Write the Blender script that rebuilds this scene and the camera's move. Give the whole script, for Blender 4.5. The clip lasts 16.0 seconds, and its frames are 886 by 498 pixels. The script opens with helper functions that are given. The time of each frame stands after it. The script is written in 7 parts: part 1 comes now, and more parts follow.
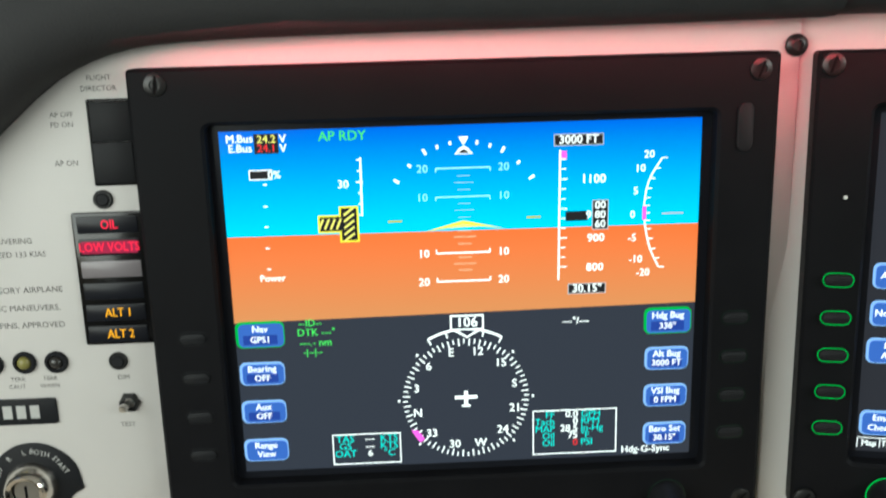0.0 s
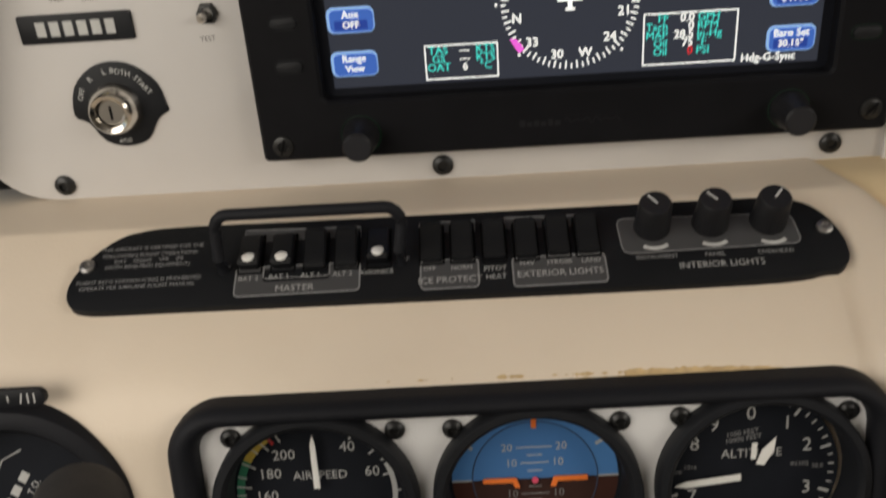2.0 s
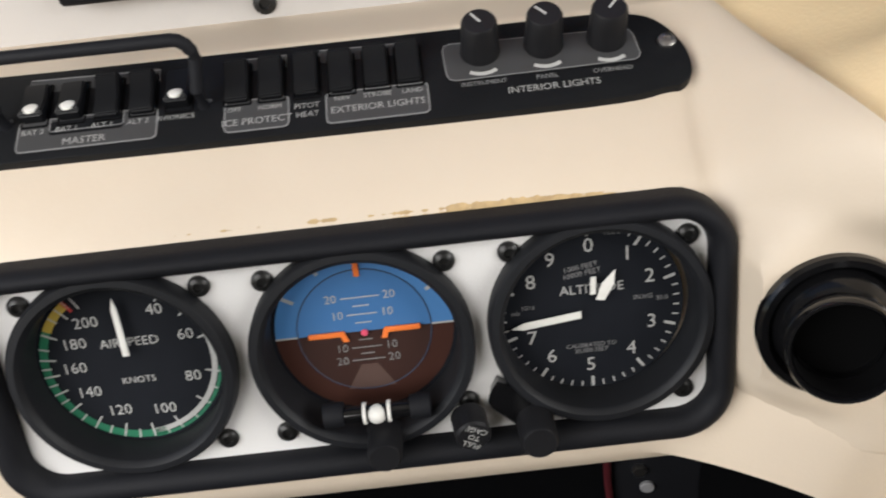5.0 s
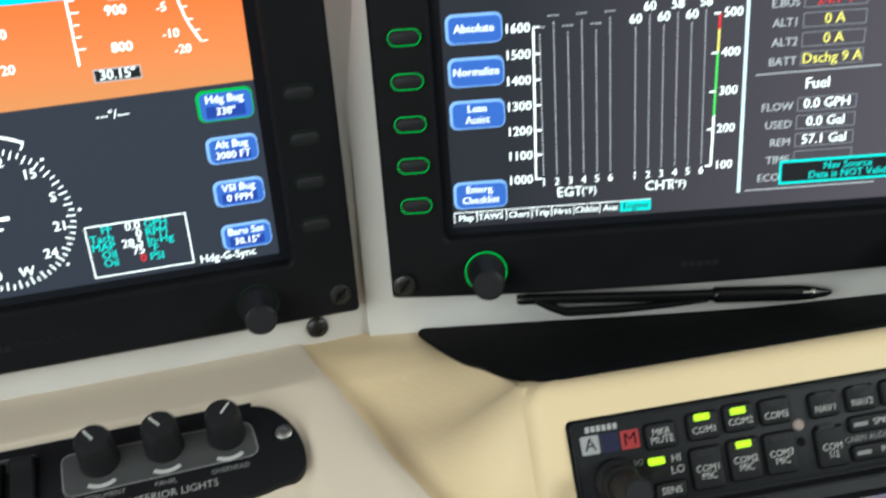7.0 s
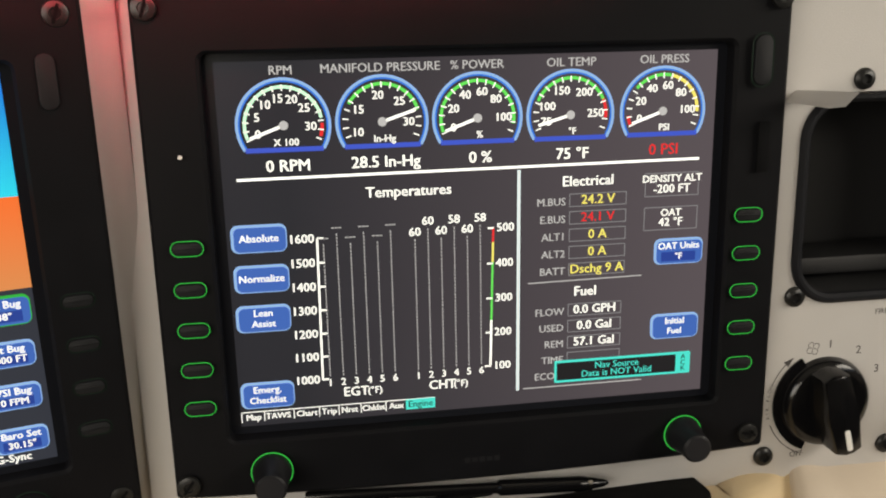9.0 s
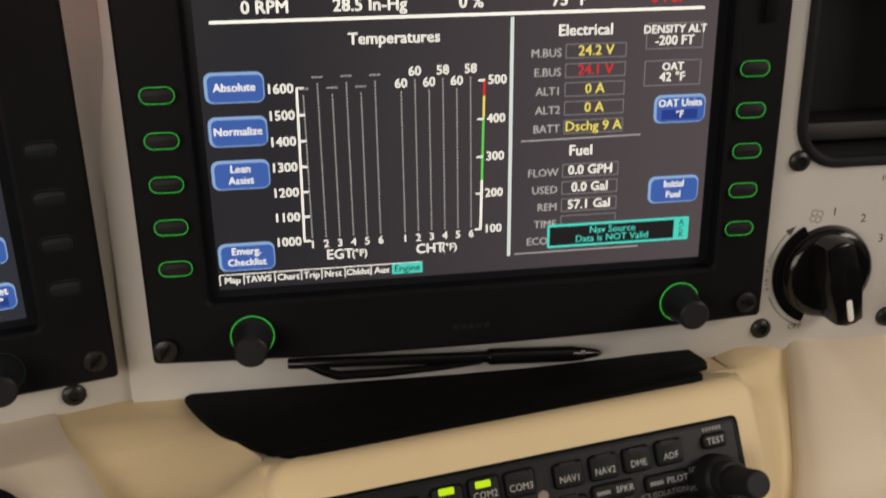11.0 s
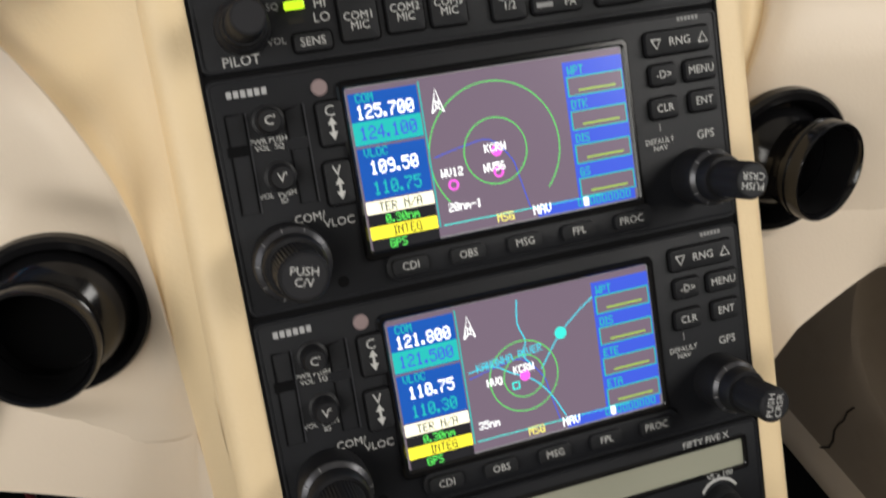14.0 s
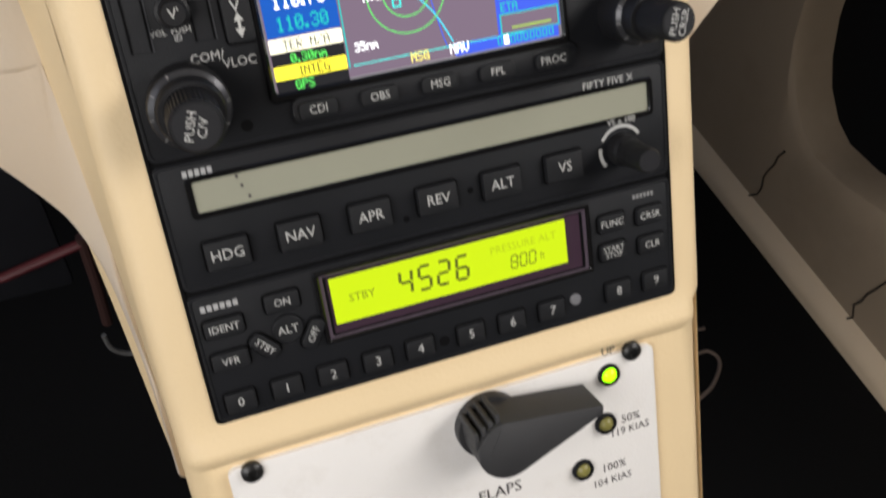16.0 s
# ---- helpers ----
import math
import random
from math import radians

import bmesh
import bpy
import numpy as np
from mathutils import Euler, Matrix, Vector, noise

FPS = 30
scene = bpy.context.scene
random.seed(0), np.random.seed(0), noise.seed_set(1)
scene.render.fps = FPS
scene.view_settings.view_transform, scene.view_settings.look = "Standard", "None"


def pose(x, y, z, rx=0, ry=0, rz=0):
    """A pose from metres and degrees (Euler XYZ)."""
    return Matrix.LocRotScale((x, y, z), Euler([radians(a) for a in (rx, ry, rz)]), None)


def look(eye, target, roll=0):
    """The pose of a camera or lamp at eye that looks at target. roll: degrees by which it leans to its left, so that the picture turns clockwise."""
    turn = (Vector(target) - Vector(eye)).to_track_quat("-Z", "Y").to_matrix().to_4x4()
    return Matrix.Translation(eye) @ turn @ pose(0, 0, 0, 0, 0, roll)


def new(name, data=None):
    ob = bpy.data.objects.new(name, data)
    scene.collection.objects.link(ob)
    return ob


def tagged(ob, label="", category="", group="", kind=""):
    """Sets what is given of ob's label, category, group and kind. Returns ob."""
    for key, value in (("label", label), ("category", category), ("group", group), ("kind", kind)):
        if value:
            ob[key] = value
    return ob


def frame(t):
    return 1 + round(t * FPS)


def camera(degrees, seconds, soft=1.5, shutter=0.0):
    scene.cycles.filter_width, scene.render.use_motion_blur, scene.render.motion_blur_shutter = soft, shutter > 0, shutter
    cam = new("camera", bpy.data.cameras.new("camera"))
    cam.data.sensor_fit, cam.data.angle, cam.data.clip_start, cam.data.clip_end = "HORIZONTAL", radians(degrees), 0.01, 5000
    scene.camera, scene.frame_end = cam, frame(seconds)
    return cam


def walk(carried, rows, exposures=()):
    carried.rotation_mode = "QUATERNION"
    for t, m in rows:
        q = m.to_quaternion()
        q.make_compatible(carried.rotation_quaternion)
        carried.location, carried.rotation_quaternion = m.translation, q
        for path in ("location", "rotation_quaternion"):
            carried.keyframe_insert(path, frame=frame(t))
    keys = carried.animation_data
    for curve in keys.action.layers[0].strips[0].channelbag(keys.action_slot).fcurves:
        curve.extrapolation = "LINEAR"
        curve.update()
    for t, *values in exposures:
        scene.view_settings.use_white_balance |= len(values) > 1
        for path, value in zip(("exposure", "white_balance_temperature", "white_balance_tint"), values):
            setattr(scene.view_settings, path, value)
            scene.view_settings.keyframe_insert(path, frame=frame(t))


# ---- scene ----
cam = camera(52.0, 16.0, 2.0, 0.35)
PATH = [
    (0, 0.1156, -0.3856, 0.0469, 75.45, 1.49, 2.61),
    (0.5, 0.1115, -0.3838, 0.0277, 73.13, 1.66, 2.90),
    (1, 0.1074, -0.3839, 0.0087, 69.73, 2.47, 4.12),
    (1.5, 0.1032, -0.3842, -0.0112, 65.99, 3.32, 5.11),
    (2, 0.0995, -0.3829, -0.0324, 61.41, 3.91, 6.31),
    (2.5, 0.0977, -0.3825, -0.0520, 57.96, 4.27, 6.57),
    (3, 0.0977, -0.3833, -0.0684, 55.46, 4.42, 6.60),
    (3.2, 0.0984, -0.3841, -0.0735, 54.51, 4.66, 6.93),
    (5.3, 0.1611, -0.3586, -0.0719, 54.78, 5.44, 0.75),
    (5.5, 0.1696, -0.3558, -0.0657, 54.87, 5.29, -0.58),
    (6, 0.1911, -0.3507, -0.0467, 57.76, 5.08, -3.86),
    (6.5, 0.2094, -0.3484, -0.0265, 63.04, 4.71, -8.00),
    (7, 0.2244, -0.3494, -0.0059, 66.30, 3.68, -10.41),
    (7.5, 0.2368, -0.3523, 0.0136, 69.22, 2.59, -13.34),
    (8, 0.2481, -0.3562, 0.0312, 71.71, 1.86, -15.38),
    (8.2, 0.2525, -0.3571, 0.0369, 72.63, 1.48, -16.10),
    (10.3, 0.2711, -0.3510, 0.0225, 70.77, 0.15, -18.05),
    (10.5, 0.2706, -0.3500, 0.0175, 70.11, 0.14, -18.14),
    (11, 0.2690, -0.3470, 0.0028, 67.86, 0.22, -17.88),
    (11.5, 0.2687, -0.3441, -0.0138, 65.86, 0.48, -17.65),
    (12, 0.2700, -0.3446, -0.0320, 63.53, 0.89, -17.45),
    (12.5, 0.2749, -0.3463, -0.0497, 60.77, 1.27, -18.07),
    (13, 0.2792, -0.3463, -0.0671, 58.14, 1.29, -18.57),
    (13.5, 0.2820, -0.3475, -0.0835, 55.85, 0.61, -18.42),
    (14, 0.2856, -0.3498, -0.0993, 52.40, -1.17, -19.60),
    (14.5, 0.2886, -0.3541, -0.1136, 49.96, -2.10, -20.12),
    (15, 0.2932, -0.3591, -0.1288, 46.98, -2.51, -20.69),
    (15.5, 0.2980, -0.3661, -0.1429, 44.77, -2.57, -21.46),
    (16, 0.3028, -0.3743, -0.1567, 40.35, -3.36, -21.43),
]
EXPOSURES = [(0, -0.3, 6200, -4), (1, -0.42, 6400, 3), (1.5, -0.6, 6700, 7), (2.0, -0.63, 7100, 10), (2.5, -0.22, 6700, 10), (3.2, -0.05, 6700, 11), (5.3, 0.22, 6350, 9), (6, 0.08, 6050, 6), (6.5, 0.0, 6000, 5), (7, -0.12, 6100, -2), (7.5, -0.22, 6700, -7), (8.2, -0.3, 7250, 3), (10.3, -0.84, 7500, 11), (11.5, -0.84, 7700, 12), (12.5, -0.6, 7300, 11), (13.5, -0.35, 6700, 9), (14.5, -0.1, 6700, 9), (16, 0.0, 6600, 11)]
walk(cam, [(t, pose(x, y, z, rx, ry, rz)) for t, x, y, z, rx, ry, rz in PATH], EXPOSURES)

# ---- daylight and cabin light ----
world = bpy.data.worlds.new("daylight")
scene.world = world
world.use_nodes = True
wn = world.node_tree.nodes
sky = wn.new("ShaderNodeTexSky")
sky.sky_type, sky.sun_disc = "NISHITA", False
sky.sun_elevation, sky.sun_rotation = radians(40), radians(200)
wn["Background"].inputs[1].default_value = 0.12
world.node_tree.links.new(sky.outputs[0], wn["Background"].inputs[0])


def area_lamp(name, eye, target, w, h, watts, colour, spread=180):
    lamp = bpy.data.lights.new(name, "AREA")
    lamp.shape, lamp.size, lamp.size_y, lamp.energy, lamp.color = "RECTANGLE", w, h, watts, colour
    ob = new(name, lamp)
    lamp.spread = radians(spread)
    ob.matrix_world = look(eye, target)
    return ob


sun = bpy.data.lights.new("sun", "SUN")
sun.energy, sun.angle, sun.color = 0.8, radians(20), (1.0, 0.95, 0.88)
new("sun", sun).matrix_world = look((0.3, -1.2, 2.0), (0.2, 0, -0.2))
area_lamp("panel_flood_lamp", (0.17, -0.018, 0.0425), (0.17, 0.008, 0.022), 0.62, 0.008, 0.14, (1.0, 0.10, 0.13), 84)
area_lamp("doorway_light", (-0.41, -0.80, 0.14), (0.35, -0.12, -0.30), 0.9, 0.5, 10.0, (1.0, 0.97, 0.93))
area_lamp("window_light_right", (1.12, -0.60, 0.28), (0.3, -0.1, -0.25), 0.9, 0.28, 9.0, (1.0, 0.97, 0.93))


# ---- materials ----
def link(tree, a, b):
    tree.links.new(a, b)


def mat(name, base, rough=0.5, metal=0.0, var=0.06, scale=40.0, grain=0.0, grain_scale=900.0, emit=0.0, spec=0.5,
        coat=0.0, stain=None, stain_scale=9.0, stain_amount=0.0):
    """Painted, moulded or lit surface with variation at two scales and a fine relief."""
    m = bpy.data.materials.new(name)
    m.use_nodes = True
    t = m.node_tree
    b = t.nodes["Principled BSDF"]
    b.inputs["Roughness"].default_value = rough
    b.inputs["Metallic"].default_value = metal
    b.inputs["Specular IOR Level"].default_value = spec
    b.inputs["Coat Weight"].default_value = coat
    b.inputs["Coat Roughness"].default_value = 0.15
    co = t.nodes.new("ShaderNodeTexCoord")
    n1 = t.nodes.new("ShaderNodeTexNoise")
    n1.inputs["Scale"].default_value = scale
    n1.inputs["Detail"].default_value = 5
    link(t, co.outputs["Object"], n1.inputs["Vector"])
    lo = [max(0.0, c * (1 - var)) for c in base] + [1]
    hi = [min(1.0, c * (1 + var)) for c in base] + [1]
    mix = t.nodes.new("ShaderNodeMix")
    mix.data_type = "RGBA"
    mix.inputs[6].default_value, mix.inputs[7].default_value = lo, hi
    link(t, n1.outputs[0], mix.inputs[0])
    col = mix.outputs[2]
    if stain_amount:
        n3 = t.nodes.new("ShaderNodeTexNoise")
        n3.inputs["Scale"].default_value = stain_scale
        n3.inputs["Detail"].default_value = 8
        n3.inputs["Roughness"].default_value = 0.65
        link(t, co.outputs["Object"], n3.inputs["Vector"])
        ramp = t.nodes.new("ShaderNodeMapRange")
        ramp.inputs["From Min"].default_value, ramp.inputs["From Max"].default_value = 0.52, 0.75
        ramp.inputs["To Max"].default_value = stain_amount
        link(t, n3.outputs[0], ramp.inputs[0])
        m2 = t.nodes.new("ShaderNodeMix")
        m2.data_type = "RGBA"
        m2.inputs[7].default_value = list(stain) + [1]
        link(t, ramp.outputs[0], m2.inputs[0])
        link(t, col, m2.inputs[6])
        col = m2.outputs[2]
    link(t, col, b.inputs["Base Color"])
    if emit:
        link(t, col, b.inputs["Emission Color"])
        b.inputs["Emission Strength"].default_value = emit
    if grain:
        n2 = t.nodes.new("ShaderNodeTexNoise")
        n2.inputs["Scale"].default_value = grain_scale
        n2.inputs["Detail"].default_value = 3
        link(t, co.outputs["Object"], n2.inputs["Vector"])
        bump = t.nodes.new("ShaderNodeBump")
        bump.inputs["Strength"].default_value = grain
        bump.inputs["Distance"].default_value = 0.0006
        link(t, n2.outputs[0], bump.inputs["Height"])
        link(t, bump.outputs[0], b.inputs["Normal"])
        rr = t.nodes.new("ShaderNodeMapRange")
        rr.inputs["To Min"].default_value, rr.inputs["To Max"].default_value = rough * 0.85, min(1, rough * 1.15)
        link(t, n1.outputs[0], rr.inputs[0])
        link(t, rr.outputs[0], b.inputs["Roughness"])
    return m


CREAM = mat("cream_moulding", (0.74, 0.575, 0.35), 0.55, var=0.05, scale=18, grain=0.25, grain_scale=700,
            stain=(0.50, 0.38, 0.24), stain_scale=7, stain_amount=0.18)
ROLL = mat("cream_padded_vinyl", (0.665, 0.565, 0.45), 0.55, var=0.05, scale=18, grain=0.16, grain_scale=700,
           stain=(0.52, 0.41, 0.29), stain_scale=7, stain_amount=0.22)
PANEL = mat("pale_panel_paint", (0.55, 0.528, 0.508), 0.5, var=0.03, scale=60, grain=0.25, grain_scale=1500)
BLACK = mat("black_anodised_bezel", (0.006, 0.006, 0.0072), 0.55, spec=0.1, var=0.25, scale=60, grain=0.2, grain_scale=2500)
RADIO = mat("radio_face_black", (0.0088, 0.0094, 0.0114), 0.46, spec=0.22, var=0.2, scale=50, grain=0.25, grain_scale=2200)
RUBBER = mat("black_rubber", (0.0095, 0.010, 0.0125), 0.6, spec=0.17, var=0.2, scale=90, grain=0.3, grain_scale=1600)
GLOSS = mat("glossy_black_plastic", (0.005, 0.005, 0.0056), 0.16, spec=0.42, var=0.2, scale=50)
CARPET = mat("black_carpet", (0.005, 0.005, 0.0055), 0.95, spec=0.12, var=0.4, scale=300, grain=0.8, grain_scale=1500)
MATBLACK = mat("black_rubber_mat", (0.004, 0.004, 0.0043), 0.85, spec=0.08, var=0.3, scale=120, grain=0.5, grain_scale=1800)
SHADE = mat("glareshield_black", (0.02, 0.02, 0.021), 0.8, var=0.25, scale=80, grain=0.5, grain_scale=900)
GLASS_OFF = mat("screen_glass_dark", (0.010, 0.011, 0.015), 0.28, spec=0.25, var=0.1)


# ---- shapes ----
def frame_of(o, ex, n):
    """A flat face's own axes: right, up and out towards the seats."""
    ex, n = Vector(ex).normalized(), Vector(n).normalized()
    ey = n.cross(ex).normalized()
    ex = ey.cross(n)
    m = Matrix((ex, ey, n)).transposed().to_4x4()
    m.translation = Vector(o)
    return m


FP = frame_of((0, 0, 0), (0.9961, 0.0883, 0), (0.0883, -0.996, 0.0162))
FM = frame_of((0.2925, 0.0161, -0.0477), (0.989, -0.1477, 0.0006), (-0.1475, -0.9875, 0.0562))
FS = frame_of((0.3397, -0.1241, -0.2223), (0.9995, -0.0226, 0.0238), (-0.0313, -0.8732, 0.4863))
FG = frame_of((-0.0245, -0.1292, -0.2529), (0.9947, 0.1029, 0), (0.1006, -0.9731, 0.2073))
FW = frame_of((-0.0962, -0.0739, -0.2087), (0.9944, 0.1057, 0), (0.0442, -0.4156, 0.9085))


def mm(*v):
    return [x * 0.001 for x in v]


def thing(name, m, label, category, group="", kind=""):
    ob = new(name)
    ob.empty_display_size = 0.01
    ob.matrix_world = m
    return tagged(ob, label, category, group, kind)


def part(name, bm, material, parent=None, label="", smooth=True, m=None):
    me = bpy.data.meshes.new(name)
    bm.normal_update()
    bm.to_mesh(me)
    bm.free()
    me.materials.append(material)
    if smooth:
        me.shade_auto_smooth(radians(35)) if hasattr(me, "shade_auto_smooth") else smooth_by_angle(me)
    ob = new(name, me)
    if m is not None:
        ob.matrix_basis = m
    if parent is not None:
        ob.parent = parent
    return tagged(ob, label)


def smooth_by_angle(me, degrees=35):
    """Rounded faces shade smoothly, edges sharper than the angle stay sharp."""
    me.polygons.foreach_set("use_smooth", [True] * len(me.polygons))
    bm = bmesh.new()
    bm.from_mesh(me)
    for e in bm.edges:
        e.smooth = e.calc_face_angle(0) < radians(degrees)
    bm.to_mesh(me)
    bm.free()


def rr_points(w, h, r, n=5):
    """Outline of a rectangle with rounded corners, in millimetres, counter-clockwise round 0, 0."""
    r = min(r, w / 2 - 0.001, h / 2 - 0.001)
    out = []
    for cx, cy, a0 in ((w / 2 - r, h / 2 - r, 0), (-w / 2 + r, h / 2 - r, 90), (-w / 2 + r, -h / 2 + r, 180), (w / 2 - r, -h / 2 + r, 270)):
        for i in range(n + 1):
            a = radians(a0 + 90 * i / n)
            out.append((cx + r * math.cos(a), cy + r * math.sin(a)))
    return out


def plate_into(bm, pts, z0, z1, bevel=0.0, at=(0, 0)):
    """A solid of an outline (mm) from z0 to z1 with its front edge eased."""
    def ring(scale_in, z):
        c = (sum(p[0] for p in pts) / len(pts), sum(p[1] for p in pts) / len(pts))
        vs = []
        for i, p in enumerate(pts):
            a, b = pts[i - 1], pts[(i + 1) % len(pts)]
            d = Vector((b[0] - a[0], b[1] - a[1]))
            d = d.normalized() if d.length > 1e-9 else Vector((0, 0))
            q = (p[0] - d.y * scale_in, p[1] + d.x * scale_in)
            vs.append(bm.verts.new(mm(q[0] + at[0], q[1] + at[1], z)))
        return vs
    rings = [ring(0, z0), ring(0, z1 - bevel)] + ([ring(bevel * 0.3, z1 - bevel * 0.3), ring(bevel, z1)] if bevel else [])
    for a, b in zip(rings, rings[1:]):
        for i in range(len(a)):
            j = (i + 1) % len(a)
            bm.faces.new((a[i], a[j], b[j], b[i]))
    bm.faces.new(rings[-1])
    bm.faces.new(list(reversed(rings[0])))
    return bm


def plate(w, h, r, z0, z1, bevel=0.0, at=(0, 0), n=5):
    return plate_into(bmesh.new(), rr_points(w, h, r, n), z0, z1, bevel, at)


def outline_plate(pts, z0, z1, bevel=0.0):
    return plate_into(bmesh.new(), pts, z0, z1, bevel)


def lathe_into(bm, profile, n=32, at=(0, 0), arc=360.0, wobble=0.0, teeth=0):
    """Turns a profile of (radius, height) in mm round the face's own axis."""
    rings = []
    full = arc >= 359.9
    for i in range(n if full else n + 1):
        a = radians(arc) * i / n
        k = 1 + (wobble if teeth and (i * teeth * 2 // n) % 2 else 0)
        rings.append([bm.verts.new(mm(at[0] + max(r, 0.001) * (k if r > 1 else 1) * math.cos(a), at[1] + max(r, 0.001) * (k if r > 1 else 1) * math.sin(a), z)) for r, z in profile])
    for i in range(n):
        a, b = rings[i], rings[(i + 1) % len(rings)]
        for j in range(len(profile) - 1):
            bm.faces.new((a[j], b[j], b[j + 1], a[j + 1]))
    return bm


def lathe(profile, n=32, at=(0, 0), wobble=0.0, teeth=0):
    bm = lathe_into(bmesh.new(), profile, n, at, 360.0, wobble, teeth)
    bmesh.ops.remove_doubles(bm, verts=bm.verts, dist=2e-6)
    return bm


def disc(r, z0, z1, bevel=0.3, n=28, at=(0, 0)):
    return lathe([(0, z1), (r - bevel, z1), (r, z1 - bevel), (r, z0), (0, z0)][::-1], n, at)


def frame_plate(w, h, r, w2, h2, r2, z0, z1, bevel=0.6, at=(0, 0), at2=None, n=5):
    """A plate with a rounded rectangular opening through it."""
    bm = bmesh.new()
    at2 = at if at2 is None else at2

    def ring(pts, z, c):
        return [bm.verts.new(mm(p[0] + c[0], p[1] + c[1], z)) for p in pts]
    o0, o1, o2 = ring(rr_points(w, h, r, n), z0, at), ring(rr_points(w, h, r, n), z1 - bevel, at), ring(rr_points(w - 2 * bevel, h - 2 * bevel, max(r - bevel, 0.05), n), z1, at)
    i2, i1, i0 = ring(rr_points(w2 + 2 * bevel, h2 + 2 * bevel, r2 + bevel, n), z1, at2), ring(rr_points(w2, h2, r2, n), z1 - bevel, at2), ring(rr_points(w2, h2, r2, n), z0, at2)
    seq = [o0, o1, o2, i2, i1, i0, o0]
    for a, b in zip(seq, seq[1:]):
        for i in range(len(a)):
            j = (i + 1) % len(a)
            bm.faces.new((a[i], a[j], b[j], b[i]))
    return bm


def round_frame(w, h, r, w2, h2, r2, z0, z1, fat, at=(0, 0), at2=(0, 0), n=8, m=9):
    """A soft ring of half-round section round a rounded rectangular opening."""
    bm = bmesh.new()
    o = [(p[0] + at[0], p[1] + at[1]) for p in rr_points(w, h, r, n)]
    i_ = [(p[0] + at2[0], p[1] + at2[1]) for p in rr_points(w2, h2, r2, n)]
    prof = [(0.0, z0)] + [((1 - math.cos(math.pi * k / m)) / 2, z1 - fat + fat * math.sin(math.pi * k / m)) for k in range(m + 1)] + [(1.0, z0)]
    rings = [[bm.verts.new(mm(a[0] + (b[0] - a[0]) * f, a[1] + (b[1] - a[1]) * f, z)) for a, b in zip(o, i_)] for f, z in prof]
    for a, b in zip(rings, rings[1:]):
        for k in range(len(a)):
            j = (k + 1) % len(a)
            bm.faces.new((a[k], a[j], b[j], b[k]))
    return bm


def tube(points, r, n=10, closed=False):
    """A round bar along points in mm."""
    bm = bmesh.new()
    pts = [Vector(p) for p in points]
    rings = []
    ref = Vector((0.13, 0.21, 0.97))
    for i, p in enumerate(pts):
        a = pts[i - 1] if i or closed else p
        b = pts[(i + 1) % len(pts)] if i + 1 < len(pts) or closed else p
        d = (b - a).normalized()
        s = d.cross(ref).normalized()
        u = s.cross(d)
        rr = r[i] if isinstance(r, (list, tuple)) else r
        rings.append([bm.verts.new((p + (s * math.cos(2 * math.pi * k / n) + u * math.sin(2 * math.pi * k / n)) * rr) * 0.001) for k in range(n)])
    pairs = list(zip(rings, rings[1:])) + ([(rings[-1], rings[0])] if closed else [])
    for a, b in pairs:
        for k in range(n):
            bm.faces.new((a[k], a[(k + 1) % n], b[(k + 1) % n], b[k]))
    if not closed:
        bm.faces.new(list(reversed(rings[0])))
        bm.faces.new(rings[-1])
    return bm


def loft(rows, closed_u=False, close_v=False):
    """A skin through rows of points given in metres."""
    bm = bmesh.new()
    g = [[bm.verts.new(p) for p in row] for row in rows]
    pairs = list(zip(g, g[1:])) + ([(g[-1], g[0])] if close_v else [])
    for a, b in pairs:
        n = len(a)
        for i in range(n if closed_u else n - 1):
            bm.faces.new((a[i], a[(i + 1) % n], b[(i + 1) % n], b[i]))
    return bm


def spline(pts, k=6):
    """Smooth line through the points (Catmull-Rom)."""
    p = [Vector(q) for q in pts]
    p = [2 * p[0] - p[1]] + p + [2 * p[-1] - p[-2]]
    out = []
    for i in range(1, len(p) - 2):
        for s in range(k):
            t = s / k
            a, b, c, d = p[i - 1:i + 3]
            out.append(0.5 * ((2 * b) + (c - a) * t + (2 * a - 5 * b + 4 * c - d) * t * t + (3 * b - a - 3 * c + d) * t ** 3))
    out.append(p[-2])
    return out


def text_bm(body, size, at=(0, 0), z=0.1, align="CENTER", turn=0.0, squeeze=1.0, bold=0.0):
    """Lettering as a mesh; size is the height of a capital in mm; at is the middle of the line's height."""
    cu = bpy.data.curves.new("lettering", "FONT")
    cu.body, cu.size, cu.align_x, cu.align_y = body, size / 0.69, align, "CENTER"
    cu.resolution_u = 2
    cu.space_line = 0.9
    ob = bpy.data.objects.new("lettering", cu)
    me = ob.to_mesh()
    bm = bmesh.new()
    bm.from_mesh(me)
    ob.to_mesh_clear()
    bpy.data.objects.remove(ob)
    bpy.data.curves.remove(cu)
    if bold:
        geo = bm.copy()
        for k in (-1, 1):
            g2 = geo.copy()
            shift(g2, Matrix.Translation((k * 0.02 * size, 0, -0.012)))
            bm = merged(bm, g2)
        geo.free()
    m = pose(at[0] * 0.001, at[1] * 0.001, z * 0.001, 0, 0, turn) @ Matrix.Diagonal((0.001 * squeeze, 0.001, 0.001, 1))
    bmesh.ops.transform(bm, matrix=m, verts=bm.verts)
    return bm


def shift(bm, m):
    bmesh.ops.transform(bm, matrix=m, verts=bm.verts)
    return bm


def merged(*bms):
    out = bmesh.new()
    for b in bms:
        me = bpy.data.meshes.new("tmp")
        b.to_mesh(me)
        b.free()
        out.from_mesh(me)
        bpy.data.meshes.remove(me)
    return out


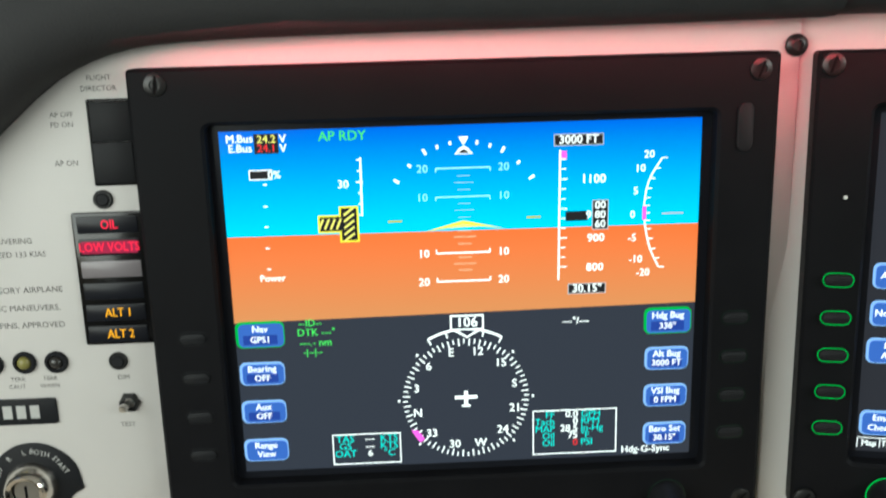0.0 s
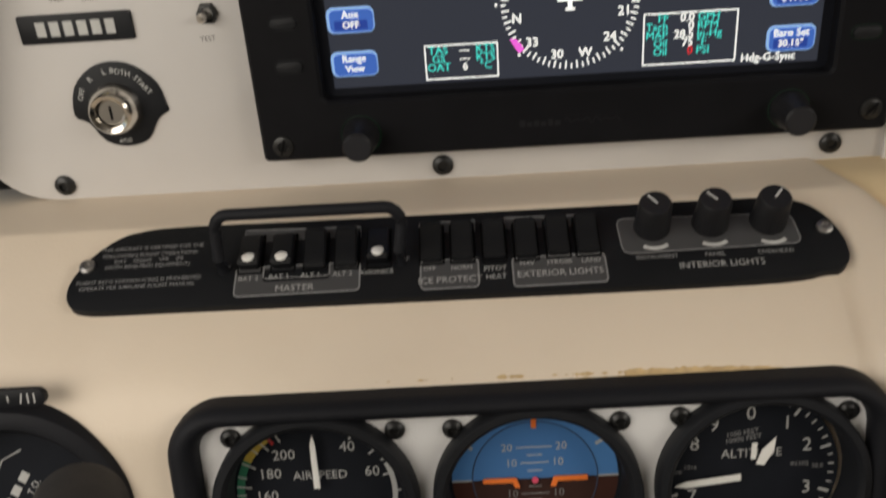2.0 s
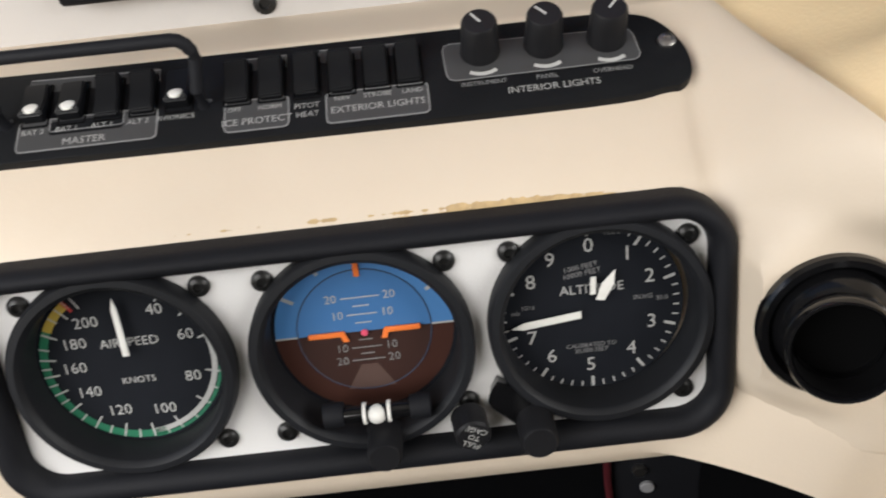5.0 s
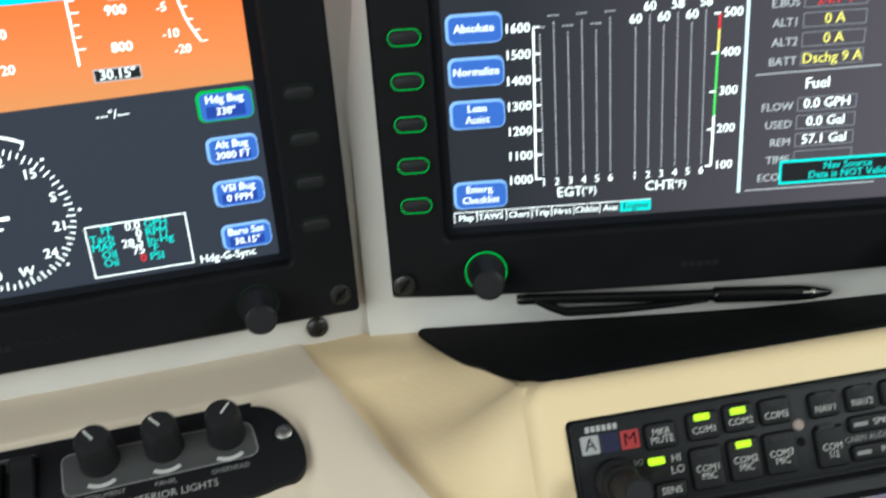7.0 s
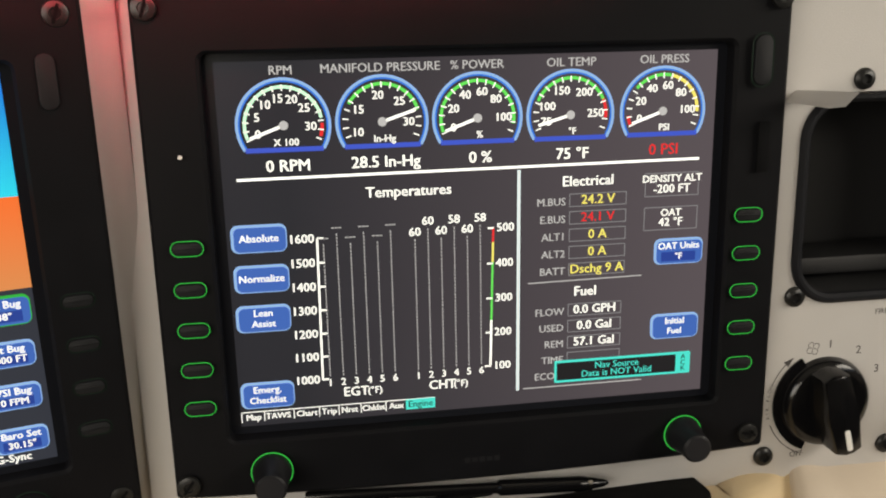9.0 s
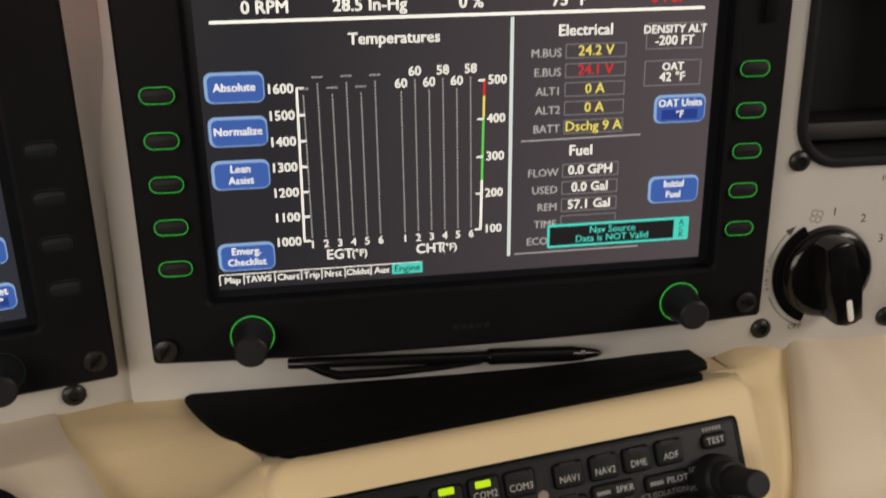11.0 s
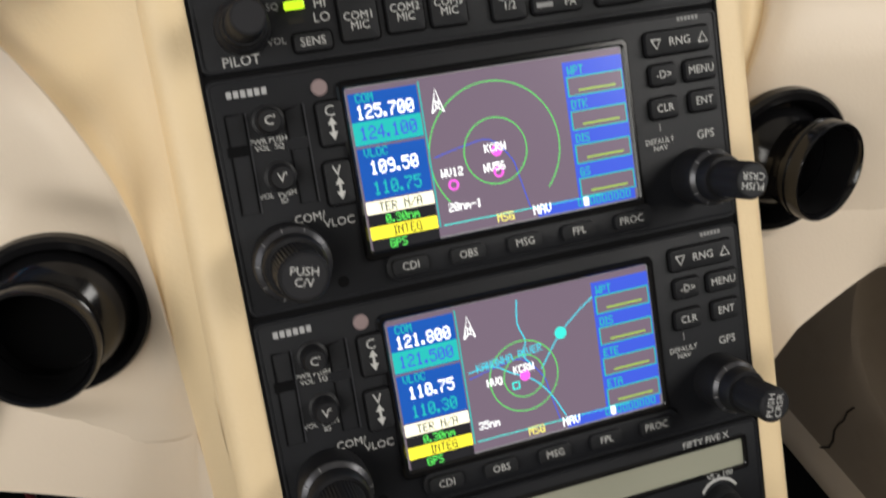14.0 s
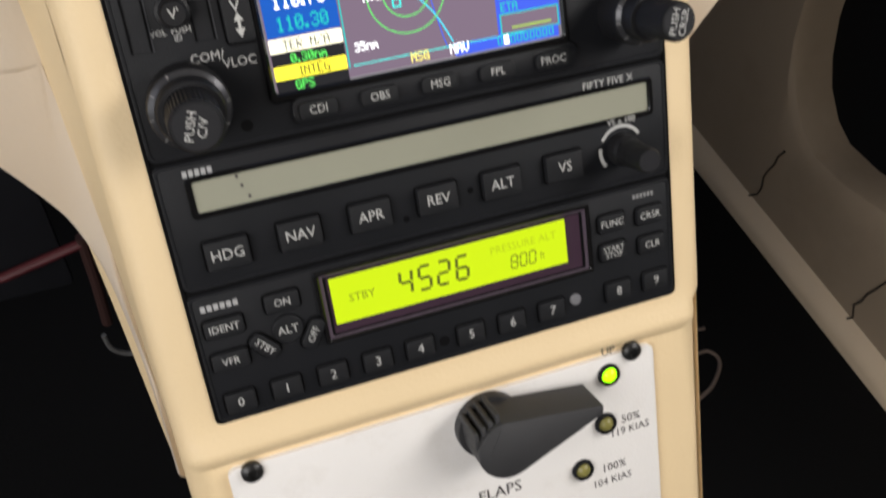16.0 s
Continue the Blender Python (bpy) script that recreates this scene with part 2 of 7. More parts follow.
def bar(x, y, w, h, z=0.1):
    """A flat printed bar, mm, centred."""
    bm = bmesh.new()
    bm.faces.new([bm.verts.new(mm(x + sx * w / 2, y + sy * h / 2, z)) for sx, sy in ((-1, -1), (1, -1), (1, 1), (-1, 1))])
    return bm


def at_mm(u, v, w=0, turn=0):
    return pose(u * 0.001, v * 0.001, w * 0.001, 0, 0, turn)


# ---- lit colours ----
def lin(c):
    c = c / 255.0
    return c / 12.92 if c <= 0.04045 else ((c + 0.055) / 1.055) ** 2.4


def glow(name, rgb, strength=1.0, rgb2=None, axis="Y", a=0.0, b=1.0):
    """A display colour that gives off light; with rgb2 it runs from rgb to rgb2 between a and b metres along the face."""
    m = bpy.data.materials.new(name)
    m.use_nodes = True
    t = m.node_tree
    p = t.nodes["Principled BSDF"]
    p.inputs["Base Color"].default_value = (0.01, 0.01, 0.012, 1)
    p.inputs["Roughness"].default_value = 0.22
    p.inputs["Specular IOR Level"].default_value = 0.3
    c1 = [lin(x) for x in rgb] + [1]
    p.inputs["Emission Color"].default_value = c1
    p.inputs["Emission Strength"].default_value = strength * 1.85
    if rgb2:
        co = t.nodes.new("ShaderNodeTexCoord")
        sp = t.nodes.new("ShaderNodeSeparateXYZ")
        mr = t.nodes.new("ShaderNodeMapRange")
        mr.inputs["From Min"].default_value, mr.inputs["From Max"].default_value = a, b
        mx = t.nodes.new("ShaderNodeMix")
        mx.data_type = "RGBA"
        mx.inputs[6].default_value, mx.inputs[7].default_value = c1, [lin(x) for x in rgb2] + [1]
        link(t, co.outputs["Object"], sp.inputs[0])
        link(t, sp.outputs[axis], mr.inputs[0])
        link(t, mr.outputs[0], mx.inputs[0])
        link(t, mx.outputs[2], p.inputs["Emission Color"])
    return m


G_WHITE = glow("lit_white", (236, 240, 240), 1.3)
G_GREY = glow("lit_grey", (170, 172, 176))
G_DIMGREY = glow("lit_dim_grey", (120, 122, 128))
G_BOX = glow("lit_box_black", (24, 24, 26))
G_SKY = glow("lit_sky_blue", (0, 196, 226), 1.0, (0, 92, 205), "Y", -0.048, 0.0)
G_EARTH = glow("lit_earth_brown", (196, 128, 78), 1.0, (222, 104, 48), "Y", -0.087, -0.048)
G_NAVY = glow("lit_night_blue", (42, 46, 56))
# the paler right end paints the cabin's reflection into the page colour
G_MFD = glow("lit_engine_page_reflection", (34, 35, 41), 1.0, (78, 72, 79), "X", 0.02, 0.21)
G_KEY = glow("lit_key_blue", (52, 92, 172))
G_KEYRIM = glow("lit_key_light_blue", (128, 168, 222))
G_KEYIN = glow("lit_key_deep_blue", (30, 58, 140))
G_GREEN = glow("lit_green", (84, 210, 88))
G_RING = glow("lit_ring_green", (36, 184, 72), 0.75)
G_RINGDIM = glow("lit_ring_dim_green", (9, 26, 15), 0.8)
G_CYAN = glow("lit_cyan", (52, 205, 196))
G_CREAM = glow("lit_cream", (240, 238, 215))
G_YELLOW = glow("lit_yellow", (236, 226, 60))
G_PALEYEL = glow("lit_pale_yellow", (232, 222, 110))
G_RED = glow("lit_red", (214, 40, 44))
G_MAGENTA = glow("lit_magenta", (226, 92, 210))
G_BLUE = glow("lit_blue", (30, 105, 205))
G_FREQ = glow("lit_frequency_blue", (11, 73, 156))
G_TEAL = glow("lit_teal", (24, 164, 160))
G_DEEP = glow("lit_deep_blue", (52, 78, 190))
G_MAP = glow("lit_map_mauve", (101, 87, 102))
G_LCDYEL = glow("lit_lcd_yellow_green", (206, 236, 8), 0.6)
G_SEG = glow("lcd_segment", (92, 104, 22), 0.55)
G_SEGDIM = glow("lcd_segment_dim", (130, 150, 24), 0.55)
G_SEGFAINT = glow("lcd_segment_faint", (176, 204, 20), 0.6)
G_RANGE = glow("lit_range_ring", (84, 190, 92), 1.0)
G_LED = glow("lit_led_yellow_green", (196, 244, 40), 0.85)
G_LEDY = glow("lit_led_yellow", (250, 214, 30), 0.9)
G_ANNR = glow("lit_annunciator_red", (250, 30, 70), 0.95)
G_ANNRB = glow("lit_annunciator_red_bar", (150, 24, 60), 0.9)
G_ANNA = glow("lit_annunciator_amber", (255, 176, 30), 0.85)
G_RIVER = glow("lit_river_cyan", (60, 185, 205))

INK = mat("dark_print", (0.055, 0.05, 0.047), 0.7)
LEGEND = mat("white_legend", (0.45, 0.45, 0.435), 0.6, var=0.12, scale=400)
LEGEND_DIM = mat("grey_legend", (0.22, 0.22, 0.22), 0.6, var=0.15, scale=400)
NAMEPLATE = mat("faint_grey_mark", (0.014, 0.014, 0.0155), 0.5, spec=0.1)
KEYCAP = mat("grey_black_keycap", (0.012, 0.0125, 0.0142), 0.55, spec=0.2, var=0.15, scale=200, grain=0.25, grain_scale=2500)
DARK = mat("dark_slot", (0.003, 0.003, 0.0035), 0.8, spec=0.1)
KNOB = mat("soft_black_knob", (0.010, 0.010, 0.0115), 0.48, spec=0.25, var=0.2, scale=120, grain=0.2, grain_scale=2500)
KNOBTOP = mat("knob_cap_grey", (0.016, 0.016, 0.0185), 0.5, spec=0.25, var=0.12, scale=200)
GREYPLATE = mat("grey_label_plate", (0.0413, 0.0413, 0.0428), 0.6, var=0.1, scale=150)
SCREW = mat("black_oxide_screw", (0.03, 0.03, 0.03), 0.35, metal=0.6, var=0.2, scale=300)
STEEL = mat("bright_steel", (0.62, 0.60, 0.57), 0.28, metal=1.0, var=0.1, scale=200)
CHROME = mat("worn_chrome", (0.72, 0.69, 0.64), 0.16, metal=1.0, var=0.08, scale=150)
LCDOFF = mat("grey_lcd_glass", (0.30, 0.30, 0.235), 0.14, var=0.05, scale=30, coat=0.6)
WHITEPL = mat("white_plastic", (0.78, 0.77, 0.73), 0.4, var=0.04, scale=80)
PANELMET = mat("pale_gauge_plate", (0.74, 0.73, 0.72), 0.42, var=0.05, scale=30, grain=0.3, grain_scale=1200)
GFACE = mat("gauge_dial_black", (0.011, 0.0125, 0.0165), 0.6, spec=0.12, var=0.15, scale=100)
GBLUE = mat("horizon_blue", (0.07, 0.22, 0.50), 0.5, var=0.06, scale=60)
GBROWN = mat("horizon_brown", (0.055, 0.021, 0.015), 0.5, spec=0.25, var=0.1, scale=60)
ORANGE = mat("fluorescent_orange", (0.95, 0.22, 0.04), 0.5, var=0.05)
DGREEN = mat("dial_green", (0.02, 0.17, 0.09), 0.5)
DYELLOW = mat("dial_yellow", (0.50, 0.36, 0.06), 0.5)
DRED = mat("dial_red", (0.45, 0.03, 0.03), 0.5)
LEDOFF = mat("unlit_amber_led", (0.22, 0.20, 0.06), 0.3)
LEDDARK = mat("unlit_smoked_led", (0.03, 0.028, 0.026), 0.25)


def legend(parent, body, u, v, size, material=None, z=0.15, align="CENTER", turn=0.0, squeeze=1.0, bold=0.0, name="lettering"):
    return part(name, text_bm(body, size, (u, v), z, align, turn, squeeze, bold), material or LEGEND, parent, smooth=False)


def shape(parent, name, bm, material, label="", smooth=False):
    return part(name, bm, material, parent, label, smooth)


# dot-matrix letters of the radio screens, one character for each row of five dots
DOTS = dict(zip("0123456789.-/ACDEGHIKLMNOPQRSTVWnm ", (
    "EHJLPHE 4C4444E EH168GV EH161HE 26AIV22 VGU11HE EGGUHHE V124888 EHHEHHE EHHF11E 00000CC 000V000 1124 8GG EHHVHHH EHGGGHE UHHHHHU VGGUGGV "
    "EHGNHHF HHHVHHH E44444E HIKOKIH GGGGGGV HRLLHHH HPLJHHH EHHHHHE UHHUGGG EHHHLID UHHUKIH FGGE11U V444444 HHHHHA4 HHHLLRH 00UHHHH 00QLLHH 0000000").replace("1124 8GG", "11248GG").split()))


def dot_text(body, size, at=(0, 0), z=0.1, align="CENTER", turn=0.0, squeeze=1.0):
    """Dot-matrix lettering as flat strips; size is the height of a capital in mm."""
    bm = bmesh.new()
    ch = size / 7
    cw = ch * 0.82 * squeeze
    wide = [3 if c in ".I" else 5 for c in body]
    x = 0.0 if align == "LEFT" else -(sum(wide) + len(body) - 1) * cw / 2
    for c, n in zip(body, wide):
        for r, code in enumerate(DOTS[c]):
            bits = format(int(code, 32), "05b")
            k = 0
            while k < 5:
                e = k
                while e < 5 and bits[e] == "1":
                    e += 1
                if e > k:
                    a, b, y = x + (k - (5 - n) / 2) * cw, x + (e - (5 - n) / 2) * cw, (3.5 - r) * ch
                    bm.faces.new([bm.verts.new(mm(p, q, 0)) for p, q in ((a - cw * 0.1, y - ch), (b + cw * 0.1, y - ch), (b + cw * 0.1, y), (a - cw * 0.1, y))])
                k = e + 1
        x += (n + 1) * cw
    return shift(bm, pose(at[0] * 0.001, at[1] * 0.001, z * 0.001, 0, 0, turn))


SEGMENTS = {"0": "abcdef", "2": "abged", "4": "fgbc", "5": "afgcd", "6": "afgedc", "8": "abcdefg"}


def segment_text(body, size, at, z, pitch=0.66):
    """Seven-segment digits; size is their height in mm."""
    bm = bmesh.new()
    w, t, h = size * 0.48, size * 0.21, size / 2
    place = {"a": (0, h, w, t), "g": (0, 0, w, t), "d": (0, -h, w, t), "f": (-w / 2, h / 2, t, h), "b": (w / 2, h / 2, t, h), "e": (-w / 2, -h / 2, t, h), "c": (w / 2, -h / 2, t, h)}
    for i, c in enumerate(body):
        x0 = at[0] + (i - (len(body) - 1) / 2) * size * pitch
        for q in SEGMENTS[c]:
            x, y, a, b = place[q]
            pts = [(-a / 2 + t * 0.2, -b / 2 + t * 0.2), (a / 2 - t * 0.2, -b / 2 + t * 0.2), (a / 2 - t * 0.2, b / 2 - t * 0.2), (-a / 2 + t * 0.2, b / 2 - t * 0.2)]
            bm.faces.new([bm.verts.new(mm(x0 + x + p + (y + r) * 0.08, at[1] + y + r, z)) for p, r in pts])
    return bm


def line_bm(pts, width, z=0.2):
    """A flat stroke along points in mm."""
    bm = bmesh.new()
    P = [Vector((p[0], p[1])) for p in pts]
    L, R = [], []
    for i, p in enumerate(P):
        d = (P[min(i + 1, len(P) - 1)] - P[max(i - 1, 0)])
        d = d.normalized() if d.length > 1e-9 else Vector((1, 0))
        n = Vector((-d.y, d.x)) * width / 2
        L.append(bm.verts.new(mm(p.x + n.x, p.y + n.y, z)))
        R.append(bm.verts.new(mm(p.x - n.x, p.y - n.y, z)))
    for i in range(len(P) - 1):
        bm.faces.new((R[i], R[i + 1], L[i + 1], L[i]))
    return bm


def arc_pts(cx, cy, r, a0, a1, n=24, ry=None):
    """Points of an arc; angles in degrees clockwise from the top."""
    ry = r if ry is None else ry
    return [(cx + r * math.sin(radians(a0 + (a1 - a0) * i / n)), cy + ry * math.cos(radians(a0 + (a1 - a0) * i / n))) for i in range(n + 1)]


def poly_bm(pts, z=0.2):
    bm = bmesh.new()
    bm.faces.new([bm.verts.new(mm(p[0], p[1], z)) for p in pts])
    bm.normal_update()
    for f in bm.faces:
        if f.normal.z < 0:
            f.normal_flip()
    return bm


def box_line(u, v, w, h, t=0.6, z=0.25, r=0.3):
    return frame_plate(w, h, r, w - 2 * t, h - 2 * t, max(r - t, 0.05), z - 0.05, z, 0.0, (u, v), n=2)


def screw(parent, u, v, r=3.6, z=0.0, h=2.2, name="screw", material=None, hexhead=True):
    """A dome-headed screw with a recess."""
    s = part(name, lathe([(0, h * 0.35), (r * 0.42, h * 0.35), (r * 0.45, h), (r * 0.7, h * 0.92), (r * 0.95, h * 0.55), (r, 0.0), (r, -0.6)][::-1], 20), material or SCREW, parent, m=at_mm(u, v, z))
    if name == "bezel_screw":
        shape(s, "screw_slot", shift(bar(0, 0, r * 1.5, r * 0.24, h + 0.05), pose(0, 0, 0, 0, 0, 35 + 50 * math.sin(u * 1.7 + v))), DARK)
    return s


# ---- setting: panels, padding, console ----
def local(m, pts):
    return [m @ Vector(mm(*p)) for p in pts]


def plane_pts(pts):
    return [(p.x, p.y) for p in spline([Vector((a, b, 0)) for a, b in pts], 3)]


top_curve = plane_pts([(-94, 1), (-67, 23), (-42, 34), (-11, 38), (60, 39.5), (150, 40), (262, 41)])
low_curve = plane_pts([(-110, -209), (-139, -208), (-154, -205), (-166, -196), (-172, -180), (-160, -120), (-128, -50), (-104, -10)])
lp = thing("wall_left_panel", FP, "pale painted metal flight panel with rounded corner", "instrument panel", kind="structure")
part("panel_plate", outline_plate([(254, -209), (254, 41)] + top_curve[::-1][1:] + low_curve[::-1], -9, -4, 0.6), PANEL, lp)
cp = thing("wall_center_panel", FM, "pale painted metal centre and right panel", "instrument panel", kind="structure")
part("panel_plate", frame_plate(548, 268, 3, 88, 92, 18, -9, -4, 0.6, (226, -34), (297, -22)), PANEL, cp)
part("fold_strip", loft([local(FP, [(236, v, -3.9), (243, v, -3.6)]) + local(FM, [(-46.5, v + 47.7, -3.5), (-40, v + 47.7, -3.7), (-37, v + 47.7, -3.9)]) for v in (-208, -100, 41)]), PANEL, cp)

# black padded cover along the top of the panels
gs = thing("glareshield", Matrix(), "black padded cover over the top of the panel", "glareshield", kind="structure")
def shield(fr, line):
    rows = []
    for i, (u, v) in enumerate(line):
        a, b = line[max(i - 1, 0)], line[min(i + 1, len(line) - 1)]
        d = Vector((b[0] - a[0], b[1] - a[1])).normalized()
        n = Vector((-d.y, d.x))
        rows.append(local(fr, [(u + n.x * k, v + n.y * k, w) for k, w in ((6, -60), (2, -20), (0, -4), (0.5, 10), (4, 18), (12, 24), (24, 26), (36, 22), (44, 8), (47, -30), (50, -120), (52, -300))]))
    return loft(rows)
part("left_cover", shield(FP, plane_pts([(-175, -190), (-150, -110), (-118, -25), (-94, 1)])[:-1] + top_curve), SHADE, gs)
part("center_cover", shield(FM, [(-62, 90), (0, 90), (200, 90), (500, 88)]), SHADE, gs)

# padded roll below the panels, with the pocket for the gauge plate
FB = frame_of((0, 0, 0), (0.9945, 0.1045, 0), (0.1045, -0.9945, 0))
prof = spline([Vector((0, a, b)) for a, b in ((26, -210.5), (6, -208), (-18, -205), (-40, -202.8), (-47, -203.9), (-66, -211.5), (-88, -222), (-101, -228.5), (-114, -237), (-121, -247), (-124.5, -256), (-129, -278), (-134, -300), (-138, -322), (-140.5, -336), (-138.5, -347), (-130, -355.5), (-95, -361))], 4)
W_, G_, S_ = (lambda *p: FW @ Vector(mm(*p))), (lambda *p: FG @ Vector(mm(*p))), (lambda *p: FS @ Vector(mm(*p)))
FGI = FG.inverted()


def roll_point(u, p, ins=0.0):
    return FB @ Vector((u * 0.001, 0, 0)) + Vector((0, 0, p.z * 0.001)) + (FB.to_3x3() @ Vector((0, 0, -1))) * ((p.y + ins) * 0.001)


ends = [(0, 210), (10, 211), (40, 215), (65, 228), (88, 240), (104, 247)]
ends_z = [(237, 251), (247, 257), (256, 260), (278, 264), (300, 266), (340, 266), (360, 262)]


def crease(p):
    """Where the roll turns into the console's flank, along the roll."""
    tab, s = (ends, -p.y) if p.z > -233 else (ends_z, -p.z)
    if s <= tab[0][0]:
        return tab[0][1]
    for (a, b), (c, d) in zip(tab, tab[1:]):
        if s <= c:
            return b + (d - b) * (s - a) / (c - a)
    return tab[-1][1]


# where each line of the roll arrives at the console's edge: height or depth on the roll, then the place on the face
left_rim = [Vector((0.270, 0.034, -0.2105)), Vector((0.2675, 0.010, -0.2065)), Vector((0.276, -0.03, -0.197)), S_(-49.5, 57.5, -32), S_(-50.5, 57, -14), S_(-51.5, 50, -7.5), S_(-51.5, 36, -6.5), S_(-51.5, 18, -6.5), S_(-51.5, 0, -6.5), S_(-51.5, -38, -6.5), S_(-51.5, -70, -6.5), S_(-51.7, -112, -6.5), S_(-51.8, -125, -6.5)]
right_rim = [Vector((0.512, 0.0, -0.2105)), Vector((0.5115, -0.012, -0.2125)), Vector((0.502, -0.045, -0.202)), S_(130.5, 57.5, -32), S_(131.5, 57, -14), S_(132.6, 50, -7.5), S_(132.6, 36, -6.5), S_(132.7, 18, -6.5), S_(132.8, 0, -6.5), S_(132.9, -38, -6.5), S_(133, -70, -6.5), S_(133.2, -112, -6.5), S_(133.3, -125, -6.5)]
rim_at = [-30, 0, 45, 70, 84, 92, 100, 112, 122, 158, 180, 224, 236]
# the ridge between the roll and the console's flank
ridge = [roll_point(209, Vector((0, 30, -209))), roll_point(210, Vector((0, 0, -208))), roll_point(215, Vector((0, -40, -201))), Vector((0.238, -0.072, -0.204)), Vector((0.248, -0.094, -0.2055)),
         G_(284.8, 37.5, 27), G_(290.5, 25, 32), G_(295.3, 12, 34.5), G_(298.4, -1, 35), G_(300.4, -20, 33.5), G_(301.2, -40, 30), G_(302.2, -58, 26), G_(303, -77.5, 22.8), G_(303, -88, 22.6)]
ridge_at = [-30, 0, 40, 70, 88, 104, 116, 127, 139, 157, 175, 193, 212, 224]


def roll_mark(p):
    """Arc position on the roll: depth on its top, height on its front."""
    return -p.y if p.z > -233 else 110 + (-p.z - 233) * 1.06


def along(pts, at, p):
    s = min(roll_mark(p), at[-1])
    for i in range(len(pts) - 1):
        if s <= at[i + 1]:
            return pts[i].lerp(pts[i + 1], max(0, (s - at[i]) / (at[i + 1] - at[i])))
    return pts[-1]


def flip(p, c=0.776):
    return Vector((c - p.x, p.y, p.z))


VENT = (0.2728, -0.0302, 0.0215)


def in_slot(x, y):
    """Inside the rounded pocket behind the gauge frame."""
    dx, dy = max(0.5 - x, 0, x - 223), max(-58 - y, 0, y + 5)
    return math.hypot(dx, dy) < 12.5


def roll_rows(pocket, rim):
    cols, edge_line = [], []
    for p in prof:
        s = roll_mark(p)
        swell = (0.85 + 0.15 * max(0.0, min(1.0, (s - 88) / 16)) if pocket else 0.1) * max(0.0, min(1.0, (s - 45) / 30))
        edge_line.append(roll_point(crease(p) + 3, p, 3 * min(1, max(0, s - 50) / 40)).lerp(along(ridge, ridge_at, p), swell))
    # the ridge runs smoothly down to the foot of the roll
    for _ in range(5):
        edge_line = [b if k < 2 or prof[k].z < -335 else a * 0.25 + b * 0.5 + c * 0.25 for k, (a, b, c) in enumerate(zip(edge_line[:1] + edge_line, edge_line, edge_line[1:] + edge_line[-1:]))]
    for p, r in zip(prof, edge_line):
        e, s = crease(p), roll_mark(p)
        e0 = min(206, e - 14)
        line = [roll_point(-420 + i * 7.5, p) for i in range(38)] + [roll_point(-140 + k * (e0 - 10 + 140) / 44, p) for k in range(44)]
        end = along(rim, rim_at, p)
        end = end if pocket else flip(end)
        if p.z < -339:
            k = (-p.z - 338) / 19
            r, end = last[0] + Vector((0, 0.03 * k * k, -0.014 * k)), last[1] + Vector((0, 0.03 * k * k, -0.014 * k))
        else:
            last = (r, end)
        a0 = roll_point(e0, p)
        out = Vector((-0.3, -1, 0.5)).normalized() * (0.0005 + 0.002 * max(0, min(1, (s - 35) / 30))) * (1 - 0.35 * max(0, min(1, (s - 150) / 40)))
        dip = 0.0095 * min(1, max(0, s - 25) / 40) * max(0.15, min(1, (170 - s) / 60))
        hollow = Vector((0, 0, -0.8)).lerp(Vector((0, 0.5, -0.7)), max(0, min(1, (s - 50) / 35))).lerp(Vector((0, 1, 0)), max(0, min(1, (s - 85) / 40)))
        inward = Vector((0.25, 1, -0.75)).normalized() * (1 - 0.95 * max(0, min(1, (s - 140) / 50))) * (0.0020 + 0.0006 * max(0, min(1, (s - 10) / 40)))
        line += spline([roll_point(e0 - 10, p), a0, a0.lerp(r, 0.5) + out * 1.2, a0.lerp(r, 0.84) + out * 1.4, r], 4)
        line += [r + inward * 0.35 + Vector((0.0005, 0, 0)), r + inward * 1.6, r + inward * 3]
        line += spline([r + inward * 1.1, r.lerp(end, 0.14) + inward + hollow * dip * 0.75, r.lerp(end, 0.5) + hollow * dip, r.lerp(end, 0.8) + hollow * dip * 0.5, end], 4)
        if pocket:
            for i, q in enumerate(line):
                g = FGI @ q
                d = math.hypot(g.x - VENT[0], g.y - VENT[1])
                if d < 0.044 and g.x > 0.245 and g.z > -0.03:
                    k = max(0.0, min(1.0, (0.044 - d) / 0.016))
                    k = k * k * (3 - 2 * k) * max(0.0, min(1.0, (0.3010 - g.x) / 0.005))
                    g = Vector((g.x, g.y, g.z + (VENT[2] - 0.002 + (g.x - VENT[0]) * 0.10 - g.z) * k))
                    line[i] = FG @ g
                if in_slot(g.x * 1000, g.y * 1000) and g.z > -0.03 or math.hypot(g.x + 0.085, g.y + 0.026) < 0.034 and g.z > -0.03:
                    line[i] = FG @ Vector((g.x, g.y, -0.018))
        cols.append(line)
    return [[c[i] for c in cols] for i in range(len(cols[0]))]


bl = thing("wall_padded_roll", Matrix(), "cream padded vinyl roll under the flight panel", "padded trim", kind="structure")
rr = roll_rows(True, left_rim)
part("padding", loft(rr[:102]), ROLL, bl)
part("console_cheek", loft(rr[102:]), CREAM, bl)
br = thing("wall_padded_roll", Matrix(), "cream padded vinyl roll under the right panel", "padded trim", kind="structure")
FGR = frame_of((0.509, -0.105, -0.287), (0.9947, -0.06, 0), (-0.06, -0.97, 0.2))
FGRI = FGR.inverted()


def outlet_hole(p):
    """Sinks the padding behind the right air outlet."""
    g = FGRI @ p
    return FGR @ Vector((g.x, g.y, -0.03)) if math.hypot(g.x - 0.006, g.y) < 0.022 and abs(g.z) < 0.02 else p


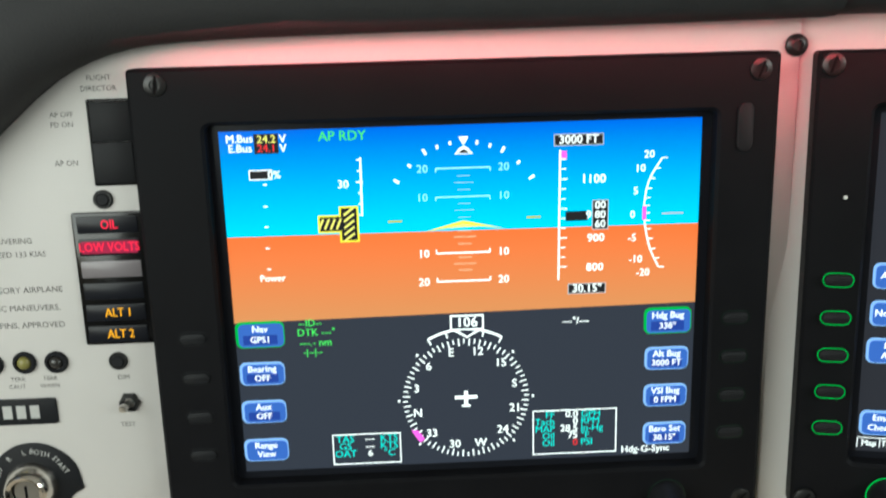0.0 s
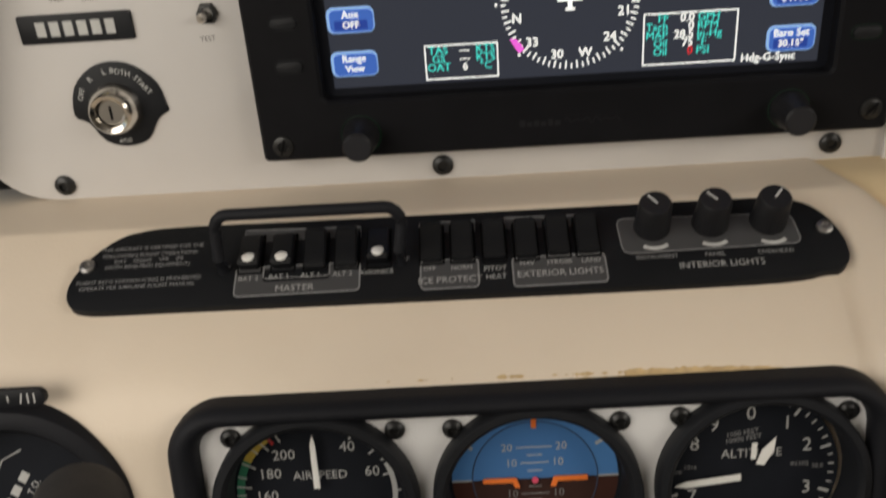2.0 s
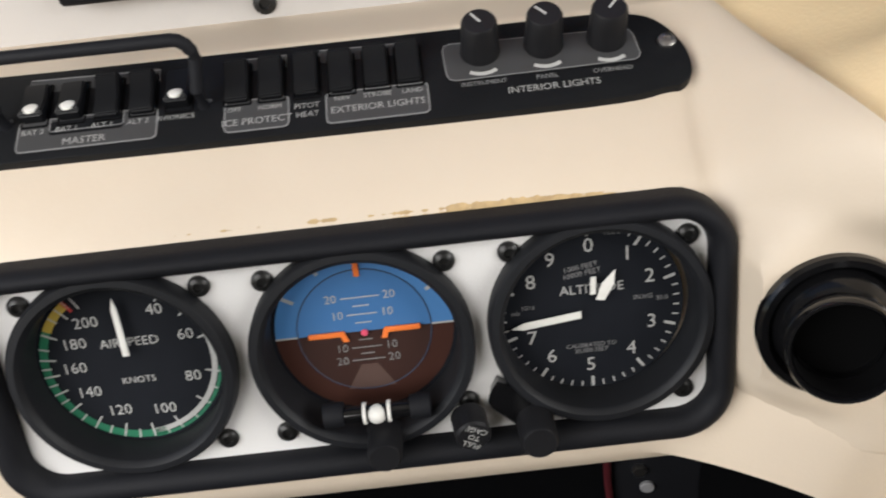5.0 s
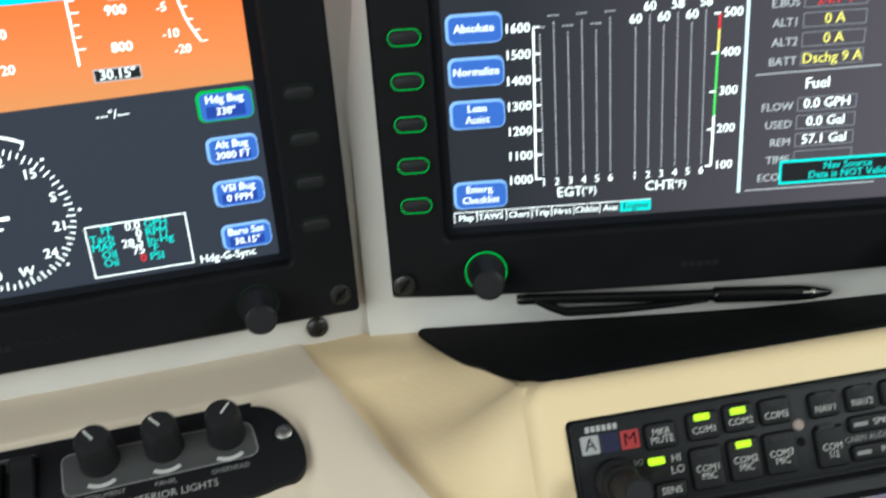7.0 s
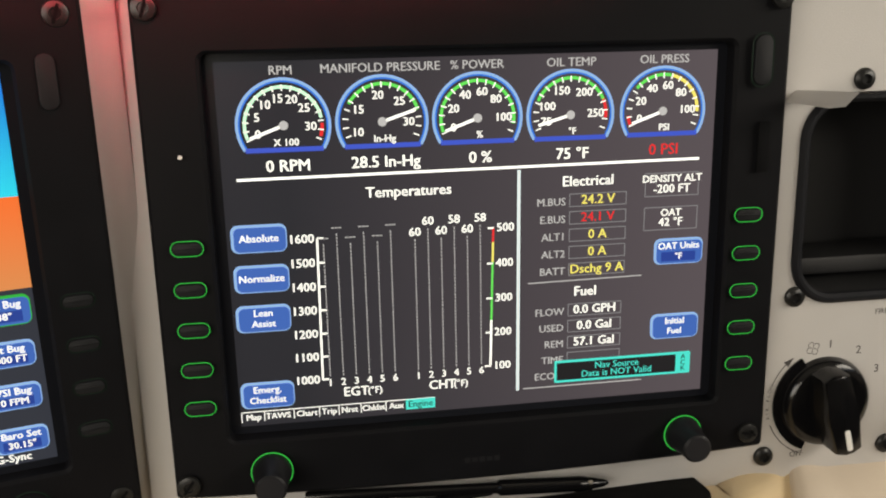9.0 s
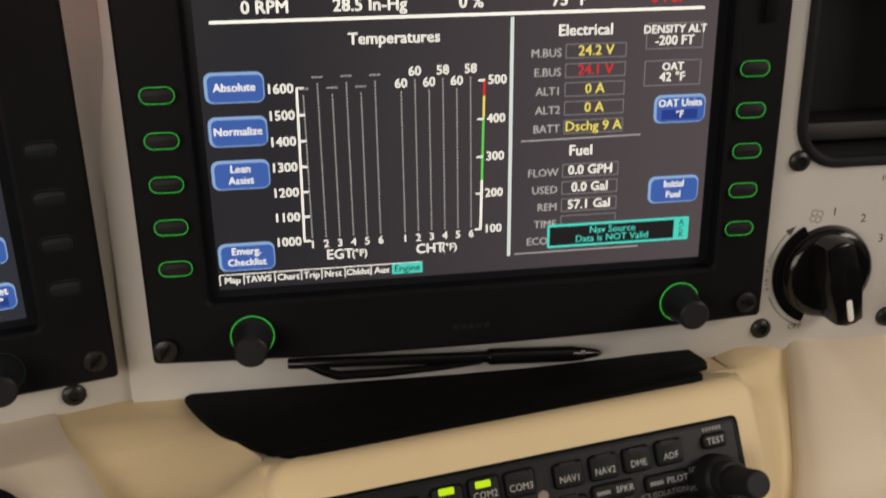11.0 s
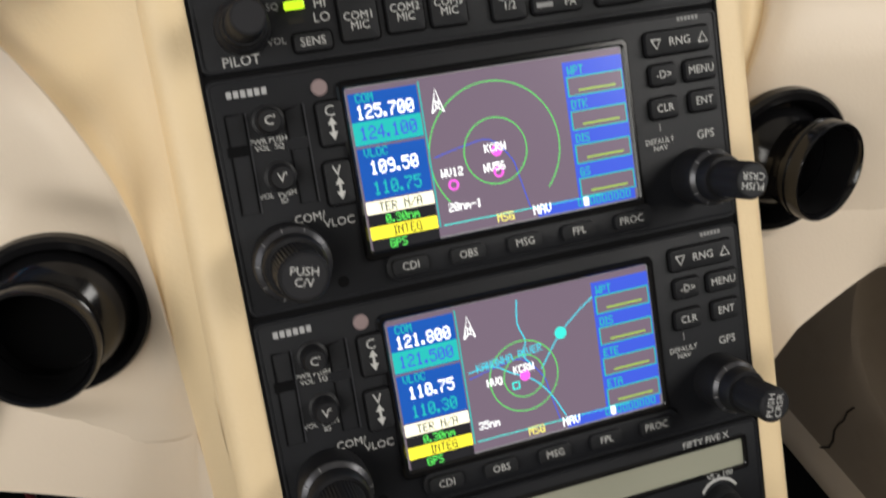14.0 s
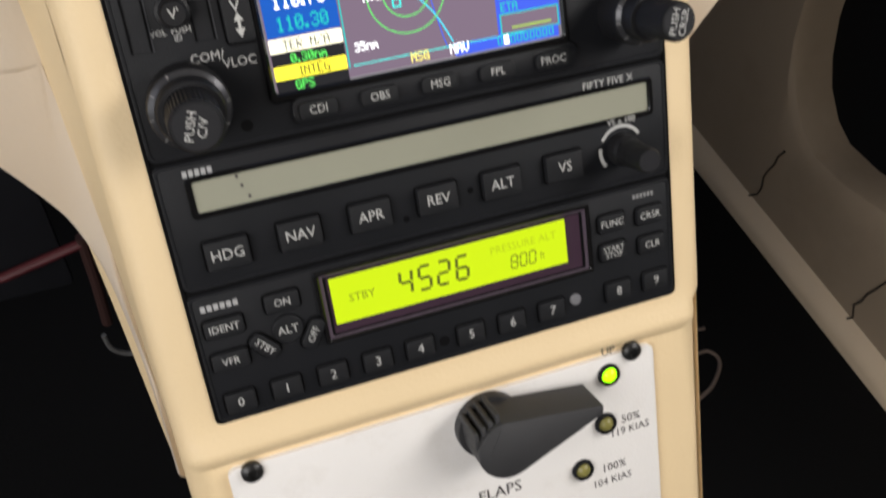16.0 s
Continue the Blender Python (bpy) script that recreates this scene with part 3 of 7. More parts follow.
rr = [[outlet_hole(flip(p)) for p in row] for row in roll_rows(False, right_rim)]
part("padding", loft(rr[:102]), ROLL, br)
part("console_cheek", loft(rr[102:]), CREAM, br)

# flanks of the console below the roll
pairs = [(303, -46, 21.4, -71), (303, -70, 22, -90), (303, -88, 22, -107), (303.5, -120, 20, -148), (304, -150, 16, -186), (306, -220, 6, -250), (308, -320, -4, -340)]


def flank_rows(side):
    ca, cb = spline([G_(a, b, c) for a, b, c, d in pairs], 4), spline([S_(-52 if side < 0 else 133.2, d, -6.5) for a, b, c, d in pairs], 4)
    if side > 0:
        ca = [b + Vector((0.012, 0.11, 0.004)) for b in cb]
    # the upper end tucks behind the cheek
    back = [Vector((0.2 * side, 1, 0)) * (0.009 * max(0, min(1, 1 - i / 8)) + 0.0003) for i in range(len(ca))]
    ca, cb = [a + k for a, k in zip(ca, back)], [b + k * 0.4 for b, k in zip(cb, back)]
    return [list(spline([a + Vector((0.008 * side, 0.012, 0)), a, (a + b) / 2 + Vector((0.25 * side, 1, 0.1)).normalized() * 0.002, b], 4)) for a, b in zip(ca, cb)]


cn = thing("wall_console_shell", Matrix(), "cream moulded console shell round the radio stack", "console", kind="structure")
part("flank", loft(flank_rows(-1)), CREAM, cn)
part("flank", loft(flank_rows(1)), CREAM, cn)

# face of the console: rims round the radios and the lever plate
rim = [(-0.0, -7.0), (0.8, -4.2), (2.4, -2.2), (4.6, -1.2), (8, -1.0)]
vs = [57.5, 57.25, 57, 56.4, 55.5, 54.3, 53, 51.5, 50, 46, 20, -30, -80, -130, -170, -205, -212, -216, -219, -221, -223, -226, -260, -300, -345]
dz = [-13, -9.6, -7, -5.2, -3.4, -2.3, -1.4, -0.8, -0.4, 0, 0, 0, 0, 0, 0, 0, 0, 1.2, 2.4, 2.6, 1.5, -1.0, -1.0, -1.0, -1.0]


def face_rows():
    out = []
    for v, d in zip(vs, dz):
        ul, ur = -51.5 - 1.5 * (50 - v) / 390, 130 + 1.0 * (50 - v) / 390 + (2.5 if v > -214 else 0)
        ql, qr = ul - 0.3, ur + 0.3
        corner = 9 - math.sqrt(81 - max(0.0, v - 48.5) ** 2)
        ul, ur = ul + corner, ur - corner
        mid = [(ul + 8 + (ur - ul - 16) * k / 6, 0) for k in range(1, 6)]
        row = [(ql, v, -10 - corner * 0.5)] + [(ul + a, v, b + d * (0.3 + 0.7 * min(1, a / 8))) for a, b in rim] + [(u, v, -1.0 + d) for u, _ in mid] + [(ur - a, v, b + d * (0.3 + 0.7 * min(1, a / 8))) for a, b in reversed(rim)] + [(qr, v, -10 - corner * 0.5)]
        out.append(local(FS, row))
    return out


part("console_face", loft(face_rows()), CREAM, cn)
shelf = []
for k in range(9):
    f = k / 8
    a, b, c = left_rim[0].lerp(right_rim[0], f), left_rim[2].lerp(right_rim[2], f), left_rim[3].lerp(right_rim[3], f)
    b2 = b.lerp(c, 0.6) + Vector((0, 0, -0.0005))
    u = -50.5 + f * 182
    shelf.append(spline([a, left_rim[1].lerp(right_rim[1], f), b, b2, c, S_(u, 57.9, -22), S_(u, 57.5, -15), S_(u, 56.4, -9.5), S_(u, 53, -8)], 4))
part("console_shelf", loft(shelf), CREAM, cn)

# cabin shell that closes the place
def wall_mesh(name, lo, hi, material, label, cat):
    w = Vector(hi) - Vector(lo)
    bm = bmesh.new()
    bmesh.ops.create_cube(bm, size=1.0)
    shift(bm, Matrix.Translation((Vector(lo) + Vector(hi)) / 2) @ Matrix.Diagonal((w.x, w.y, w.z, 1)))
    ob = part(name, bm, material, None, smooth=False)
    return tagged(ob, label, cat, kind="structure")


HEADLINER = mat("pale_headliner_cloth", (0.70, 0.66, 0.60), 0.9, var=0.06, scale=15, grain=0.4, grain_scale=500)
LINING = mat("cabin_lining", (0.30, 0.26, 0.21), 0.85, var=0.08, scale=20, grain=0.4, grain_scale=600)
fl = part("floor", plate(1700, 2600, 1, -760, -745, 0, (388, -750)), CARPET, None)
tagged(fl, "black carpeted cabin floor", "floor", kind="structure")
wall_mesh("wall_firewall", (-0.40, 0.42, -0.75), (1.18, 0.44, -0.10), CARPET, "black lined firewall behind the pedals", "wall")
wall_mesh("wall_rear", (-0.42, -1.9, -0.75), (1.20, -1.87, 0.65), LINING, "beige lined rear cabin wall", "wall")
wall_mesh("ceiling", (-0.44, -1.9, 0.65), (1.22, 0.0, 0.68), HEADLINER, "pale cloth-lined cabin roof", "ceiling")
for s, x in ((-1, -0.44), (1, 1.20)):
    sill = -0.30 if s < 0 else 0.02
    wall_mesh("wall_side_lower", (x, -1.9, -0.75), (x + 0.02, 0.44, sill), LINING, "beige lined cabin side below the window", "wall")
    wall_mesh("wall_side_upper", (x, -1.9, 0.42), (x + 0.02, 0.0, 0.66), LINING, "beige lined cabin side above the window", "wall")
    wall_mesh("wall_side_pillar", (x, -1.9, sill), (x + 0.02, -1.15, 0.42), LINING, "beige lined pillar behind the side window", "wall")
    wall_mesh("wall_side_pillar", (x, -0.14, sill), (x + 0.02, 0.02, 0.42), LINING, "beige lined pillar before the side window", "wall")

# ---- the two large flight displays ----
def softkey(parent, u, v, w, h, lines, rim=None, inset=True):
    """A blue on-screen key with one or two lines."""
    k = shape(parent, "softkey_label", plate(w, h, 3, 0.1, 0.3, 0, (u, v)), rim or G_KEYRIM)
    k2 = shape(parent, "softkey_label", plate(w - 1.6, h - 1.6, 2.4, 0.1, 0.4, 0, (u + 0.4, v - 0.4)), G_KEY)
    if inset and len(lines) > 1:
        shape(parent, "softkey_value", plate(w * 0.7, h * 0.36, 0.4, 0.1, 0.5, 0, (u, v - h * 0.2)), G_KEYIN)
    if len(lines) == 1:
        legend(parent, lines[0], u, v, 3.1, G_WHITE, 0.6, bold=0.01)
    else:
        legend(parent, lines[0], u, v + h * 0.2, 3.0, G_WHITE, 0.6, bold=0.01)
        legend(parent, lines[1], u, v - h * 0.2, 2.9, G_WHITE, 0.6, bold=0.01)


def bezel_button(parent, u, v, ring=None, w=13.2, h=6.6, z=9):
    b = part("softkey_button", plate(w - 1.6, h - 1.6, (h - 1.6) / 2, -1, 1.1, 0.5, n=6), KEYCAP, parent, m=at_mm(u, v, z))
    part("key_outline", frame_plate(w, h, h / 2, w - 0.7, h - 0.7, h / 2 - 0.35, 0, 0.25, 0.05, n=6), ring or KEYCAP, b)
    return b


def bezel_knob(parent, u, v, ring, z=9):
    k = part("control_knob", lathe([(0, 17), (5.8, 17), (6.6, 16.2), (7.1, 6), (8.1, 4), (8.3, 0), (0, 0)][::-1], 32), KNOB, parent, m=at_mm(u, v, z))
    part("light_ring", lathe([(9.1, 0.0), (9.1, 0.35), (8.65, 0.35), (8.65, 0)], 36), ring, k)
    part("knob_cap", disc(5.6, 16.9, 17.15, 0.1), KNOBTOP, k)
    return k


def display_unit(name, label, m, cx, cy, w, h, sx, sy, sw, sh, z, bow=0.0):
    """A display with its black frame; the frame's lower edge may sag by bow mm at the middle."""
    d = thing(name, m, label, "flight display")
    bm = frame_plate(w, h, 2.2, sw + 9, sh + 7, 3, -4, z, 1.4, (cx, cy), (sx, sy))
    if bow:
        low = (cy - h / 2 + 3) * 0.001
        long = [e for e in bm.edges if max(v.co.y for v in e.verts) < low and e.calc_length() > 0.1]
        bmesh.ops.subdivide_edges(bm, edges=long, cuts=14)
        for v in bm.verts:
            if v.co.y < low:
                v.co.y -= bow * 0.001 * max(0.0, 1 - ((v.co.x * 1000 - cx) / (w / 2 - 2)) ** 2)
    part("bezel", bm, BLACK, d)
    part("glass", plate(sw + 14, sh + 12, 1, -3, -0.25, 0, (sx, sy)), GLASS_OFF, d)
    return d


pfd = display_unit("flight_display", "black-framed pilot flight display showing lit sky and compass", FP, 103.2, -81.0, 276, 217.6, 105.2, -79.8, 210.5, 159.6, 8)
ps = part("lit_screen", plate(210.5, 159.6, 0.4, -0.3, 0.0, 0, (105.2, -79.8)), G_NAVY, pfd, "lit night-blue lower half")
shape(ps, "sky_field", poly_bm([(0, -46.6), (210.5, -47.4), (210.5, 0), (0, 0)], 0.06), G_SKY)
shape(ps, "earth_field", poly_bm([(0, -86.4), (210.5, -84.4), (210.5, -47.4), (0, -46.6)], 0.06), G_EARTH)
L = lambda body, u, v, s, m=G_WHITE, **k: legend(ps, body, u, v, s * 1.1, m, k.pop("z", 0.3), bold=k.pop("bold", 0.012), **k)
L("M.Bus", 8.7, -3.4, 3.0)
L("E.Bus", 8.8, -7.6, 3.0)
shape(ps, "readout_box", plate(10.5, 8.6, 0.2, 0.1, 0.18, 0, (20.1, -5.7)), G_BOX)
L("24.2", 20.3, -3.8, 3.0, G_PALEYEL)
L("24.1", 20.2, -7.7, 3.0, G_RED)
L("V", 27.3, -3.8, 3.0)
L("V", 27.3, -7.9, 3.0)
L("AP RDY", 52.9, -3.4, 3.8, G_GREEN)
shape(ps, "readout_box", plate(10, 4.4, 0.2, 0.1, 0.18, 0, (16.7, -19.2)), G_WHITE)
shape(ps, "readout_box", plate(9.2, 3.6, 0.2, 0.1, 0.22, 0, (16.7, -19.2)), G_BOX)
L("0%", 22.6, -19.4, 3.0)
for u, v in ((18.4, -23.5), (17.9, -33.2), (17.7, -42.4), (17.5, -52.1), (17.4, -61.7)):
    shape(ps, "scale_tick", bar(u, v, 1.8, 0.6, 0.25), G_WHITE)
L("Power", 18.8, -66.0, 2.7)
shape(ps, "speed_tape", line_bm([(60.3, -12.9), (60.0, -38.8)], 0.8), G_WHITE)
for i in range(6):
    shape(ps, "scale_tick", bar((59.5, -13.9)[0], (59.5, -13.9)[1] - 4.9 * i, 1.8 + (1.4 if i == 2 else 0), 0.55, 0.25), G_WHITE)
L("30", 52.3, -24.6, 3.2)
hx, hy = 46.4, -42.1
vx, vy = 54.1, -42.4
for cx, cy, w, h in ((hx, hy, 10.5, 6.4), (vx, vy, 7, 14.6)):
    shape(ps, "hatched_flag", plate(w + 1.6, h + 1.6, 0.2, 0.1, 0.2, 0, (cx, cy)), G_YELLOW)
    shape(ps, "hatched_flag", plate(w, h, 0.2, 0.1, 0.24, 0, (cx, cy)), G_BOX)
for cx, cy, w, h, k in ((hx - 0.8, hy, 2.6, 4.6, 4), (vx, vy, 5.6, 3.4, 5)):
    for i in range(k):
        ox, oy = ((i - 1.5) * 2.6, 0) if k == 4 else (0, (i - 2) * 2.9)
        shape(ps, "hatching", line_bm([(cx + ox - w * 0.4, cy + oy - h * 0.5), (cx + ox + w * 0.4, cy + oy + h * 0.5)], 0.9, 0.3), G_PALEYEL)
for u, v in ((74.4, -41.9), (136.1, -42.0)):
    shape(ps, "horizon_mark", bar(u, v, 6.5, 0.9, 0.25), glow("lit_olive", (176, 176, 60)))
cx, cy = 104.7, -45.0
shape(ps, "aircraft_symbol", poly_bm([(cx - 17.5, cy - 2.0), (cx, cy + 2.6), (cx + 18.5, cy - 1.6), (cx + 9, cy - 0.4), (cx, cy + 0.8), (cx - 9, cy - 0.8)], 0.4), G_YELLOW)
shape(ps, "symbol_shadow", poly_bm([(cx - 9, cy - 0.9), (cx, cy + 0.7), (cx + 9, cy - 0.5), (cx, cy - 0.4)], 0.42), G_PALEYEL)
for k, (u, v, tl, tr) in enumerate((((105.0, -18.9) + ((87.1, -19.0), (122.9, -19.0))), ((104.7, -31.7) + ((86.7, -31.8), (122.8, -31.8))), ((104.4, -57.2) + ((86.7, -57.3), (122.5, -57.3))), ((104.4, -70.3) + ((86.5, -70.4), (122.4, -70.2))))):
    c = G_WHITE if k > 1 else glow("lit_pale_cyan", (150, 228, 246))
    shape(ps, "pitch_line", bar(u, v, 24, 0.7, 0.25), c)
    for s in (-1, 1):
        shape(ps, "pitch_line", bar(u + s * 12, v + (-0.8 if k < 2 else 0.8), 0.6, 1.8, 0.26), c)
    for p in (tl, tr):
        L(("20", "10", "10", "20")[k], p[0], p[1], 3.2, c)
for y, w in ((311, 6), (323, 9), (336, 6), (361, 6), (373, 9), (386, 6), (411, 6), (422, 10), (435, 6), (460, 6), (472, 10), (484, 6)):
    u, v = (105.2, -22.4)
    shape(ps, "pitch_tick", bar(u, v - (y - 311) * 0.2475, w, 0.45, 0.25), glow("lit_tick", (140, 190, 200) if y < 400 else (226, 178, 140)))
rx, ry = 105.5, -7.2
shape(ps, "roll_pointer", poly_bm([(rx - 2.2, ry + 2.0), (rx + 2.2, ry + 2.0), (rx, ry - 1.8)], 0.3), G_WHITE)
shape(ps, "slip_mark", poly_bm([(rx - 4, ry - 5.6), (rx + 4, ry - 5.6), (rx + 2, ry - 3.2), (rx, ry - 1.9), (rx - 2, ry - 3.2)], 0.3), G_WHITE)
shape(ps, "slip_mark", poly_bm([(rx - 3, ry - 5.2), (rx + 3, ry - 5.2), (rx, ry - 3.2)], 0.32), G_BOX)
for a, ln in ((-60, 2.8), (-45, 1.8), (-30, 2.8), (-20, 1.6), (-10, 1.6), (10, 1.6), (20, 1.6), (30, 2.8), (45, 1.8), (60, 2.8)):
    r0 = 33.0
    c0 = (rx, ry - r0 - 1)
    p, q = arc_pts(c0[0], c0[1], r0, a, a, 1)[0], arc_pts(c0[0], c0[1], r0 + ln, a, a, 1)[0]
    shape(ps, "roll_tick", line_bm([p, q], 1.1, 0.28), G_WHITE)
shape(ps, "altitude_tape", line_bm([(147.9, -12.5), (147.3, -71.5)], 0.8), G_WHITE)
for i in range(12):
    u, v = 148.1, -16.5
    shape(ps, "scale_tick", bar(u + 1.4 - i * 0.02, v - i * 4.45, 2.2 + (1.4 if i % 3 == 2 else 0), 0.5, 0.25), G_WHITE)
for body, (u, v), w, h in (("3000 FT", (156.1, -8.1), 22, 5.2), ('30.15"', (160.3, -76.0), 17.5, 5)):
    shape(ps, "readout_box", plate(w, h, 0.2, 0.1, 0.18, 0, (u, v)), G_GREY)
    shape(ps, "readout_box", plate(w - 0.9, h - 0.9, 0.2, 0.1, 0.22, 0, (u, v)), G_BOX)
    L(body, u, v, 3.3)
shape(ps, "altitude_bug", plate(2.4, 3.4, 0.3, 0.1, 0.3, 0, (149.6, -14.6)), G_MAGENTA)
L("1100", 162.8, -25.8, 3.5)
L("900", 164.1, -52.6, 3.3)
L("800", 163.8, -66.2, 3.3)
u, v = 155.4, -42.2
shape(ps, "altitude_window", plate(10, 4.4, 0.3, 0.1, 0.26, 0, (u, v)), G_BOX)
u, v = 166.0, -42.0
shape(ps, "altitude_window", plate(7.4, 13.6, 0.3, 0.1, 0.24, 0, (u, v)), G_GREY)
shape(ps, "altitude_window", plate(6.6, 12.8, 0.3, 0.1, 0.27, 0, (u, v)), G_BOX)
for i, b in enumerate(("00", "80", "60")):
    L(b, u, v + 4.3 - 4.3 * i, 3.1)
L("9", u - 5.2, v, 3.3)
vs = [(193.3, -17.3), (188.0, -26.4), (186.0, -35.0), (185.9, -41.9), (186.6, -49.2), (188.9, -58.5), (193.0, -67.1)]
vs = [(p.x, p.y) for p in spline([Vector((a, b, 0)) for a, b in vs], 4)]
shape(ps, "climb_scale", line_bm(vs, 0.7), G_WHITE)
for i in range(0, len(vs), 2):
    shape(ps, "scale_tick", bar(vs[i][0] + 1.4, vs[i][1], 2.2, 0.45, 0.25), G_WHITE)
shape(ps, "climb_bug", bar(vs[12][0], vs[12][1], 1.8, 6.4, 0.3), G_MAGENTA)
shape(ps, "climb_needle", bar(198.7, -42.4, 10, 0.8, 0.3), G_GREY)
for b, (u, v) in (("20", (187.5, -15.6)), ("10", (183.6, -21.7)), ("5", (181.8, -31.8)), ("0", (180.6, -42.5)), ("-5", (180.6, -53.2)), ("-10", (182.3, -63.2)), ("-20", (185.8, -69.5))):
    L(b, u, v, 3.0)
# lower half
for (u, v), lines, rim in (((11.2, -92.1), ("Nav", "GPS1"), G_RING), ((10.9, -110.9), ("Bearing", "OFF"), None), ((10.4, -129.6), ("Aux", "OFF"), None), ((10.1, -148.8), ("Range", "View"), None),
                           ((198.0, -92.8), ("Hdg Bug", "338°"), G_RING), ((198.0, -111.2), ("Alt Bug", "3000 FT"), None), ((197.9, -129.6), ("VSI Bug", "0 FPM"), None), ((198.1, -148.9), ("Baro Set", '30.15"'), None)):
    softkey(ps, u, v, 22 if rim else 20.5, 12.6 if rim else 11.2, lines, rim, lines[0] != "Range")
L("--ID--", 34.1, -87.6, 2.9, G_GREEN)
L("DTK ---°", 36.6, -92.1, 3.0, G_GREEN)
L("---.- nm", 36.2, -97.0, 3.0, G_GREEN)
L("-|--|--", 34.6, -101.5, 2.6, G_GREEN)
L("---°/---", 155.3, -91.3, 3.0)
L("Hdg-G-Sync", 189.2, -156.7, 3.0)
ccx, ccy = 104.2, -127.2
cr = 29.4
for a in range(0, 360, 5):
    ln = 3.4 if a % 10 == 0 else 2.2
    p, q = arc_pts(ccx, ccy, cr, a - 106, a - 106, 1)[0], arc_pts(ccx, ccy, cr - ln, a - 106, a - 106, 1)[0]
    shape(ps, "compass_tick", line_bm([p, q], 0.6, 0.25), G_WHITE)
for a, b in ((0, "N"), (30, "3"), (60, "6"), (90, "E"), (120, "12"), (150, "15"), (180, "S"), (210, "21"), (240, "24"), (270, "W"), (300, "30"), (330, "33")):
    u, v = arc_pts(ccx, ccy, cr - 5.8, a - 106, a - 106, 1)[0]
    L(b, u, v, 3.5)
for a in (45, 90, 135, 225, 270, 315):
    u, v = arc_pts(ccx, ccy, cr + 1.9, a, a, 1)[0]
    shape(ps, "compass_mark", bar(u, v, 1.1, 1.1, 0.25), G_WHITE)
u, v = arc_pts(ccx, ccy, cr - 0.6, 338 - 106, 338 - 106, 1)[0]
shape(ps, "heading_bug", poly_bm([(u - 3.4, v + 3), (u - 0.4, v + 2.6), (u + 1.2, v + 0.6), (u + 3, v - 2), (u + 0.6, v - 3.6), (u - 1.4, v - 0.6)], 0.3), G_MAGENTA)
shape(ps, "heading_arc", line_bm(arc_pts(ccx, ccy, cr + 4.6, -30, 30, 14), 1.0), G_WHITE)
for a in (-30, -15, 15, 30):
    shape(ps, "heading_tick", line_bm([arc_pts(ccx, ccy, cr + 4.6, a, a, 1)[0], arc_pts(ccx, ccy, cr + 1.6, a, a, 1)[0]], 0.7), G_WHITE)
u, v = 105.3, -90.1
shape(ps, "heading_box", plate(15.4, 7.2, 0.3, 0.1, 0.22, 0, (u, v)), G_WHITE)
shape(ps, "heading_box", plate(14.0, 5.8, 0.3, 0.1, 0.26, 0, (u, v)), G_NAVY)
shape(ps, "heading_pointer", line_bm([(u - 6, v - 3.4), (u, v - 7), (u + 6, v - 3.4)], 0.9, 0.24), G_WHITE)
L("106", u, v, 4.2)
shape(ps, "plane_symbol", merged(bar(ccx, ccy + 0.6, 10.5, 1.5, 0.3), bar(ccx, ccy, 1.7, 7.4, 0.32), bar(ccx, ccy - 3.6, 4, 1.0, 0.3)), G_WHITE)
(bx0, by0), (bx1, by1) = (41.0, -142.8), (73.0, -158.2)
shape(ps, "data_box", box_line((bx0 + bx1) / 2, (by0 + by1) / 2, bx1 - bx0, by0 - by1, 0.5), G_WHITE)
for i, (a, b, c) in enumerate((("TAS", "---", "KTS"), ("GS", "---", "KTS"), ("OAT", "6", "°C"))):
    y = by0 - 2.6 - 3.75 * i
    L(a, bx0 + 6, y, 3.1, G_CYAN)
    L(b, bx0 + 17.5, y, 3.0)
    L(c, bx1 - 5.5, y, 3.1, G_CYAN)
(bx0, by0), (bx1, by1) = (135.3, -135.0), (175.2, -157.5)
shape(ps, "data_box", box_line((bx0 + bx1) / 2, (by0 + by1) / 2, bx1 - bx0, by0 - by1, 0.5), G_WHITE)
for i, (a, b, c) in enumerate((("FF", "0.0", "GPH"), ("Tach", "0", "RPM"), ("MAP", "28.5", "In-Hg"), ("Oil", "75", "°F"), ("Oil", "0", "PSI"))):
    y = by0 - 2.4 - 3.6 * i
    L(a, bx0 + 10.5, y, 3.0, G_CYAN, align="RIGHT")
    L(b, bx0 + 21.5, y, 3.1, G_RED if c == "PSI" else G_WHITE, align="RIGHT")
    L(c, bx0 + 22.8, y, 3.0, G_CYAN, align="LEFT")
for side, us in ((-1, (-17.1, -146.3)), (1, (226.7, -127.4))):
    for i in range(4):
        bezel_button(pfd, us[0], us[1] + 18.7 * i - (0 if side < 0 else 18.7), G_RINGDIM if side > 0 else None, z=8)
part("rocker_key", plate(7, 21, 3.4, 8, 9.2, 0.6, (226.6, -4.0)), KEYCAP, pfd)
for (u, v), ring in (((10.5, -178.9), G_RINGDIM), ((197.9, -178.0), G_RINGDIM)):
    bezel_knob(pfd, u, v, ring, 8)
for u, v in ((-22.7, 21.0), (232.4, 20.4), (-25.2, -182.5), (233.3, -180.1)):
    screw(pfd, u, v, 4.9, 8, 1.3, "bezel_screw")
npl = shape(pfd, "nameplate", plate(47, 5.6, 0.5, 7.9, 8.05, 0, (103.5, -178)), BLACK, "faint grey maker's mark")
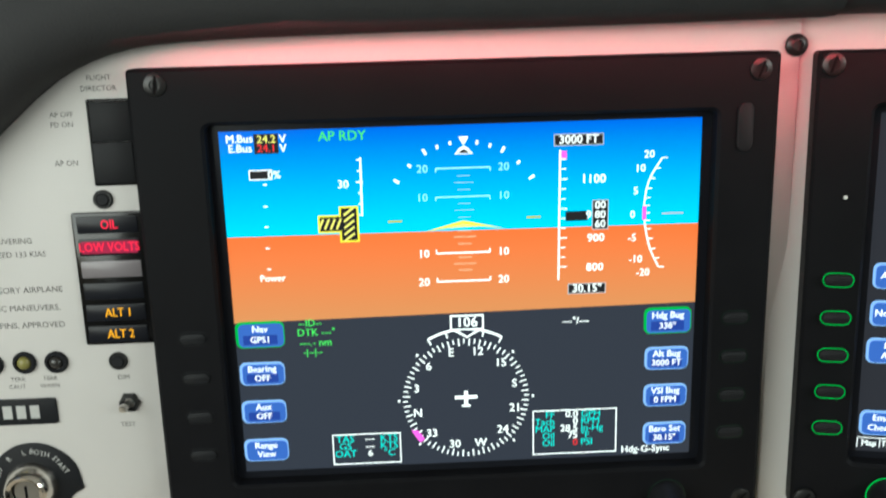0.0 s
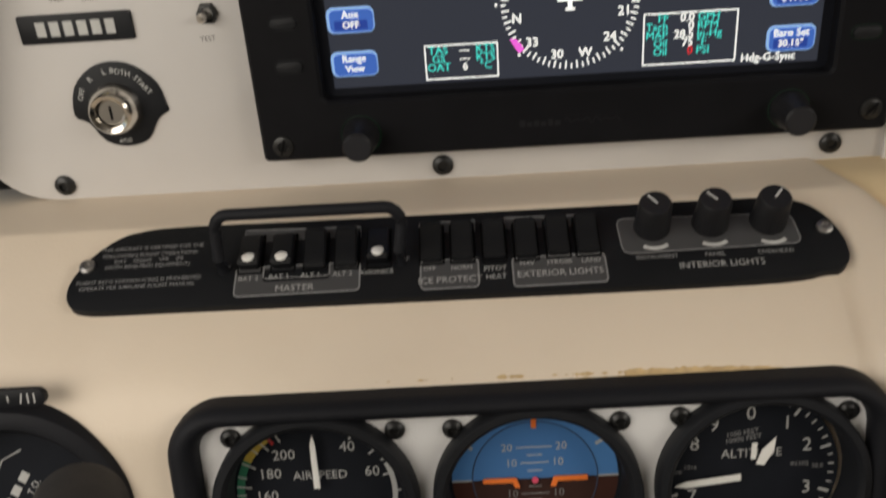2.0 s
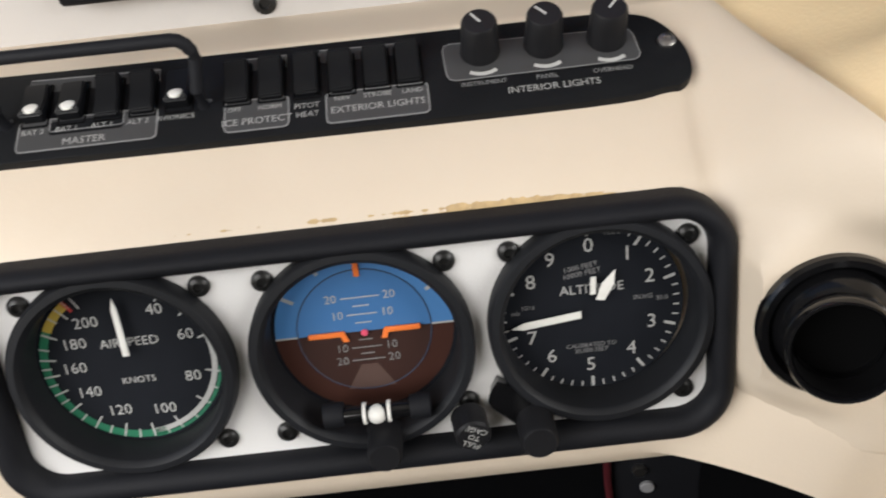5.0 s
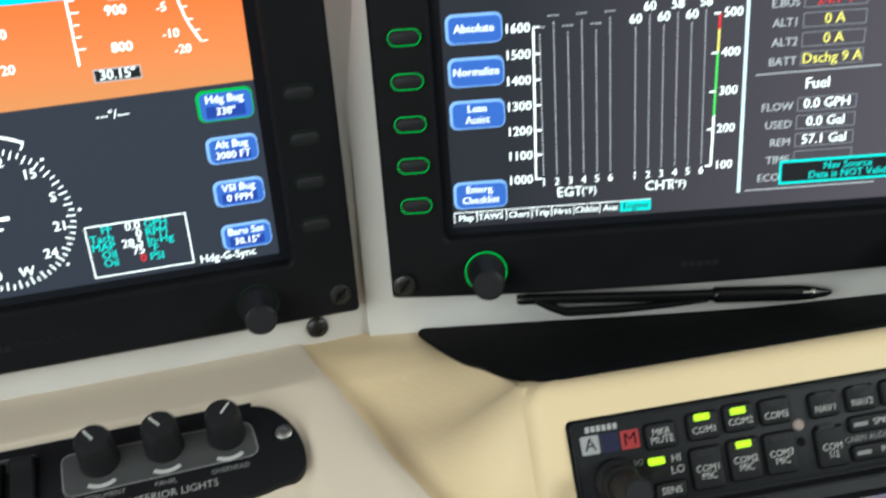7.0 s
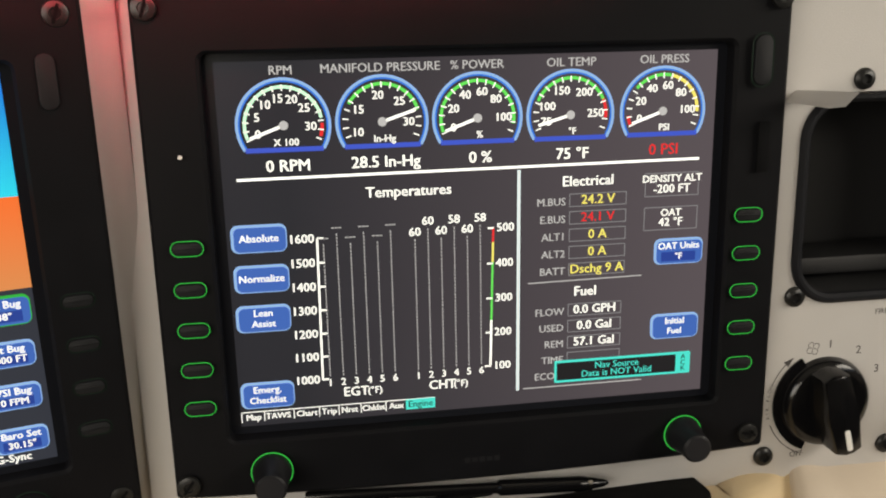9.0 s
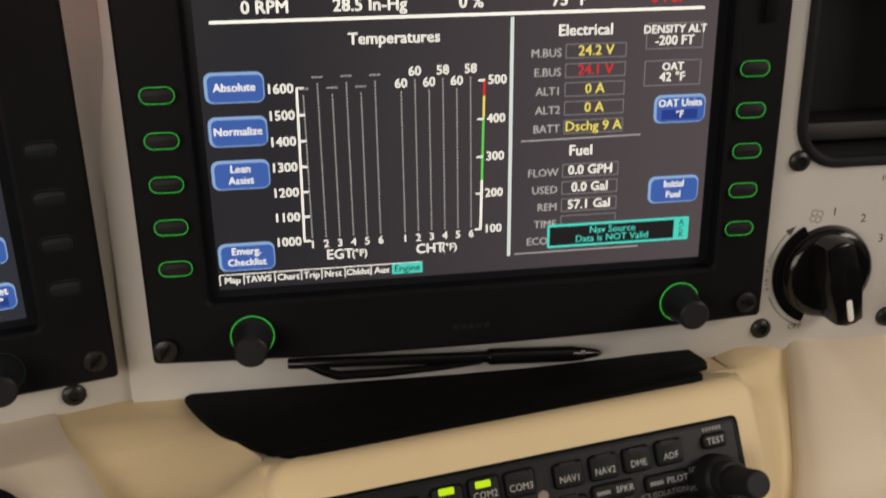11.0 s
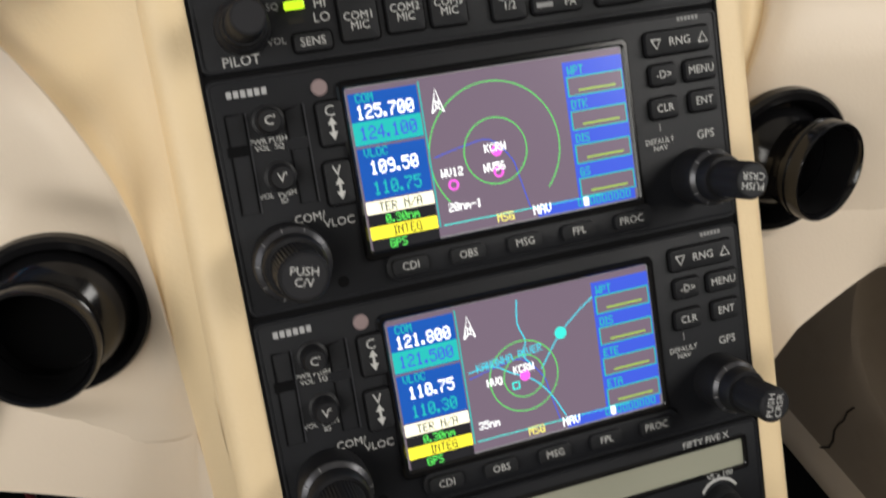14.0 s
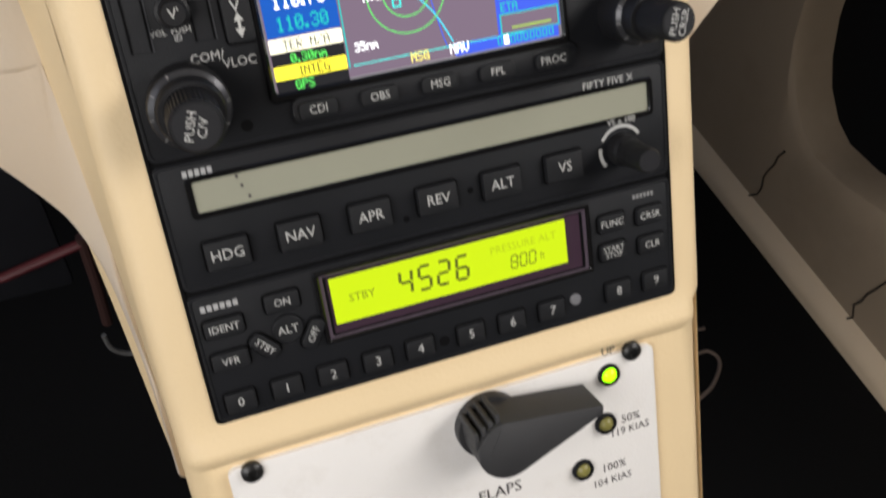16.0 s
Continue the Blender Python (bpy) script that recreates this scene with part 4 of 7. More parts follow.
for i, (w, h) in enumerate(((2.6, 3.2), (2.2, 2.2), (2.4, 2.8), (2.4, 2.2), (2.2, 3.2), (2.6, 2.4))):
    shape(npl, "mark_block", bar(82.3 + i * 3.1, -178.4 + (h - 2.4) / 2, w, h, 8.2), NAMEPLATE)
shape(npl, "mark_squiggle", line_bm([(101 + i * 0.42, -177.6 + 1.5 * math.sin(i * 0.62) * (0.6 + 0.4 * math.cos(i * 0.21))) for i in range(60)], 0.55, 8.2), NAMEPLATE)

# engine page
# the bow follows the edge's bulge and also blacks out the shaded gap below
mfd = display_unit("engine_display", "black-framed centre display showing lit engine gauges and bars", FM, 100, -31, 270, 212, 99.9, -30.4, 212, 156.5, 8, 3.4)
ms = part("lit_screen", plate(212, 156.5, 0.4, -0.3, 0.0, 0, (99.9, -30.4)), G_MFD, mfd, "lit dark grey engine page, painted paler to the right as a reflection")
K = lambda body, u, v, s, m=G_WHITE, **k: legend(ms, body, u, v, s * 1.1, m, k.pop("z", 0.3), bold=k.pop("bold", 0.012), **k)


def round_gauge(u, v, r, title, value, unit, marks, needle, colour, green, red=None, yellow=None):
    shape(ms, "gauge_rim", line_bm(arc_pts(u, v, r, -122, 122, 36), 1.5, 0.16), G_KEYRIM)
    shape(ms, "gauge_rim", line_bm(arc_pts(u, v, r - 0.8, -124, 124, 36), 0.7, 0.18), G_BLUE)
    p, q = arc_pts(u, v, r, -122, -122, 1)[0], arc_pts(u, v, r, 122, 122, 1)[0]
    shape(ms, "gauge_foot", line_bm([p, q], 2.0, 0.2), G_DEEP)
    if green:
        shape(ms, "green_arc", line_bm(arc_pts(u, v, r - 3.0, green[0], green[1], 24), 1.3, 0.2), green[2] if len(green) > 2 else G_GREEN)
    if red:
        shape(ms, "red_arc", line_bm(arc_pts(u, v, r - 3.0, red[0], red[1], 6), 1.3, 0.21), G_RED)
    if yellow:
        shape(ms, "yellow_arc", line_bm(arc_pts(u, v, r - 3.0, yellow[0], yellow[1], 10), 1.3, 0.2), G_PALEYEL)
    for i in range(17):
        a = -112 + i * 14
        shape(ms, "gauge_tick", line_bm([arc_pts(u, v, r - 2.2, a, a, 1)[0], arc_pts(u, v, r - 4.6, a, a, 1)[0]], 0.5, 0.22), G_WHITE)
    for a, b in marks:
        x, y = arc_pts(u, v, r - 7.6, a, a, 1)[0]
        K(b, x, y, 3.1)
    shape(ms, "needle", line_bm([(u, v), arc_pts(u, v, r - 4, needle, needle, 1)[0]], 1.2, 0.34), G_WHITE)
    shape(ms, "needle_hub", disc(1.9, 0.2, 0.4, 0.05, 16, (u, v)), G_GREY)
    K(unit, u + 0.8, v - 7.0, 2.6)
    K(title, u, v + r + 3.4, 3.2, G_GREY)
    K(value, u + 1.0, v - r * 0.5 - 7.4, 4.3, colour)


for (u, v), args in (((20.1, 22.0), ("RPM", "0 RPM", "X 100", ((-108, "0"), (-72, "5"), (-40, "10"), (-10, "15"), (20, "20"), (52, "25"), (94, "30")), -110, G_WHITE, (-110, 80, glow("lit_mint", (190, 236, 210))), (88, 108))),
                     ((60.4, 22.1), ("MANIFOLD PRESSURE", "28.5 In-Hg", "In-Hg", ((-112, "10"), (-62, "15"), (-8, "20"), (42, "25"), (92, "30")), 72, G_WHITE, (-60, 72))),
                     ((100.5, 22.2), ("% POWER", "0 %", "%", ((-110, "0"), (-68, "20"), (-28, "40"), (10, "60"), (46, "80"), (90, "100")), -110, G_WHITE, (-110, 100))),
                     ((140.8, 22.1), ("OIL TEMP", "75 °F", "°F", ((-104, "75"), (-70, "100"), (-22, "150"), (32, "200"), (88, "250")), -106, G_WHITE, (-66, 66), (66, 96))),
                     ((182.0, 22.3), ("OIL PRESS", "0 PSI", "PSI", ((-106, "0"), (-66, "20"), (-28, "40"), (10, "60"), (46, "80"), (88, "100")), -110, G_RED, (-50, 12), (-110, -96), (14, 92)))):
    round_gauge(u, v, 18.6, *args)
(ax, ay), (bx, by), (dx, dy) = (-0.2, 0.3), (199.7, 1.0), (118.3, -0.6)
shape(ms, "divider", line_bm([(ax, ay), (bx, by)], 1.1, 0.2), G_WHITE)
shape(ms, "divider", line_bm([(dx, dy), (117.7, -102.0)], 1.4, 0.2), glow("lit_white_blue", (210, 226, 232)))
K("Temperatures", 70.6, -7.5, 4.0, bold=0.01)
K("Electrical", 149.1, -6.7, 4.0, bold=0.01)
K("Fuel", 148.7, -56.7, 4.0, bold=0.01)
for (u, v), lines in (((7.1, -24.6), ("Absolute",)), ((7.1, -42.0), ("Normalize",)), ((6.7, -59.6), ("Lean", "Assist")), ((6.2, -94.5), ("Emerg.", "Checklist")), ((191.5, -76.1), ("Initial", "Fuel")), ((191.9, -40.6), ("OAT Units", "°F"))):
    softkey(ms, u, v, 23, 12, lines, None, lines[0] == "OAT Units")
# exhaust and cylinder temperatures
top, bot = (31.1, -25.9), (30.3, -89.4)
shape(ms, "egt_scale", line_bm([top, bot], 0.8), G_WHITE)
for i in range(7):
    f = i / 6
    x, y = top[0] + (bot[0] - top[0]) * f, top[1] + (bot[1] - top[1]) * f
    shape(ms, "scale_tick", bar(x + 1.3, y, 2.8, 0.8, 0.26), G_WHITE)
    K(str(1600 - 100 * i), x - 1.2, y, 3.4, G_WHITE, align="RIGHT")
top, bot = (106.9, -25.4), (105.2, -89.0)
for f0, f1, c in ((0, 0.1, G_RED), (0.1, 0.24, G_PALEYEL), (0.24, 0.66, G_GREEN), (0.66, 1, G_WHITE)):
    shape(ms, "cht_scale", line_bm([(top[0] + (bot[0] - top[0]) * f, top[1] + (bot[1] - top[1]) * f) for f in (f0, f1)], 0.9), c)
for i in range(5):
    f = i / 4
    x, y = top[0] + (bot[0] - top[0]) * f, top[1] + (bot[1] - top[1]) * f
    shape(ms, "scale_tick", bar(x - 1.2, y, 2.6, 0.7, 0.26), G_WHITE)
    K(str(500 - 100 * i), x + 1.4, y, 3.3, align="LEFT")
def dotted(x, y, tall):
    """An upright line of short dashes."""
    bm = bmesh.new()
    for j in range(int(tall / 1.5)):
        bm.faces.new([bm.verts.new(mm(x + a, y + 1.5 * j + b, 0.2)) for a, b in ((-0.22, 0), (0.22, 0), (0.22, 1.05), (-0.22, 1.05))])
    return bm


e0, e1 = (33.6, -91.2), (62.2, -91.1)
c0, c1 = (72.6, -91.1), (101.1, -90.8)
for i in range(6):
    f = i / 5
    x, y = e0[0] + (e1[0] - e0[0]) * f, e0[1] + (e1[1] - e0[1]) * f
    tall = 60.5 + (0 if i % 2 == 0 else 4.4)
    shape(ms, "cylinder_line", dotted(x, y + 3, tall), G_GREY)
    K("---", x, y + tall + 5.0, 3.0, G_GREY)
    K(str(i + 1), x, y, 2.9)
    x, y = c0[0] + (c1[0] - c0[0]) * f, c0[1] + (c1[1] - c0[1]) * f
    tall = 60.2 + (0 if i % 2 == 0 else 4.6)
    shape(ms, "cylinder_line", dotted(x, y + 3, tall), G_GREY)
    K("60" if i < 3 or i == 4 else "58", x, y + tall + 5.4, 3.3)
    K(str(i + 1), x, y, 2.9)
for b, u in (("EGT", 44.6), ("CHT", 83.2)):
    K(b, u, -96.2, 3.8)
    K("(°F)", u + 8.4, -96.2, 2.8)
(tx0, ty0), (tx1, ty1) = (-5.6, -104.5), (79.7, -104.4)
shape(ms, "tab_strip", line_bm([(tx0, ty0 + 2.4), (tx1, ty1 + 2.4)], 0.35, 0.2), G_WHITE)
for f, b in ((0.06, "Map"), (0.185, "TAWS"), (0.33, "Chart"), (0.445, "Trip"), (0.55, "Nrst"), (0.675, "Chklst"), (0.795, "Aux")):
    K(b, tx0 + (tx1 - tx0) * f, ty0 + (ty1 - ty0) * f - 0.2, 2.45)
for f in (0.0, 0.115, 0.265, 0.395, 0.495, 0.61, 0.74):
    shape(ms, "tab_divider", bar(tx0 + (tx1 - tx0) * f, ty0 + (ty1 - ty0) * f, 0.35, 4.4, 0.25), G_WHITE)
shape(ms, "tab_lit", plate(13.2, 4.8, 0.2, 0.1, 0.3, 0, (tx1 - 6.6, ty1)), G_CYAN)
K("Engine", tx1 - 6.6, ty1, 2.7, G_BOX, z=0.35)
for i, (lab, val, col) in enumerate((("M.BUS", "24.2 V", G_PALEYEL), ("E.BUS", "24.1 V", G_RED), ("ALT1", "0 A", G_PALEYEL), ("ALT2", "0 A", G_PALEYEL), ("BATT", "Dschg 9 A", G_PALEYEL))):
    (u, v), (u2, v2) = (153.8, -15.0), (153.8, -46.3)
    x, y = u + (u2 - u) * i / 4, v + (v2 - v) * i / 4
    shape(ms, "value_box", box_line(x, y, 26, 5.9, 0.35), G_DIMGREY)
    K(val, x, y, 3.7, col)
    K(lab, x - 14.6, y - 0.6, 3.0, G_GREY, align="RIGHT")
for i, (lab, val) in enumerate((("FLOW", "0.0 GPH"), ("USED", "0.0 Gal"), ("REM", "57.1 Gal"), ("TIME", ""), ("ECON", ""))):
    (u, v), (u2, v2) = (153.3, -65.2), (153.2, -80.5)
    x, y = u + (u2 - u) * i / 2, v + (v2 - v) * i / 2
    shape(ms, "value_box", box_line(x, y, 25, 5.9, 0.35), G_DIMGREY)
    if val:
        K(val, x, y, 3.6)
    K(lab, x - 14.2, y - 0.6, 3.0, G_GREY, align="RIGHT")
shape(ms, "divider", line_bm([(122.5, -51.6), (174.9, -51.0)], 0.5, 0.2), G_GREY)
shape(ms, "divider", line_bm([(120.3, -101.4), (176.6, -101.4)], 0.5, 0.2), G_GREY)
u, v = 187.6, -10.0
shape(ms, "value_box", box_line(u, v, 25, 10.6, 0.35), G_DIMGREY)
K("DENSITY ALT", u, v + 2.6, 2.9)
K("-200 FT", u, v - 2.0, 3.4)
u, v = 187.6, -25.3
shape(ms, "value_box", box_line(u, v, 25, 10.6, 0.35), G_DIMGREY)
K("OAT", u, v + 2.5, 2.9)
K("42 °F", u, v - 1.8, 3.3)
u, v = 167.4, -94.4
shape(ms, "message_box", plate(65, 10.6, 0.6, 0.2, 0.5, 0, (u, v)), G_CYAN)
shape(ms, "message_box", plate(57, 8.4, 0.2, 0.2, 0.55, 0, (u - 3, v)), G_BOX)
K("Nav Source", u - 3, v + 1.9, 2.8, G_CYAN, z=0.6)
K("Data is NOT Valid", u - 3, v - 1.9, 2.8, G_CYAN, z=0.6)
for i, b in enumerate("ACK"):
    K(b, u + 29, v + 2.8 - 2.8 * i, 2.2, G_BOX, z=0.6)
for (u0, v0), (u1, v1) in (((-21.0, -25.0), (-21.4, -94.4)), ((219.5, -23.4), (219.2, -93.0))):
    for i in range(5):
        bezel_button(mfd, u0 + (u1 - u0) * i / 4, v0 + (v1 - v0) * i / 4, G_RING, z=10)
rk = part("rocker_key", plate(8, 21, 3.8, 10, 11.2, 0.6, (221.6, 43.3)), KEYCAP, mfd)
part("key_outline", frame_plate(10, 23, 4.8, 9, 22, 4.3, 10, 10.25, 0.05, (221.6, 43.3)), G_RINGDIM, rk)
part("card_slot", plate(5, 22, 0.6, 9.2, 10.2, 0.2, (224.2, 6.3)), DARK, mfd)
for u, v in ((6.3, -126.2), (193.8, -125.7)):
    bezel_knob(mfd, u, v, G_RING, 10)
for u, v in ((-29.1, -130.0), (226.1, -128.5)):
    screw(mfd, u, v, 4.9, 10, 1.3, "bezel_screw")
for u, v in ((-29, 69), (229, 69)):
    screw(mfd, u, v, 4.9, 10, 1.3, "bezel_screw")
shape(mfd, "light_sensor", disc(0.9, 10, 10.3, 0.1, 12, (-20.5, 12.0)), WHITEPL)
npl = shape(mfd, "nameplate", plate(18, 4.4, 0.5, 7.9, 8.05, 0, (99.5, -130.4)), BLACK, "faint grey maker's mark")
for i in range(5):
    shape(npl, "mark_block", bar(92.7 + i * 3.4, -130.4, 2.6, 2.6 - 0.5 * (i % 2), 8.2), NAMEPLATE)

# ---- radio stack in the console ----
def key(parent, u, v, w, h, lines=(), size=2.3, turn=0.0, r=1.2, tall=1.6, material=None, ink=None, z=0.0, squeeze=0.95):
    """A raised rubber key with its legend."""
    k = part("button", plate(w, h, r, -0.5, tall, 0.5, n=4), material or KEYCAP, parent, m=at_mm(u, v, z, turn))
    part("button_gap", frame_plate(w + 1.3, h + 1.3, r + 0.6, w + 0.1, h + 0.1, r, -0.3, 0.06, 0.0, n=4), DARK, k)
    n = len(lines)
    for i, b in enumerate(lines):
        legend(k, b, 0, (n - 1) / 2 * size * 1.15 - i * size * 1.15, size, ink, tall + 0.06, squeeze=squeeze)
    return k


def knurled(parent, u, v, r, h, base=None, cap=None, lines=(), turn=0, name="knob", teeth=36, z=0.0, ticks=False):
    """A stepped concentric knob: broad skirt, narrower collar, then a tall knurled grip."""
    k = part(name, lathe([(r * 0.2, h), (r * 0.9, h), (r, h - 0.8), (r, h * 0.55), (r * 1.05, h * 0.5), (r * 1.05, -0.5)][::-1], teeth * 2, (0, 0), 0.035, teeth), KNOB, parent, m=at_mm(u, v, z, turn))
    part("knob_cap", disc(r * 0.86, h - 0.4, h + 0.15, 0.15, 28), KNOBTOP, k)
    if base:
        rb, hb = base
        part("outer_ring", lathe([(r * 0.98, hb), (rb * 0.84, hb), (rb * 0.97, hb - 1.0), (rb, hb - 2), (rb, -0.5)][::-1], 72, (0, 0), 0.012, 36), KNOB, k)
        part("collar", lathe([(r * 0.98, hb + 5), (rb * 0.76, hb + 5), (rb * 0.82, hb + 4), (rb * 0.82, hb - 1)][::-1], 64), KNOB, k)
        if ticks:
            part("ring_edge", lathe([(rb * 0.84, hb + 0.1), (rb * 0.97, hb - 0.9)][::-1], 48), RING_EDGE, k)
            for i in range(9):
                a = radians(-50 + i * 36)
                t = part("ring_tick", bar(0, 0, 0.28, 1.4, 0), LEGEND_DIM, k)
                t.matrix_basis = pose(0, 0, (hb - 0.15) * 0.001, 0, 0, math.degrees(a)) @ pose(0, rb * 0.93 * 0.001, 0, -38, 0, 0)
    for i, b in enumerate(lines):
        legend(k, b, 0, (len(lines) - 1) / 2 * 2.9 - i * 2.9, 2.2, LEGEND, h + 0.25)
    return k


MARK = mat("printed_mark_grey", (0.36, 0.36, 0.36), 0.6, var=0.15, scale=400)
RING_EDGE = mat("worn_ring_edge", (0.05, 0.05, 0.055), 0.3, metal=0.5, var=0.3, scale=300)
rack = thing("radio_rack", FS, "dark metal rack behind the stacked radios", "radio rack")
part("back_plate", plate(160.4, 254.4, 2, -9, -0.8, 0, (41, -83.4)), DARK, rack)
for u in (-38.6, 120.6):
    part("side_rail", plate(1.0, 250, 0.3, -0.9, -0.3, 0.1, (u, -83.4)), DARK, rack)


def mark_row(parent, u, v, w, h, n, material=None):
    """A maker's or model mark as a row of plain blocks."""
    p = w / n
    for i in range(n):
        shape(parent, "mark_block", bar(u - w / 2 + p * (i + 0.5), v, p * 0.72, h), material or LEGEND_DIM)


def radio_body(name, label, v0, v1, dv=0.0, w=159.0):
    t = thing(name, FS @ at_mm(0, dv), label, "aircraft radio", "radios in the console")
    part("faceplate", plate(w, v0 - v1 - 0.5, 2.4, -6, 0, 1.1, (41, (v0 + v1) / 2), 5), RADIO, t)
    part("faceplate_rim", frame_plate(w - 1.0, v0 - v1 - 1.0, 2.2, w - 2.8, v0 - v1 - 2.8, 1.6, -0.2, 0.28, 0.12, (41, (v0 + v1) / 2), n=4), RADIO, t)
    return t


# audio panel
au = radio_body("audio_panel", "black audio selector panel with lit yellow-green button lamps", 43.4, 10.2)
mark_row(au, -27.4, 40.0, 11.6, 2.0, 6, MARK)
for (u, v), c, b in (((-32.0, 34.9), mat("marker_lamp_white", (0.34, 0.34, 0.35), 0.4), "A"), ((-25.0, 34.8), mat("marker_lamp_blue", (0.008, 0.009, 0.04), 0.4), ""), ((-18.1, 34.7), mat("marker_lamp_red", (0.34, 0.03, 0.035), 0.4), "M")):
    lamp = shape(au, "marker_lamp", plate(6.3, 6.3, 0.4, 0, 0.5, 0.1, (u, v)), c)
    if b:
        legend(lamp, b, u, v, 4.3, DARK, 0.6)
knurled(au, -25.6, 22.0, 4.7, 27, (7.5, 6), (), (), 0, "volume_knob")
for (u, v), w, h, lines in (((-7.4, 34.3), 10.4, 8.0, ("MKR", "MUTE")), ((7.8, 35.1), 10.6, 8.6, ("", "COM1")), ((20.9, 35.8), 10.6, 8.6, ("", "COM2")), ((33.9, 35.8), 10.4, 8.2, ("", "COM3")),
                            ((6.8, 21.0), 10.8, 13.4, ("", "COM1", "MIC")), ((20.3, 21.6), 10.8, 13.4, ("", "COM2", "MIC")), ((33.3, 21.6), 10.8, 13.4, ("", "COM3", "MIC")), ((-7.0, 15.8), 10.6, 5.0, ("SENS",)),
                            ((51.9, 35.2), 10.4, 8.0, ("", "NAV1")), ((65.4, 35.3), 10.2, 8.0, ("", "NAV2")), ((78.4, 35.5), 10.2, 8.0, ("", "DME")), ((91.3, 35.7), 10.2, 8.0, ("", "ADF")),
                            ((51.7, 20.7), 10.4, 13.2, ("", "COM", "1/2")), ((109.9, 36.4), 9.4, 4.4, ("TEST",))):
    key(au, u, v, w, h, lines, 2.3, squeeze=0.95 if len(lines) > 1 else 1.0)
for (u, v), b in (((67.5, 26.6), "SPKR"), ((66.9, 16.9), "PA"), ((88.1, 26.0), "PILOT"), ((87.8, 16.8), "CREW")):
    k = key(au, u, v, 15.8, 4.9, (), 2.2)
    shape(k, "key_lamp", bar(-4.2, 0, 5.2, 1.4, 1.65), LEGEND_DIM)
    legend(k, b, 4.0, 0, 2.2, None, 1.66)
for u, v in ((7.5, 38.2), (20.5, 38.2), (20.4, 26.8), (-10.5, 26.1)):
    shape(au, "lit_lamp", plate(5.5, 2.3, 0.5, 0.4, 2.0, 0.3, (u, v)), G_LED, "lit yellow-green lamp")
for u, v in ((33.5, 38.9), (6.6, 26.5), (33.0, 26.7), (51.8, 38.8), (65.5, 39.1), (78.2, 38.9), (90.9, 39.2), (50.8, 27.6)):
    shape(au, "unlit_lamp", plate(6, 1.8, 0.4, 0.4, 1.8, 0.2, (u, v)), KNOBTOP)
for b, (u, v), s in (("HI", (-3.3, 25.9), 2.6), ("LO", (-3.3, 22.0), 2.6), ("PILOT", (-27.3, 13.2), 2.7), ("CABIN AUDIO", (66.1, 21.6), 1.9), ("ICS ISOLATION", (87.0, 21.7), 1.9), ("COPILOT", (109.0, 15.1), 2.6), ("VOL", (-16.8, 17.1), 1.9), ("VOL", (99.2, 21.1), 1.9), ("SQ", (-16.4, 26.4), 1.9), ("SQ", (99.5, 27.6), 1.9)):
    legend(au, b, u, v, s, LEGEND if s > 2 else LEGEND_DIM)
mark_row(au, 109.8, 40.7, 8, 1.3, 6)
shape(au, "unlit_lamp", plate(4.4, 1.6, 0.3, 0, 0.3, 0, (-10.6, 22.0)), LEDDARK)
shape(au, "light_sensor", disc(2.0, 0, 0.9, 0.5, 20, (41.6, 29.7)), mat("pinkish_sensor", (0.28, 0.22, 0.20), 0.3))
shape(au, "set_screw_hole", disc(1.6, -0.2, 0.12, 0.02, 16, (41.5, 23.9)), DARK)
knurled(au, 107.2, 24.0, 4.7, 29, (8.0, 9), (), (), 0, "volume_knob")


# the two identical moving-map radios
SLOT_HIGHLIGHT = mat("slot_highlight_grey", (0.035, 0.036, 0.042), 0.4)


